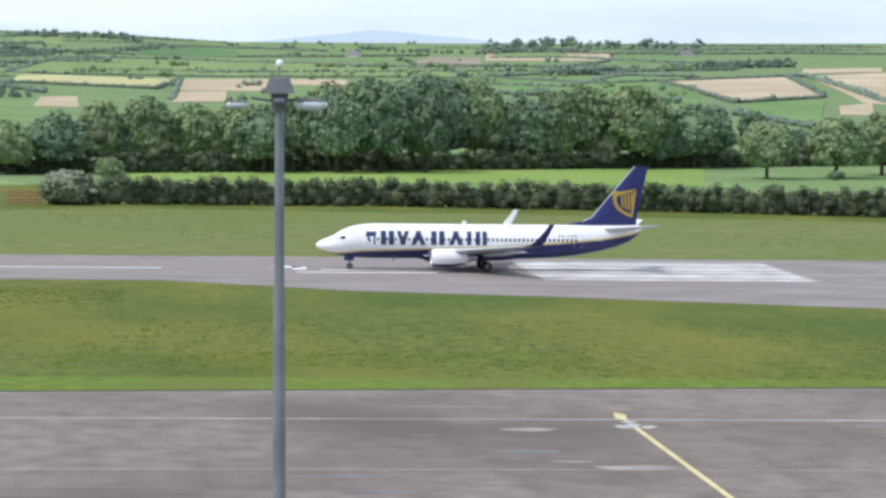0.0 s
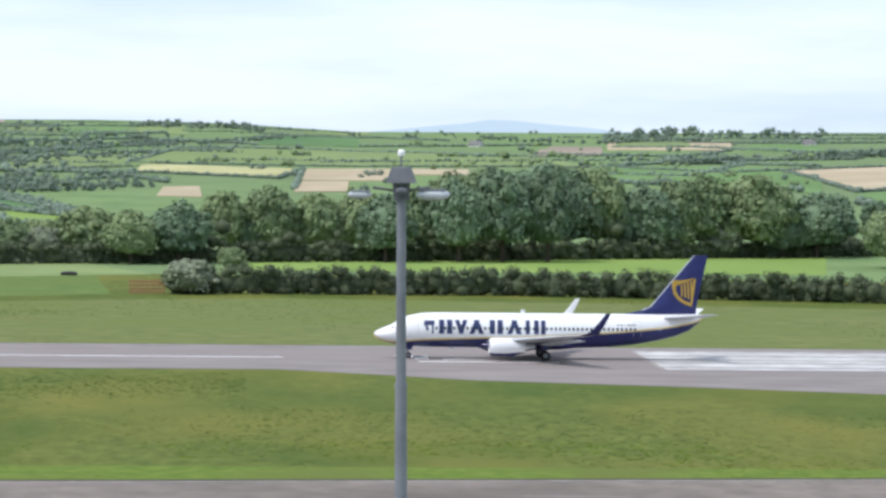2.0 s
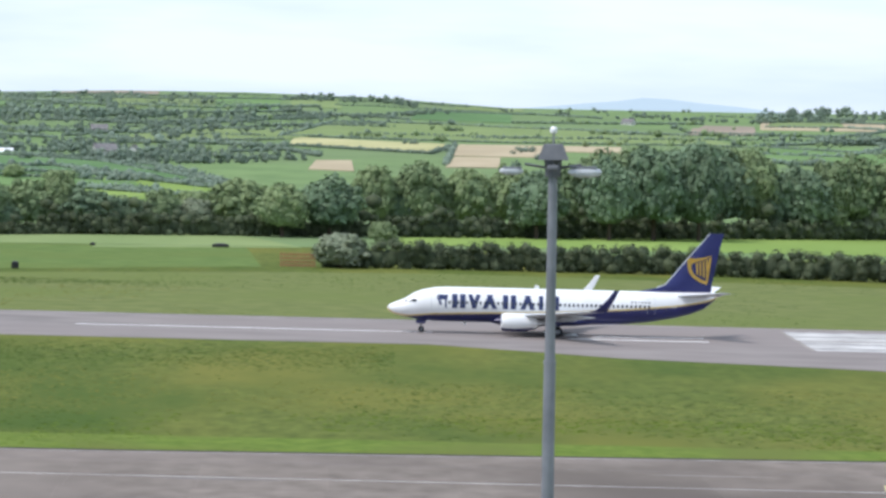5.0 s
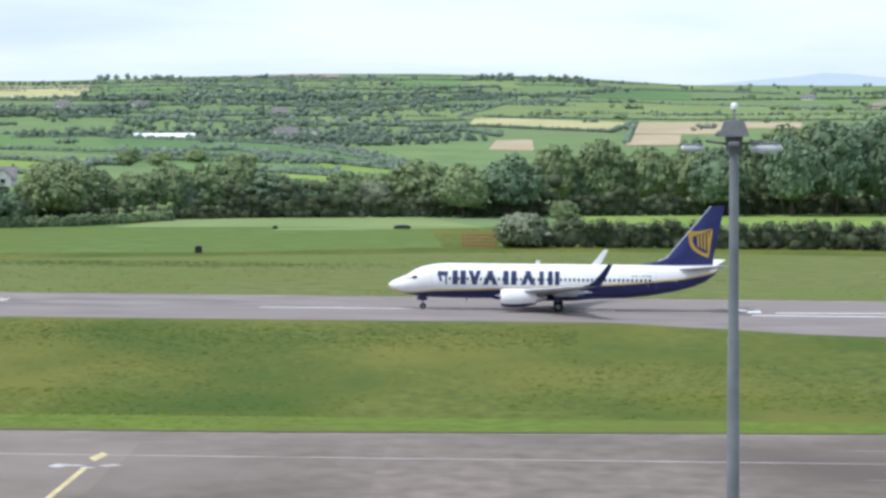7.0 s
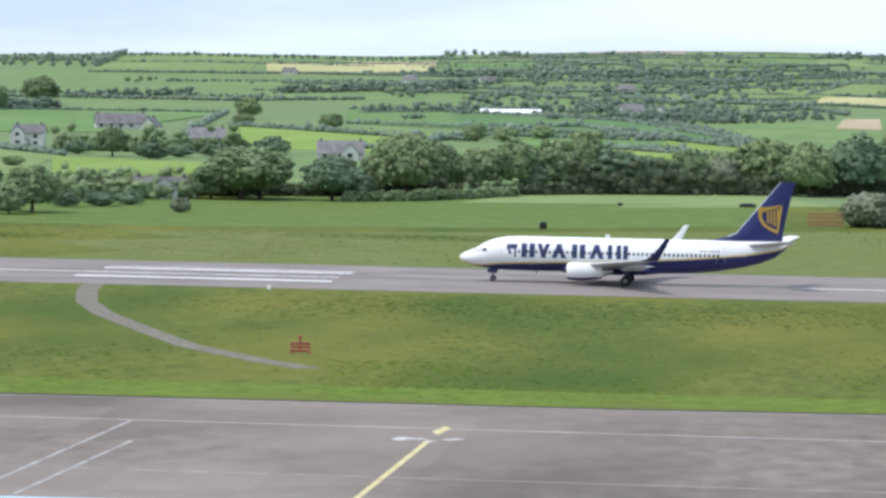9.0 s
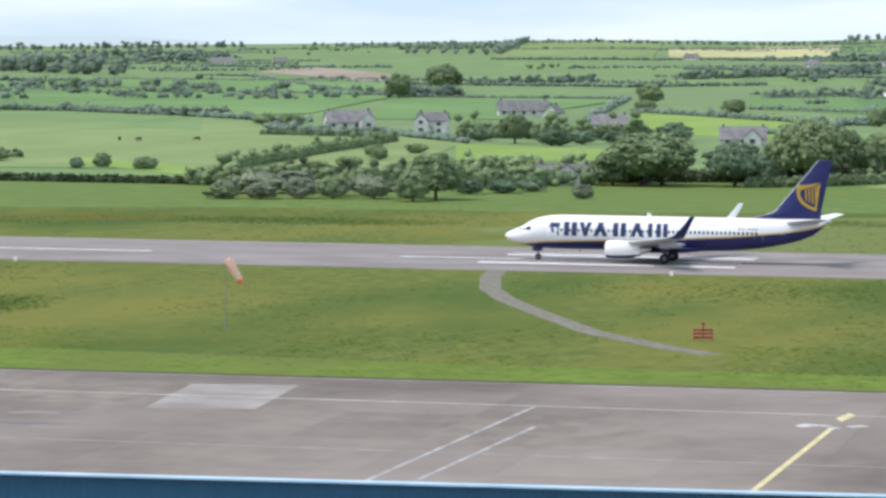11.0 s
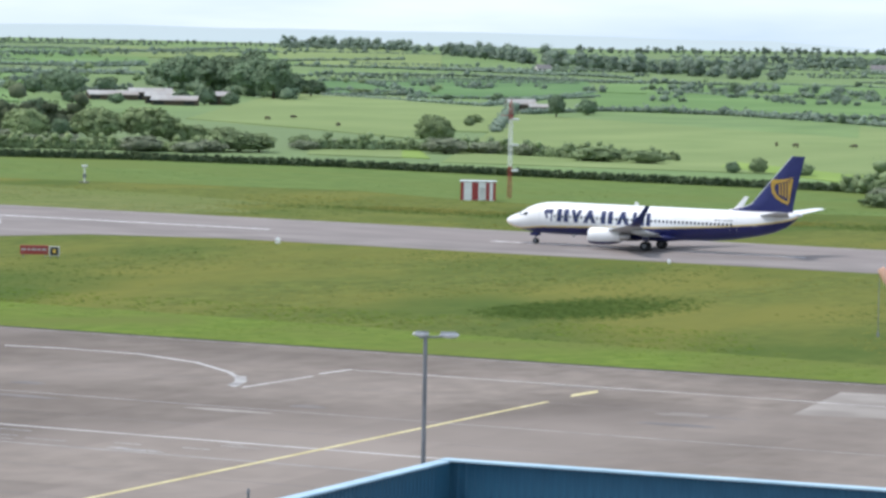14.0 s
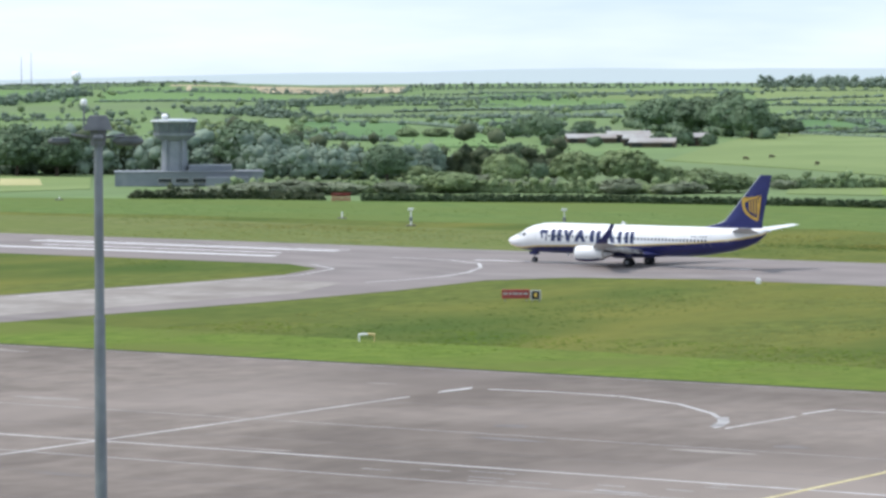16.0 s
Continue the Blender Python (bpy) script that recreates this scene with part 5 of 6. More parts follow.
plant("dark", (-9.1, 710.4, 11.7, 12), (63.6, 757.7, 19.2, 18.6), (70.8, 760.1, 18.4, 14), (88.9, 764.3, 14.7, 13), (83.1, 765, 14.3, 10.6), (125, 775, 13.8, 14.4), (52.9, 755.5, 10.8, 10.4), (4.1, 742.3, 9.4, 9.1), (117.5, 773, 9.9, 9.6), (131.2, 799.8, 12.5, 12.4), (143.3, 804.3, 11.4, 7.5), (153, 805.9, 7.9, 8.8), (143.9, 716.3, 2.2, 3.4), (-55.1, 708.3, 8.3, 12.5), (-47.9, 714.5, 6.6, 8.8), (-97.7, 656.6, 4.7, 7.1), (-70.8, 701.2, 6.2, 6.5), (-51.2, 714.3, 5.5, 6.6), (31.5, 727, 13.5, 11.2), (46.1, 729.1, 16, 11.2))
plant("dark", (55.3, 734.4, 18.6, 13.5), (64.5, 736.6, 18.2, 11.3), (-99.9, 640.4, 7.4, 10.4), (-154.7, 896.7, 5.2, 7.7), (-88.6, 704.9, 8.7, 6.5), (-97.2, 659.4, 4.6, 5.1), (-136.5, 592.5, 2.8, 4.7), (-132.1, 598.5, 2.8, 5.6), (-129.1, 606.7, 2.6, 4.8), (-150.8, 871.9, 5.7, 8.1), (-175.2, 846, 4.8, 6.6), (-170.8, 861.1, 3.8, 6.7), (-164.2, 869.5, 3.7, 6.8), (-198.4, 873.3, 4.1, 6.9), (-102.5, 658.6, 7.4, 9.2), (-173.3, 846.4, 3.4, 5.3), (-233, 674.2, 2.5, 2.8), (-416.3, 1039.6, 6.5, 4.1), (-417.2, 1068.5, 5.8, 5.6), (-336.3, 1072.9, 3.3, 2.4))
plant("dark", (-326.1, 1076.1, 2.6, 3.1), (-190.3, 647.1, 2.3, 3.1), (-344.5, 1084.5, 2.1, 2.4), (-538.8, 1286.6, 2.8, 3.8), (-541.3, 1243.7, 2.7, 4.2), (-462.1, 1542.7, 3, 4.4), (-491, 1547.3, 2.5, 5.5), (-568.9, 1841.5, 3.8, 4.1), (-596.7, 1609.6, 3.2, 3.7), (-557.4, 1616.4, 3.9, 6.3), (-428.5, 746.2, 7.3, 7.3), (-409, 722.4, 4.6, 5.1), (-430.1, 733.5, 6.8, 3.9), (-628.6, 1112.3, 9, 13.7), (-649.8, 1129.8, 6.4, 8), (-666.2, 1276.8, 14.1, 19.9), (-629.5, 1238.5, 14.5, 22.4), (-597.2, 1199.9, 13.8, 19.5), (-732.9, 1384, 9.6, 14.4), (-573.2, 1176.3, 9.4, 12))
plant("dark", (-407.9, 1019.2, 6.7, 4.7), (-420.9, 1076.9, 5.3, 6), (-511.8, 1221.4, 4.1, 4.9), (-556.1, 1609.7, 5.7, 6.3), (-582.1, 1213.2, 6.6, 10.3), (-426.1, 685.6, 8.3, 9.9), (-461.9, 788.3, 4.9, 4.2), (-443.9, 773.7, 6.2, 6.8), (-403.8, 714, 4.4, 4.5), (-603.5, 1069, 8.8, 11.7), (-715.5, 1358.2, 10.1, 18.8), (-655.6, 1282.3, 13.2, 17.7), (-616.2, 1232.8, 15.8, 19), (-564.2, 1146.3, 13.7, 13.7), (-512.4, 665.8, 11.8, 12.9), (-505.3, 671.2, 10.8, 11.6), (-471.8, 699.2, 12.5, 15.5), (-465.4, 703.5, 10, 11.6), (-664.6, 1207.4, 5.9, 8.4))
plant("hawthorn", (-22.5, 724.4, 7.1, 10), (-5.7, 581.9, 6.1, 8.5), (104.3, 768.6, 9.3, 8.3), (-35.6, 721, 7.5, 7.7), (9.8, 742.3, 5.5, 6.8), (-25.3, 727.2, 7.6, 9.5), (-38.7, 726.6, 4.7, 5.6), (-49.4, 720.2, 4.4, 5.5), (-89.6, 679.5, 3.8, 6.3), (-163.8, 563.2, 3.1, 5.4), (-158.4, 567.2, 3.7, 5.4), (-147.1, 570.2, 4.2, 5.4), (-153.2, 568.6, 3.5, 4.5), (-115.5, 582.3, 2.7, 3.6), (-169.5, 581.4, 4.2, 8.4), (-174.1, 577.5, 2.8, 4.6), (-164.8, 585.3, 4.2, 7.5), (-156, 577.7, 3.7, 5.5), (-151.3, 581.4, 4.1, 5.5), (-142.4, 576.3, 4.5, 5.5))
plant("hawthorn", (-302.1, 717.8, 3.2, 8.4), (-308.3, 708.4, 3.8, 9.5), (-292.1, 715.2, 3.1, 7.1), (-352.9, 656.5, 3.4, 9.7), (-340.8, 662.8, 3.1, 8), (-367.2, 652, 3.2, 6.9), (-376.1, 653.8, 3, 8.1), (-336.8, 716, 2.2, 7.3), (-330.2, 719.1, 1.9, 7.3), (-335.3, 696, 2.4, 5.9), (-393.4, 672.1, 3, 6), (-349.6, 651.5, 3.6, 8.5), (-367.9, 648.2, 2.7, 5.7), (-401.2, 610.6, 3.4, 13.4), (-402, 599.6, 3.1, 12.2), (-393.7, 615.4, 3, 10.1), (-404.2, 591.2, 2.7, 9.9), (-407.3, 582.1, 2.4, 9.8), (-385.8, 623.9, 3, 9), (-341.6, 655.7, 2.6, 6.8))

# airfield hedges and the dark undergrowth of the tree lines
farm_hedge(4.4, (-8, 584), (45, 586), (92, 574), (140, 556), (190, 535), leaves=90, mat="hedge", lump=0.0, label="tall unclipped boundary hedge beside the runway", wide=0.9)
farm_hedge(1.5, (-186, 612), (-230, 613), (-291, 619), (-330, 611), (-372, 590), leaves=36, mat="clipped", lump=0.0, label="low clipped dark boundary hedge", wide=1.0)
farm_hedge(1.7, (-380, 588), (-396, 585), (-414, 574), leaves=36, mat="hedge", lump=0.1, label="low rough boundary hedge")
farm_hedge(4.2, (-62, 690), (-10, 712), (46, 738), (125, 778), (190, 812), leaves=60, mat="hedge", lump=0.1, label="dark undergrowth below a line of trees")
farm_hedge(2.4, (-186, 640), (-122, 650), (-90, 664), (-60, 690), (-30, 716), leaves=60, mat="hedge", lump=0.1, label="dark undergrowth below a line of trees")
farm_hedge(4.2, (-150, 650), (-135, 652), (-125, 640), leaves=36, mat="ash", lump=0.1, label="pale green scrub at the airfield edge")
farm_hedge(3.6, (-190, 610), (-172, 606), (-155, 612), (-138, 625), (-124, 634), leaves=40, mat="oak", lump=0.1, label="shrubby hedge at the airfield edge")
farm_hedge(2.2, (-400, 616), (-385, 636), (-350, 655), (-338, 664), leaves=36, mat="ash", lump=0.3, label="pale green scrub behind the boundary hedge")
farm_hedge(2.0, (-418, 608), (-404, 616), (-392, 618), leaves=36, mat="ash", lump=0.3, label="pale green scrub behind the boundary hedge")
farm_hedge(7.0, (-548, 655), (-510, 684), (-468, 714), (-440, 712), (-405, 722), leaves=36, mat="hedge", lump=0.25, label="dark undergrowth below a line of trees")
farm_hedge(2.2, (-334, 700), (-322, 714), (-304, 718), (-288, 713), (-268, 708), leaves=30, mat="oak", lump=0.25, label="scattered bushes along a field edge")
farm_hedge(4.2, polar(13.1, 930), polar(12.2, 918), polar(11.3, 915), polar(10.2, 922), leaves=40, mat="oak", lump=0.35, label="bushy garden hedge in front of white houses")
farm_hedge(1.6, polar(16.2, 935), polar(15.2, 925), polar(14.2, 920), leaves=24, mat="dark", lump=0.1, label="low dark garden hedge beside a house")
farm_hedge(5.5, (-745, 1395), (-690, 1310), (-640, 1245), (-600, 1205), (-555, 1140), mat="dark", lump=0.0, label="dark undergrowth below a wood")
copse(10.5, 60, polar(38.4, 850), polar(36.5, 860), polar(34.6, 850), polar(33.6, 840))
copse(7.5, 50, polar(33.8, 830), polar(32.6, 820), polar(31.0, 830))


def hedgerow_trees(seed, n, mat):
    """Countless small trees and bushes scattered in drifts over the far farmland."""
    rng = np.random.default_rng(seed)
    blobs = []
    while len(blobs) < n:
        r, turn = 1.0 / rng.uniform(1 / 3400, 1 / 1350), rng.uniform(-9, 39)
        x, y = polar(turn, r)
        if noise.noise((x * 0.0035, y * 0.0022, seed)) < (0.36 if 8 < turn < 29 else 0.14) and rng.random() < (0.99 if 8 < turn < 29 else 0.92):
            continue
        s = rng.uniform(1.0, 2.2) * (0.8 + 0.4 * r / 2000)
        g = ground_z(x, y)
        for k in range(rng.integers(1, 5)):
            px, py = x + rng.uniform(-2.4, 2.4) * s, y + rng.uniform(-1, 1) * s
            q = s * rng.uniform(0.55, 1.0)
            blobs.append((px, py, g + s * rng.uniform(0.4, 1.2), q * 1.2, q * 1.2, q))
    core = np.array(blobs)
    core[:, 3:] *= 0.75
    pts, faces = joined(clumps(core, 1, rng, 0.3), sprays(blobs, 26, 0.62, rng))
    return tagged(new("hedgerow_trees", fast_mesh("hedgerow_trees", pts, faces, [M[mat]])), "small hazy trees and bushes scattered along far fields", "tree", kind="stuff")


def far_hedgerows(seed, lines):
    """Countless hedges and tree strips that band the far slopes."""
    rng = np.random.default_rng(seed)
    blobs = []
    for _ in range(lines):
        r, turn = rng.uniform(1900, 3450), rng.uniform(-9, 39)
        run, skew, h = rng.uniform(60, 330), rng.uniform(-0.7, 0.7), rng.uniform(1.3, 2.3)
        x, y = polar(turn, r)
        for u in np.arange(0, run, h):
            px, py = x + u * math.cos(radians(turn)) + rng.uniform(-1, 1), y + u * (math.sin(radians(turn)) + skew) + rng.uniform(-1, 1)
            s = h * rng.uniform(0.3, 0.55) * (1.9 if rng.random() < 0.08 else 1.0)
            blobs.append((px, py, ground_z(px, py) + s * 0.8, s * 1.3, s * 1.3, s))
    core = np.array(blobs)
    core[:, 3:] *= 0.8
    pts, faces = joined(clumps(core, 1, rng, 0.3), sprays(blobs, 8, 0.8, rng))
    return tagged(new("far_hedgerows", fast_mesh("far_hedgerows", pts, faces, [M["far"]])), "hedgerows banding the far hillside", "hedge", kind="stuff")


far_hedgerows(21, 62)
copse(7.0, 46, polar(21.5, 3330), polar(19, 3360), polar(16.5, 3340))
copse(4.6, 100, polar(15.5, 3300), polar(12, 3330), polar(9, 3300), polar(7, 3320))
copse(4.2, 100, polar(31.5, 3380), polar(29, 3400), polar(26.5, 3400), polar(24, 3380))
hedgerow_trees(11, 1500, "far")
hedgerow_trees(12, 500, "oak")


# ---------------------------------------------------------------- far ridges against the sky
def ridge(name, turns, tops, r, mat, label):
    verts, faces = [], []
    for t, e in zip(turns, tops):
        x, y = polar(t, r)
        verts += [(x, y, -30), (x, y, EYE[2] + r * math.tan(radians(e)))]
    for i in range(len(turns) - 1):
        faces.append((2 * i, 2 * i + 2, 2 * i + 3, 2 * i + 1))
    ob = new(name, data_mesh(name, verts, faces, [mat]))
    return tagged(ob, label, "backdrop", kind="structure")


# Distance haze put into the ridges as flat colour plus emission of their own.
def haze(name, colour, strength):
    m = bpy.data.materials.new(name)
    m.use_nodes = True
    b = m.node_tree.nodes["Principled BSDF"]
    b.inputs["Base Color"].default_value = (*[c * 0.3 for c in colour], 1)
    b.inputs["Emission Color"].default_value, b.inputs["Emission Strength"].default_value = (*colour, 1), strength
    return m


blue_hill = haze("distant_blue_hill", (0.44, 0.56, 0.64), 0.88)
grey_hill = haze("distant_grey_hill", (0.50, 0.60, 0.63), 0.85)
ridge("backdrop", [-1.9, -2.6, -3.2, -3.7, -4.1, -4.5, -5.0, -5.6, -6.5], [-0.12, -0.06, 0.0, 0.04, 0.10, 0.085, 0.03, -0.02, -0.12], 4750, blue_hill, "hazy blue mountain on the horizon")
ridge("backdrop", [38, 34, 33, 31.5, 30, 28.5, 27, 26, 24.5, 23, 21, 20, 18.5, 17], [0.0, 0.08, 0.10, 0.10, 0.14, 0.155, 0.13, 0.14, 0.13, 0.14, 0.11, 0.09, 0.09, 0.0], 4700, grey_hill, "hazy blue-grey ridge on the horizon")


# ---------------------------------------------------------------- buildings
def facing(x, y, extra=0.0):
    """Pose on the land whose -y side looks towards the gallery."""
    return Matrix.Translation(spot(x, y)) @ Matrix.Rotation(math.atan2(-x, y) + radians(extra), 4, "Z")


def gable(bm, w, d, wall, rise, eave=0.25):
    """A pitched roof with its ridge along x, as a closed slab."""
    hw, hd, t = w / 2 + eave, d / 2 + eave, 0.18
    prof = [(-hd, wall - eave * 0.5), (0, wall + rise), (hd, wall - eave * 0.5), (hd, wall - eave * 0.5 + t), (0, wall + rise + t), (-hd, wall - eave * 0.5 + t)]
    a = [bm.verts.new((-hw, y, z)) for y, z in prof]
    b = [bm.verts.new((hw, y, z)) for y, z in prof]
    for i in range(6):
        j = (i + 1) % 6
        bm.faces.new((a[i], a[j], b[j], b[i]))
    for q in (a, b):
        bm.faces.new((q[0], q[1], q[4], q[5]))
        bm.faces.new((q[1], q[2], q[3], q[4]))
    bmesh.ops.recalc_face_normals(bm, faces=bm.faces)
    return bm


def walls_with_gables(w, d, wall, rise):
    bm = bmesh.new()
    prof = [(-d / 2, 0), (d / 2, 0), (d / 2, wall), (0, wall + rise), (-d / 2, wall)]
    a = [bm.verts.new((-w / 2, y, z)) for y, z in prof]
    b = [bm.verts.new((w / 2, y, z)) for y, z in prof]
    for i in range(5):
        j = (i + 1) % 5
        if i not in (2, 3):
            bm.faces.new((a[i], a[j], b[j], b[i]))
    bm.faces.new(a)
    bm.faces.new(b[::-1])
    bmesh.ops.recalc_face_normals(bm, faces=bm.faces)
    return bm


def window(parent, x, y, z, w, h, side=0):
    m = Matrix.Translation((x, y, z)) @ Matrix.Rotation(radians(90 * side), 4, "Z")
    f = part("window", box(bmesh.new(), (w + 0.16, 0.06, h + 0.16), (0, 0, 0), bevel=0.02), M["render_white"], parent)
    f.matrix_basis = m
    part("pane", box(bmesh.new(), (w, 0.03, h), (0, -0.03, 0)), M["glass_dark"], f)
    return f


def house(x, y, w, d, wall, rise, extra=0.0, wing=None, roof="slate", label="white rendered farmhouse with a grey slate roof", storeys=1):
    wall, rise = (wall - 0.75, rise + 0.5) if storeys == 1 else (wall + 0.4, rise)
    h = thing("house", facing(x, y, extra), label, "house", "farmhouses")
    part("wall", walls_with_gables(w, d, wall, rise), M["render_white"], h)
    part("roof", gable(bmesh.new(), w, d, wall, rise), M[roof], h, "grey slate roof")
    for sx in (-1, 1):
        part("chimney", box(bmesh.new(), (0.55, 0.6, 0.9), (sx * (w / 2 - 0.8), 0, wall + rise + 0.3), bevel=0.04), M["slate"], h)
    n = max(2, int(w / 3))
    for s in range(storeys):
        for i in range(n):
            window(h, -w / 2 + w * (i + 0.5) / n, -d / 2 - 0.03, 1.1 + 1.65 * s, 1.0, 0.9)
    window(h, w / 2 + 0.03, 0, 1.6, 1.0, 1.1, 1)
    window(h, -w / 2 - 0.03, 0, 1.6, 1.0, 1.1, 3)
    if wing:
        wx, ww, wd, wh, wr = wing
        q = Matrix.Translation((wx, -d / 2 - wd / 2 + 0.1, 0)) @ Matrix.Rotation(radians(90), 4, "Z")
        o = part("front_wing", walls_with_gables(wd, ww, wh, wr), M["render_white"], h, "white gabled front wing")
        o.matrix_basis = q
        o = part("wing_roof", gable(bmesh.new(), wd, ww, wh, wr, 0.15), M[roof], h)
        o.matrix_basis = q
        window(h, wx, -d / 2 - wd + 0.05, 1.25, 1.2, 1.0)
        if storeys > 1:
            window(h, wx, -d / 2 - wd + 0.05, 3.3, 1.0, 0.9)
    return h


house(-255.7, 964, 12.5, 7.5, 2.6, 2.6, 10, (4.4, 4.0, 2.5, 2.6, 1.9))
house(-222.6, 924, 7.8, 6, 3.2, 2.0, -8, (-2.4, 3.6, 2.5, 3.6, 2.0), storeys=2, label="two-storey white farmhouse with twin gables")
house(-242.4, 1126, 15.5, 8, 2.4, 2.6, 5)
house(-230.2, 1114, 6, 5, 2.2, 1.9, 70, label="small white gabled outbuilding with slate roof")
house(-186.9, 980, 9.5, 7, 2.4, 2.2, 0, label="white bungalow with a grey roof behind trees")
house(-133.4, 868, 11, 8, 2.3, 2.4, 0, (2.2, 4.0, 2.0, 2.2, 1.7), label="pale bungalow with a hipped grey roof")
house(-129.5, 636, 9.5, 6.5, 1.9, 1.9, 0, (0.5, 4.4, 2.2, 1.9, 1.8), label="pale stone bungalow with broad front gable")
house(-107.5, 1454, 9, 7, 3.0, 2.2, 20, label="white farmhouse with grey roof among trees", storeys=1)
house(-96.0, 1458, 6, 6, 2.6, 2.0, 75, label="white gabled outbuilding beside a farmhouse")
house(-722, 2392, 16, 8, 3.0, 2.2, 0, label="distant white farm building on the hillside")
for x, y in ((-690, 2420), (-250, 2200), (-300, 2230), (430, 2700), (180, 2650), (-150, 1990), (-850, 2100), (-420, 2500)):
    house(x, y, 9, 6, 2.6, 2.0, (x * 7) % 60 - 30, label="distant white house with slate roof")


def barn(x, y, w, d, wall, rise, extra=0):
    b = thing("barn", facing(x, y, extra), "low farm shed with a weathered sheet roof", "barn", "farm sheds")
    part("wall", walls_with_gables(w, d, wall, rise), M["bark"], b)
    part("roof", gable(bmesh.new(), w, d, wall, rise, 0.3), M["barn_roof"], b, "weathered pale sheet roof")
    # Flat black panels put the shade of open bays onto the closed wall.
    for i in range(0, max(2, int(w / 4)), 2):
        n = max(2, int(w / 4))
        part("bay_opening", box(bmesh.new(), (w / n * 0.7, 0.05, wall * 0.75), (-w / 2 + w * (i + 0.5) / n, -d / 2 - 0.03, wall * 0.38)), M["black"], b)
    return b


barn(-582.6, 1064, 16, 9, 1.7, 1.2, 8)
barn(-575, 1076, 14, 8, 2.6, 1.2, 8)
barn(-532, 1012, 14, 9, 1.6, 1.2, -5)
barn(-545, 1030, 12, 8, 2.4, 1.2, -5)
barn(-531, 1040, 6.4, 7, 2.8, 1.2, 0)
barn(-442, 1090, 6.6, 5, 1.6, 0.8, 0)
barn(-452, 1098, 9, 6, 2.2, 1.4, 10)


# Stands for a bright white bar; tunnel form and hoops are made up.
def polytunnel(x, y, length, r):
    b = thing("polytunnel", facing(x, y, 0), "long low bright white bar in the fields", "polytunnel")
    rings = [[(u, 2.2 * r * math.cos(a), r * math.sin(a)) for a in [math.pi * i / 12 for i in range(13)]] for u in (-length / 2, -length / 4, 0, length / 4, length / 2)]
    shade(part("cover", loft(rings), M["polytunnel"], b))
    for u in (-length / 2, 0, length / 2):
        bm = bmesh.new()
        for i in range(12):
            a0, a1 = math.pi * i / 12, math.pi * (i + 1) / 12
            rod(bm, (u, 2.21 * r * math.cos(a0), 1.01 * r * math.sin(a0)), (u, 2.21 * r * math.cos(a1), 1.01 * r * math.sin(a1)), 0.04, seg=5)
        part("hoop", bm, M["steel"], b)
    return b


polytunnel(-160.0, 1497, 25.0, 1.9)


def control_tower(x, y):
    t = thing("control_tower", facing(x, y), "grey concrete control tower with glazed cab and low wing", "control tower")
    part("base_building", box(bmesh.new(), (31, 12, 2.9), (3.0, 0, 1.45), bevel=0.08), M["tower_grey"], t)
    part("base_roof", box(bmesh.new(), (31.4, 12.4, 0.25), (3.0, 0, 3.0), bevel=0.04), M["tower_grey"], t)
    part("upper_block", box(bmesh.new(), (9, 8, 1.2), (7.5, 1, 3.7), bevel=0.06), M["tower_grey"], t)
    for i in range(4):
        window(t, -2 + 3.6 * i, -6.03, 1.2, 2.8, 0.9)
    part("entrance_block", box(bmesh.new(), (9, 4, 1.9), (11, -7, 0.95), bevel=0.06), M["tower_grey"], t)
    seg = 12
    def ring(r, z):
        return [(r * math.cos(a), r * math.sin(a), z) for a in [(i + 0.5) * math.tau / seg for i in range(seg)]]
    part("shaft", loft([ring(3.0, 2.5), ring(2.7, 9.8)]), M["tower_grey"], t)
    for a in (-2.2, -0.95):
        part("shaft_fin", box(bmesh.new(), (0.6, 0.6, 7.4), (2.95 * math.cos(a), 2.95 * math.sin(a), 6.1), Matrix.Rotation(a, 4, "Z"), 0.05), M["tower_grey"], t)
    part("gallery_floor", loft([ring(2.8, 9.4), ring(4.6, 10.6), ring(4.7, 11.1), ring(2.5, 11.1)]), M["tower_grey"], t)
    part("cab_glass", loft([ring(4.2, 11.1), ring(4.75, 13.4)]), M["cab_glass"], t, "grey outward-leaning cab glazing")
    for a, b in zip(ring(4.23, 11.1), ring(4.78, 13.4)):
        part("cab_mullion", rod(bmesh.new(), a, b, 0.09, seg=6), M["steel_dark"], t)
    part("cab_roof", loft([ring(4.75, 13.4), ring(5.15, 13.5), ring(5.1, 13.85), ring(1.0, 14.1)]), M["lens"], t, "pale flat cab roof")
    shade(part("radar_dome", loft([[(-2.0 + 0.75 * math.sin(q) * math.cos(a), 0.75 * math.sin(q) * math.sin(a), 14.0 + 0.6 - 0.6 * math.cos(q)) for a in [i * math.tau / 14 for i in range(14)]] for q in (0.05, 0.6, 1.2, 1.8, 2.4, 3.09)]), M["white_paint"], t, "white rooftop dome"))
    bm = rod(bmesh.new(), (1.5, 0, 14.2), (1.5, 0, 16.2), 0.05, 0.03, 6)
    part("aerial", bm, M["steel"], t)
    return t


control_tower(-449.3, 638)


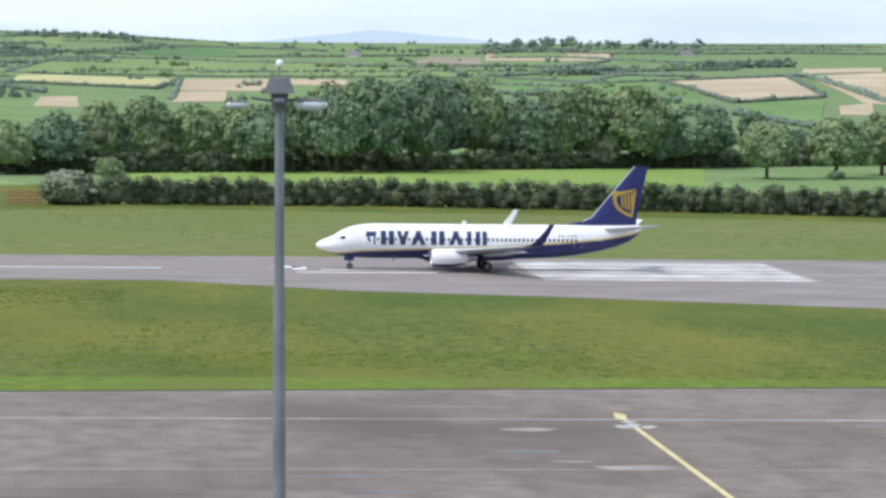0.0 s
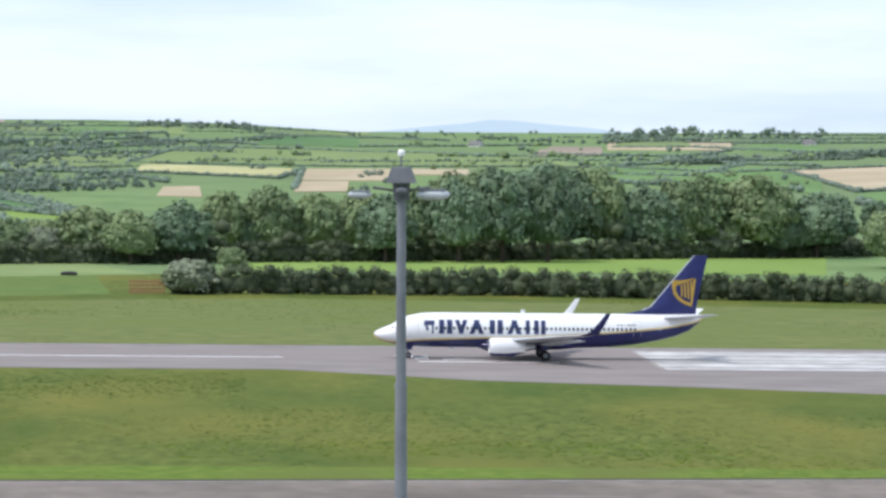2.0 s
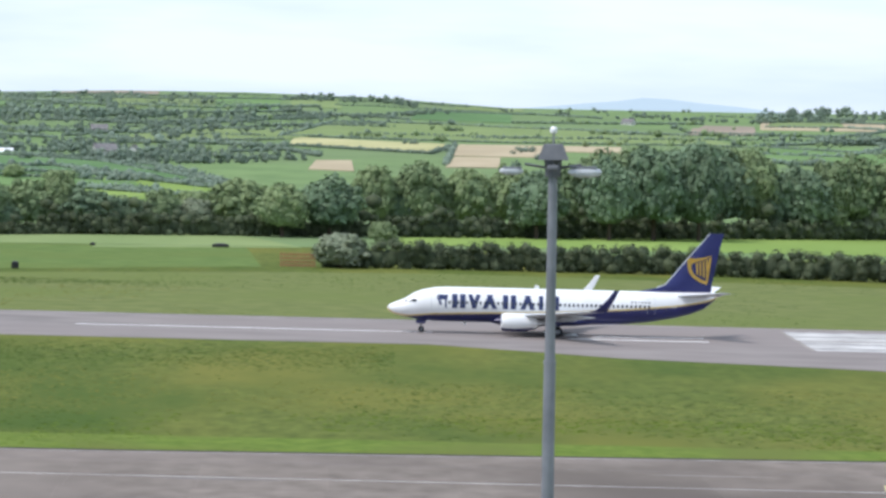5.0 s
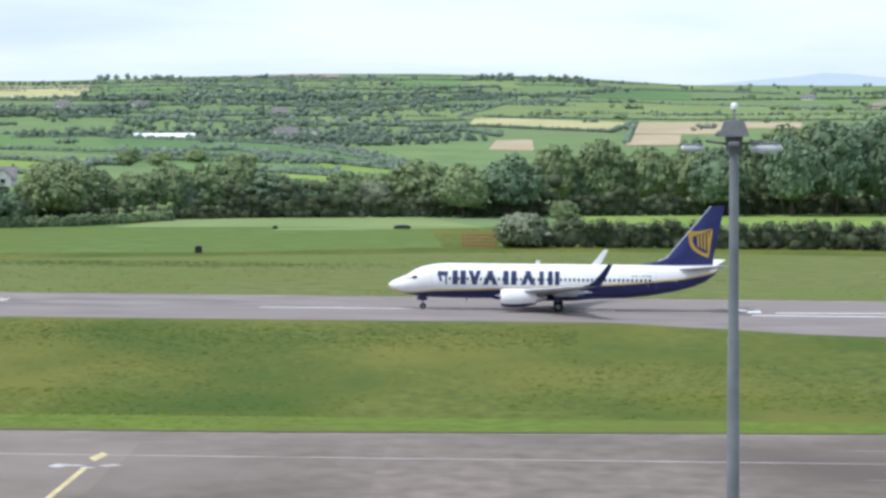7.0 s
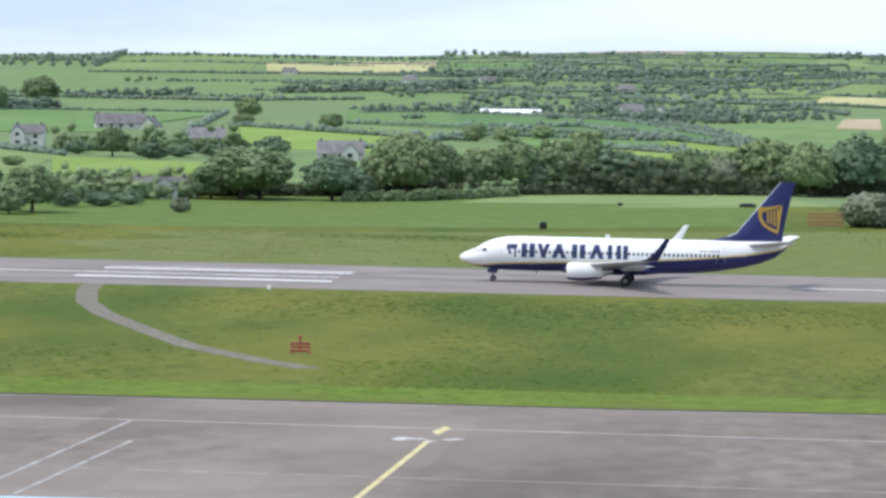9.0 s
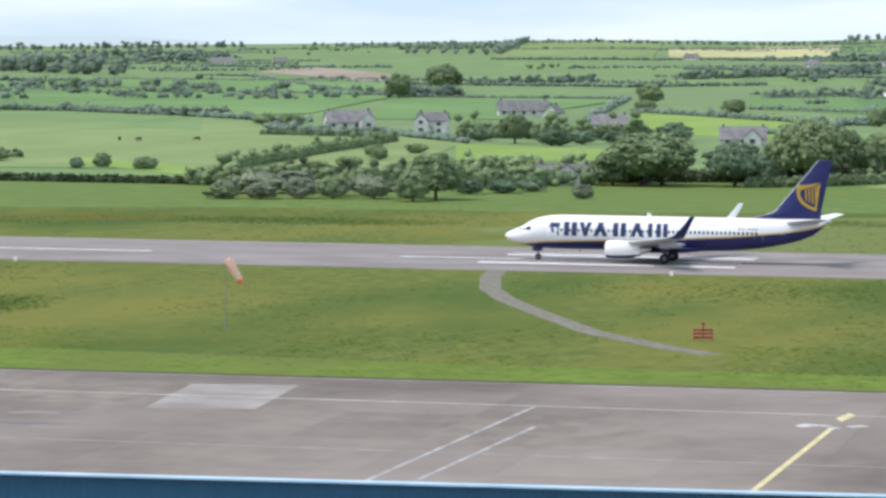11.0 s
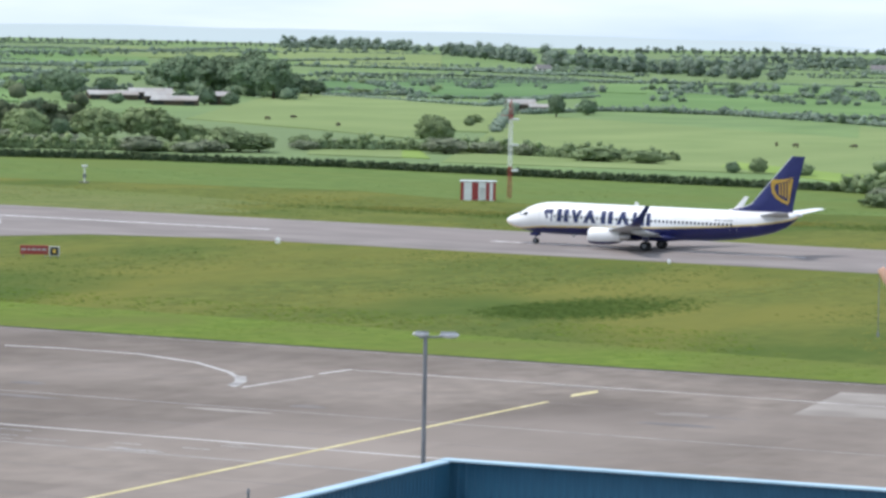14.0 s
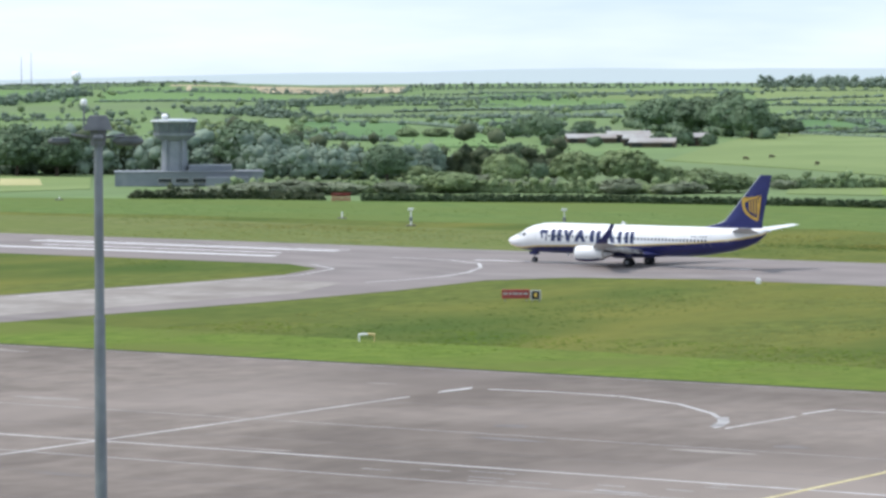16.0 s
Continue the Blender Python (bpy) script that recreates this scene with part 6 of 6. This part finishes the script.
def radome(x, y):
    t = thing("radar_station", facing(x, y), "white radar dome on a short tower", "radar")
    part("tower_frame", box(bmesh.new(), (5, 5, 5), (0, 0, 2.5), bevel=0.2), M["tower_grey"], t)
    rings = [[(4.8 * math.sin(q) * math.cos(a), 4.8 * math.sin(q) * math.sin(a), 8.6 - 4.8 * math.cos(q)) for a in [i * math.tau / 20 for i in range(20)]] for q in (0.05, 0.4, 0.8, 1.2, 1.6, 2.0, 2.4, 2.8, 3.1)]
    shade(part("dome", loft(rings), M["white_paint"], t, "white radar dome"))
    return t


radome(*polar(36.66, 3480))
for b in (37.35, 37.5):
    x, y = polar(b, 3500)
    t = thing("radio_mast", Matrix.Translation(spot(x, y)), "slender distant radio mast", "mast")
    bm = bmesh.new()
    rod(bm, (0, 0, 0), (0, 0, 31 - (b - 37.35) * 20), 0.35, 0.2, 5)
    part("pole", bm, M["steel"], t)


plant("dark", (-536, 1024, 5.5, 6.0), (-531, 1030, 6.2, 7.0), (-524, 1034, 4.6, 5.5), (-546, 1000, 4.0, 5.0), (-556, 990, 4.5, 6.0))


# ---------------------------------------------------------------- masts and lamps
def lamp_head(parent, x, z, length, side, y=0.0, mat="lens"):
    """A lamp with a bulging clear cover, reaching sideways."""
    prof = [(0.0, 0.05), (0.1, 0.11), (0.35, 0.165), (0.7, 0.16), (0.93, 0.10), (1.0, 0.03)]
    rings = [[(x + side * u * length, y + 0.8 * r * length * math.cos(a), z + r * length * math.sin(a)) for a in [i * math.tau / 14 for i in range(14)]] for u, r in prof]
    ob = shade(part("lamp_head", loft(rings), M[mat], parent, "clear bowl lamp head" if mat == "lens" else "slim lamp head in a dark backlit tone"), 60)
    bm = box(bmesh.new(), (length * 0.8, 0.24 * length, 0.05), (x + side * 0.45 * length, y, z + 0.15 * length), bevel=0.02)
    part("lamp_hood", bm, M["steel"], ob)
    bm = bmesh.new()
    for k in range(5):
        u = x + side * length * (0.2 + 0.15 * k)
        rod(bm, (u, y - 0.13 * length, z - 0.02), (u, y + 0.13 * length, z - 0.02), 0.012, seg=5)
    part("lamp_ribs", bm, M["steel_dark"], ob)
    return ob


def flood_mast(turn, r, top, beacon=0.0, dark=False):
    x, y = polar(turn, r)
    z0 = ground_z(x, y)
    h = top - z0
    t = thing("lamp_mast", Matrix.Translation((x, y, z0)) @ Matrix.Rotation(radians(turn), 4, "Z"), "tall grey steel apron lamp mast with lamp heads", "lamp mast", "apron lamp masts")
    part("upper_pole", rod(bmesh.new(), (0, 0, h - 7.0), (0, 0, h - 0.9), 0.155, 0.135, 16), M["steel"], t)
    part("lower_pole", rod(bmesh.new(), (0, 0, 0), (0, 0, h - 7.0), 0.24, 0.175, 16), M["steel"], t)
    part("joint_collar", rod(bmesh.new(), (0, 0, h - 7.06), (0, 0, h - 6.94), 0.19, seg=16), M["steel"], t)
    part("base_plate", box(bmesh.new(), (0.9, 0.9, 0.08), (0, 0, 0.04), bevel=0.02), M["steel"], t)
    part("hood", loft([[(q * sx, q * sy, z) for sx, sy in ((-1, -1), (1, -1), (1, 1), (-1, 1))] for q, z in ((0.46, h - 0.95), (0.44, h - 0.88), (0.30, h - 0.50), (0.26, h - 0.47))]), M["steel_dark"], t, "dark tapered top hood")
    part("head_frame", rod(bmesh.new(), (0, 0, h - 1.45), (0, 0, h - 0.92), 0.24, 0.28, 10), M["steel_dark"], t)
    part("spike", rod(bmesh.new(), (beacon, 0, h - 0.9), (beacon, 0, h - 0.14), 0.03, seg=8), M["steel"], t)
    part("beacon", loft([[(beacon + q * math.cos(a), q * math.sin(a), z) for a in [i * math.tau / 12 for i in range(12)]] for q, z in ((0.08, h - 0.16), (0.11, h - 0.12), (0.11, h - 0.02), (0.06, h + 0.05))]), M["white_paint"], t, "white obstruction beacon")
    for s in (-1, 1):
        bm = rod(bmesh.new(), (s * 0.2, 0, h - 1.18), (s * 0.85, 0, h - 1.08), 0.04, seg=8)
        part("arm", bm, M["steel_dark"], t)
        # On the dark mast the shade of backlit heads is put into their colour.
        lamp_head(t, 0.45 if s > 0 else -0.88, h - 1.30, 1.0 if s > 0 else 0.72, s, mat="steel_dark" if dark else "lens")
    for s in (-1, 1):
        part("arm", rod(bmesh.new(), (0, s * 0.2, h - 1.15), (0, s * 0.9, h - 1.1), 0.04, seg=8), M["steel_dark"], t)
        part("lamp_head", box(bmesh.new(), (0.34, 0.7, 0.16), (0, s * 1.0, h - 1.18), bevel=0.05), M["steel_dark"], t)
    return t


flood_mast(-2.73, 110, 25.85)
flood_mast(36.33, 118, 25.95, beacon=-0.45, dark=True)


def twin_lamp(turn, r, top):
    x, y = polar(turn, r)
    z0 = ground_z(x, y)
    h = top - z0
    t = thing("street_lamp", Matrix.Translation((x, y, z0)) @ Matrix.Rotation(radians(turn), 4, "Z"), "slim grey lamp post with two bowl heads", "street lamp")
    part("pole", rod(bmesh.new(), (0, 0, 0), (0, 0, h - 0.1), 0.14, 0.10, 14), M["steel"], t)
    part("crossarm", rod(bmesh.new(), (-0.3, 0, h - 0.12), (1.0, 0, h - 0.05), 0.05, seg=8), M["steel"], t)
    lamp_head(t, 0.18, h + 0.05, 0.80, -1)
    lamp_head(t, 0.68, h + 0.02, 0.95, 1)
    return t


twin_lamp(23.78, 178, 12.35)
x, y = polar(26.5, 125)
post = thing("roof_post", Matrix.Translation(spot(x, y)), "thin grey steel post beside the apron", "post")
part("pole", rod(bmesh.new(), (0, 0, 0), (0, 0, 10.6), 0.05, seg=8), M["steel"], post)
part("cap", rod(bmesh.new(), (0, 0, 10.6), (0, 0, 10.75), 0.07, 0.02, 8), M["steel"], post)


# ---------------------------------------------------------------- blue-clad building in front of the apron
def make_blue_building():
    b = thing("blue_building", label="large building with a blue ribbed steel parapet", category="building")
    x1, x2, y1, y2, z1, z2 = -40.1, -4.1, 22.0, 93.0, 13.55, 15.0
    part("wall", box(bmesh.new(), (x2 - x1, 0.3, z1 + 0.6), ((x1 + x2) / 2, y2 + 0.2, (z1 - 0.6) / 2)), M["blue_clad"], b)
    part("wall", box(bmesh.new(), (0.3, y2 - y1, z1 + 0.6), (x1 - 0.2, (y1 + y2) / 2, (z1 - 0.6) / 2)), M["blue_clad"], b)
    part("roof", box(bmesh.new(), (x2 - x1, y2 - y1, 0.4), ((x1 + x2) / 2, (y1 + y2) / 2, z1 - 0.2)), M["roof_felt"], b, "grey felted flat roof")
    part("parapet_core", box(bmesh.new(), (x2 - x1 + 0.5, 0.14, z2 - z1 + 0.3), ((x1 + x2) / 2, y2 + 0.12, (z1 + z2) / 2 - 0.15)), M["blue_clad"], b)
    part("parapet_core", box(bmesh.new(), (0.14, y2 - y1, z2 - z1 + 0.3), (x1 - 0.12, (y1 + y2) / 2, (z1 + z2) / 2 - 0.15)), M["blue_clad"], b)
    part("capping", box(bmesh.new(), (x2 - x1 + 0.7, 0.40, 0.07), ((x1 + x2) / 2, y2 + 0.1, z2 + 0.035), bevel=0.02), M["blue_cap"], b, "pale blue metal capping")
    part("capping", box(bmesh.new(), (0.40, y2 - y1 - 0.4, 0.07), (x1 - 0.1, (y1 + y2) / 2 - 0.2, z2 + 0.035), bevel=0.02), M["blue_cap"], b)
    # ribbed sheets on the inner faces
    rib = [(0, 0), (0.06, 0), (0.09, 0.018), (0.16, 0.018), (0.19, 0), (0.25, 0)]
    prof = [(k * 0.25 + u, -v) for k in range(4) for u, v in rib[:-1]] + [(1.0, 0)]
    verts = [(u, v, z) for z in (z1, z2) for u, v in prof]
    n = len(prof)
    faces = [(i, i + 1, i + 1 + n, i + n) for i in range(n - 1)]
    me = data_mesh("sheet", verts, faces, [M["blue_clad"]])
    for k in range(int(x2 - x1)):
        s = new("sheet", me)
        s.parent = b
        s.location = (x1 + k, y2 + 0.045, 0)
    for k in range(int(y2 - y1) - 1):
        s = new("sheet", me)
        s.parent = b
        s.matrix_basis = Matrix.Translation((x1 - 0.045, y1 + k, 0)) @ Matrix.Rotation(radians(90), 4, "Z")
    part("skylight", box(bmesh.new(), (2.4, 2.0, 1.3), (-33.2, 86.2, z1 + 0.65), bevel=0.12), M["lens"], b, "pale rooftop skylight box")
    part("roof_vent", box(bmesh.new(), (1.0, 0.9, 1.15), (-37.0, 87.5, z1 + 0.57), bevel=0.08), M["bark"], b, "brown rooftop vent")


make_blue_building()


# ---------------------------------------------------------------- small things of the airfield
def on_field(x, y, turn=None):
    return Matrix.Translation((x, y, SLOPE * x)) @ Matrix.Rotation(math.atan2(-x, y) if turn is None else radians(turn), 4, "Z")


def striped_hut(x, y):
    t = thing("equipment_hut", on_field(x, y), "red and white striped equipment hut on the grass", "hut")
    w, d, h = 5.4, 2.6, 2.85
    part("body", box(bmesh.new(), (w, d, h), (0, 0, h / 2), bevel=0.03), M["white_paint"], t)
    part("roof", box(bmesh.new(), (w + 0.3, d + 0.3, 0.2), (0, 0, h + 0.1), bevel=0.04), M["lens"], t, "pale flat roof")
    for u, ww in ((-2.45, 0.5), (-0.45, 1.0), (1.5, 0.55), (2.5, 0.4)):
        part("stripe", box(bmesh.new(), (ww, 0.03, h - 0.1), (u, -d / 2 - 0.02, h / 2)), M["red"], t, "red painted panel")
    part("side_stripe", box(bmesh.new(), (0.03, 1.0, h - 0.1), (w / 2 + 0.02, 0, h / 2)), M["red"], t)
    part("door", box(bmesh.new(), (0.9, 0.03, 2.0), (0.72, -d / 2 - 0.035, 1.0), bevel=0.01), M["render_white"], t)
    return t


striped_hut(-222.5, 524)


def lattice_mast(x, y, h):
    t = thing("antenna_mast", on_field(x, y), "red and white lattice antenna mast", "mast")
    n, r = 12, 0.32
    for k in range(n):
        z0, z1 = h * k / n, h * (k + 1) / n
        bm = bmesh.new()
        c = [(r * math.cos(a), r * math.sin(a)) for a in (0.5, 2.6, 4.7)]
        for i in range(3):
            a, b = c[i], c[(i + 1) % 3]
            rod(bm, (*a, z0), (*a, z1), 0.055, seg=6)
            rod(bm, (*a, z0), (*b, z1), 0.03, seg=4)
            rod(bm, (*a, z1), (*b, z1), 0.03, seg=4)
        red = k < 4 or k >= 10
        part("lattice_section", bm, M["red"] if red else M["white_paint"], t, "red section" if red else "white section")
    for z in (4.4, 8.4, 12.4):
        part("antenna", box(bmesh.new(), (1.1, 0.4, 0.35), (0.75, -0.1, z), bevel=0.08), M["white_paint"], t, "white antenna box")
    part("crossbar", rod(bmesh.new(), (-1.6, 0, 13.0), (0.4, 0, 13.0), 0.05, seg=6), M["red"], t)
    part("beacon", rod(bmesh.new(), (0, 0, h), (0, 0, h + 0.5), 0.09, seg=8), M["red"], t)
    return t


lattice_mast(-221.6, 534.5, 14.9)


def windsock(x, y):
    t = thing("windsock", on_field(x, y), "orange windsock drooping from a thin pole", "windsock")
    part("pole", rod(bmesh.new(), (0, 0, 0), (0, 0, 6.3), 0.04, 0.03, 8), M["steel"], t)
    part("foot", rod(bmesh.new(), (0, 0, 0), (0, 0, 0.5), 0.12, 0.1, 8), M["steel"], t)
    pts = [(0.12, 6.15, 0.28), (0.35, 5.75, 0.36), (0.62, 5.25, 0.37), (0.92, 4.75, 0.33), (1.18, 4.28, 0.29), (1.32, 4.02, 0.27)]
    rings = []
    for i, (u, z, r) in enumerate(pts):
        a0, a1 = pts[max(0, i - 1)], pts[min(len(pts) - 1, i + 1)]
        d = Vector((a1[0] - a0[0], 0, a1[1] - a0[1])).normalized()
        s = Vector((d.z, 0, -d.x))
        rings.append([Vector((u, 0, z)) + s * (r * 1.1 * math.cos(q)) + Vector((0, r * math.sin(q), 0)) for q in [k * math.tau / 14 for k in range(14)]])
    cloth = shade(part("sock", loft(rings[:5]), M["sock"], t, "faded orange cloth sock"), 60)
    shade(part("sock_end", loft(rings[4:]), M["sock_mouth"], cloth, "bright orange cloth end"), 60)
    return t


windsock(-95.5, 317)


def runway_sign(x, y):
    t = thing("runway_sign", on_field(x, y), "red runway holding sign on low legs", "sign")
    part("panel", box(bmesh.new(), (3.1, 0.25, 1.0), (0, 0, 0.8), bevel=0.03), M["red"], t, "red sign panel")
    for k, w in enumerate((0.5, 0.3, 0.55, 0.35, 0.5)):
        part("text_bar", box(bmesh.new(), (w, 0.02, 0.22), (-1.15 + 0.56 * k, -0.14, 0.85)), M["white_line"], t)
    for u in (-1.2, 1.2):
        part("leg", rod(bmesh.new(), (u, 0, 0), (u, 0, 0.35), 0.05, seg=8), M["steel"], t)
    s = thing("location_sign", on_field(x + 2.7, y - 0.3), "small black location sign with pale edge", "sign")
    part("panel", box(bmesh.new(), (1.2, 0.25, 1.05), (0, 0, 0.8), bevel=0.03), M["white_line"], s, "pale sign edge")
    part("face", box(bmesh.new(), (0.85, 0.02, 0.85), (0, -0.14, 0.8), bevel=0.005), M["black"], s, "black sign face")
    part("text_bar", box(bmesh.new(), (0.3, 0.02, 0.4), (0, -0.16, 0.8)), M["gold"], s)
    for u in (-0.4, 0.4):
        part("leg", rod(bmesh.new(), (u, 0, 0), (u, 0, 0.35), 0.05, seg=8), M["steel"], s)


runway_sign(-203.3, 354)


def red_trestle(x, y):
    t = thing("red_trestle", on_field(x, y), "red painted tubular trestle marker on the grass", "marker")
    for u in (-0.85, 0.85):
        part("leg", rod(bmesh.new(), (u, -0.35, 0), (u * 0.85, 0, 0.95), 0.06, seg=8), M["red"], t)
        part("leg", rod(bmesh.new(), (u, 0.35, 0), (u * 0.85, 0, 0.95), 0.06, seg=8), M["red"], t)
    for z in (0.28, 0.62, 0.93):
        part("rail", box(bmesh.new(), (1.75, 0.06, 0.2), (0, -0.12, z), bevel=0.02), M["red"], t)
    part("post", rod(bmesh.new(), (0, 0, 0.2), (0, 0, 1.45), 0.07, seg=8), M["red"], t)
    part("lamp", box(bmesh.new(), (0.35, 0.25, 0.22), (0, 0, 1.5), bevel=0.05), M["red"], t)
    return t


red_trestle(-52.1, 316.5)


def white_antenna(x, y, h, cap=True):
    t = thing("monitor_antenna", on_field(x, y), "white monitor antenna post on the grass", "antenna", "monitor antennas")
    part("post", rod(bmesh.new(), (0, 0, 0), (0, 0, h), 0.14, 0.10, 10), M["white_paint"], t)
    part("foot", box(bmesh.new(), (1.6, 1.2, 0.18), (0, 0, 0.09), bevel=0.03), M["stain"], t)
    if cap:
        part("head", box(bmesh.new(), (0.95, 0.5, 0.35), (0, 0, h), bevel=0.08), M["white_paint"], t)
        part("collar", box(bmesh.new(), (0.5, 0.4, 0.7), (0, 0, h * 0.42), bevel=0.05), M["steel"], t)
    return t


for x, y, h, cap in ((-310, 506, 2.7, True), (-334, 523, 1.2, False), (-289, 519, 2.7, True), (-421, 560, 0.6, False)):
    white_antenna(x, y, h, cap)


def edge_marker(x, y, s=0.62):
    t = thing("edge_marker", on_field(x, y), "white runway edge light marker in the grass", "marker", "runway edge markers")
    part("body", loft([[(q * s * sx, q * s * sy, z * s) for sx, sy in ((-1, -1), (1, -1), (1, 1), (-1, 1))] for q, z in ((0.5, 0), (0.48, 0.7), (0.36, 1.0))]), M["white_paint"], t)
    part("lens", rod(bmesh.new(), (0, 0, s), (0, 0, s + 0.14), 0.1, 0.06, 8), M["lens"], t)
    return t


for x, y in ((-195.5, 399), (-146.1, 401), (-69.5, 400.6)):
    edge_marker(x, y, 0.62 if y < 402 and x < -190 else 0.4)


def pipe_guard(x, y):
    t = thing("pipe_guard", on_field(x, y), "white and yellow bent pipe guard in the grass", "guard rail")
    part("leg", rod(bmesh.new(), (-0.72, 0, 0), (-0.72, 0, 0.62), 0.09, seg=10), M["white_paint"], t)
    part("rail", rod(bmesh.new(), (-0.78, 0, 0.66), (0.1, 0, 0.70), 0.11, seg=10), M["white_paint"], t)
    part("rail_end", rod(bmesh.new(), (0.1, 0, 0.70), (0.78, 0.1, 0.66), 0.11, seg=10), M["gold_line"], t)
    part("far_leg", rod(bmesh.new(), (0.72, 0.1, 0), (0.72, 0.1, 0.62), 0.07, seg=10), M["gold_line"], t)
    return t


pipe_guard(-185.7, 295)


def orange_barrier(x, y, w, h, mat):
    t = thing("mesh_barrier", on_field(x, y), "faded orange mesh barrier in front of the hedge", "barrier", "orange barriers")
    n = int(w / 0.45)
    for k in range(n + 1):
        u = -w / 2 + w * k / n
        part("upright", box(bmesh.new(), (0.14, 0.08, h), (u, 0, h / 2), bevel=0.02), mat, t)
    for z in (0.3, h * 0.35, h * 0.6, h * 0.85):
        part("rail", box(bmesh.new(), (w, 0.06, 0.16), (0, 0.05, z), bevel=0.02), mat, t)
    return t


orange_barrier(-12.3, 581, 5.4, 2.3, M["orange"])
orange_barrier(-374.5, 586, 3.4, 1.7, M["red"])
for x, y, w, h in ((-54.1, 553.7, 1.1, 1.0), (-49.4, 643.5, 0.9, 0.5), (-27.4, 649.4, 3.0, 0.6)):
    t = thing("black_cabinet" if w < 2 else "silage_heap", on_field(x, y), "small black cabinet standing on the grass" if w < 2 else "low dark covered heap on the grass", "cabinet" if w < 2 else "heap")
    part("body", box(bmesh.new(), (w, 0.8, h), (0, 0, h / 2), bevel=0.12 if w < 2 else 0.25), M["black"], t)
    part("lid", box(bmesh.new(), (w * 0.6, 0.5, 0.14), (0, 0, h + 0.05), bevel=0.04), M["steel_dark"], t)


def cow(x, y, turn, mat):
    t = thing("cow", Matrix.Translation(spot(x, y, 0.1)) @ Matrix.Rotation(radians(turn), 4, "Z") @ Matrix.Scale(0.8, 4), "grazing cow in a green field", "cow", "grazing cattle")
    rings = [[(u, 0.33 * r * math.cos(a), 1.0 + 0.40 * r * math.sin(a)) for a in [i * math.tau / 10 for i in range(10)]] for u, r in ((-0.95, 0.3), (-0.8, 0.85), (-0.2, 1.0), (0.5, 0.95), (0.85, 0.6), (1.0, 0.3))]
    shade(part("body", loft(rings), mat, t))
    part("head", box(bmesh.new(), (0.5, 0.26, 0.3), (1.25, 0, 0.75), Matrix.Rotation(0.7, 4, "Y"), 0.06), mat, t)
    for u in (-0.7, 0.65):
        for s in (-0.2, 0.2):
            part("leg", rod(bmesh.new(), (u, s, 0), (u, s, 0.8), 0.07, 0.1, 6), mat, t)


for k, (b, r) in enumerate(((26.3, 985), (25.9, 1005), (25.2, 940), (18.4, 880), (18.1, 875), (17.2, 880))):
    cow(*polar(b, r), 40 * k, M["bark"])


# ---------------------------------------------------------------- what moves
RUN_T = [0.0, 1.5, 3.5, 4.2, 7.0, 8.2, 10.3, 11.0, 12.5, 14.5, 16.0]
RUN_X = [24.37, 18.93, 10.79, 7.0, -19.53, -37.36, -77.41, -93.51, -131.85, -192.38, -244.76]


def nose_x(t):
    """Where the airliner's nose is along the runway: a smooth curve through the keyed places."""
    i = min(max(int(np.searchsorted(RUN_T, t)) - 1, 0), len(RUN_T) - 2)
    slope = np.gradient(RUN_X, RUN_T)
    h = RUN_T[i + 1] - RUN_T[i]
    u = (t - RUN_T[i]) / h
    return ((2 * u**3 - 3 * u**2 + 1) * RUN_X[i] + (u**3 - 2 * u**2 + u) * h * slope[i]
            + (-2 * u**3 + 3 * u**2) * RUN_X[i + 1] + (u**3 - u**2) * h * slope[i + 1])


def motions():
    tilt = math.degrees(math.atan(-SLOPE))
    times = [0.25 * k for k in range(65)]
    walk(airliner, [(t, pose(nose_x(t), RUNWAY_Y, SLOPE * nose_x(t) + 0.035, 0, tilt, 0)) for t in times])
    for ob, x, y, r in WHEELS:
        turn, last, rows = 0.0, nose_x(0), []
        for k in range(481):
            now = nose_x(k / 30)
            turn -= min(math.degrees((last - now) / r), 80.0)
            last = now
            rows.append((k / 30, pose(x, y, r, 0, turn, 0)))
        walk(ob, rows)


motions()
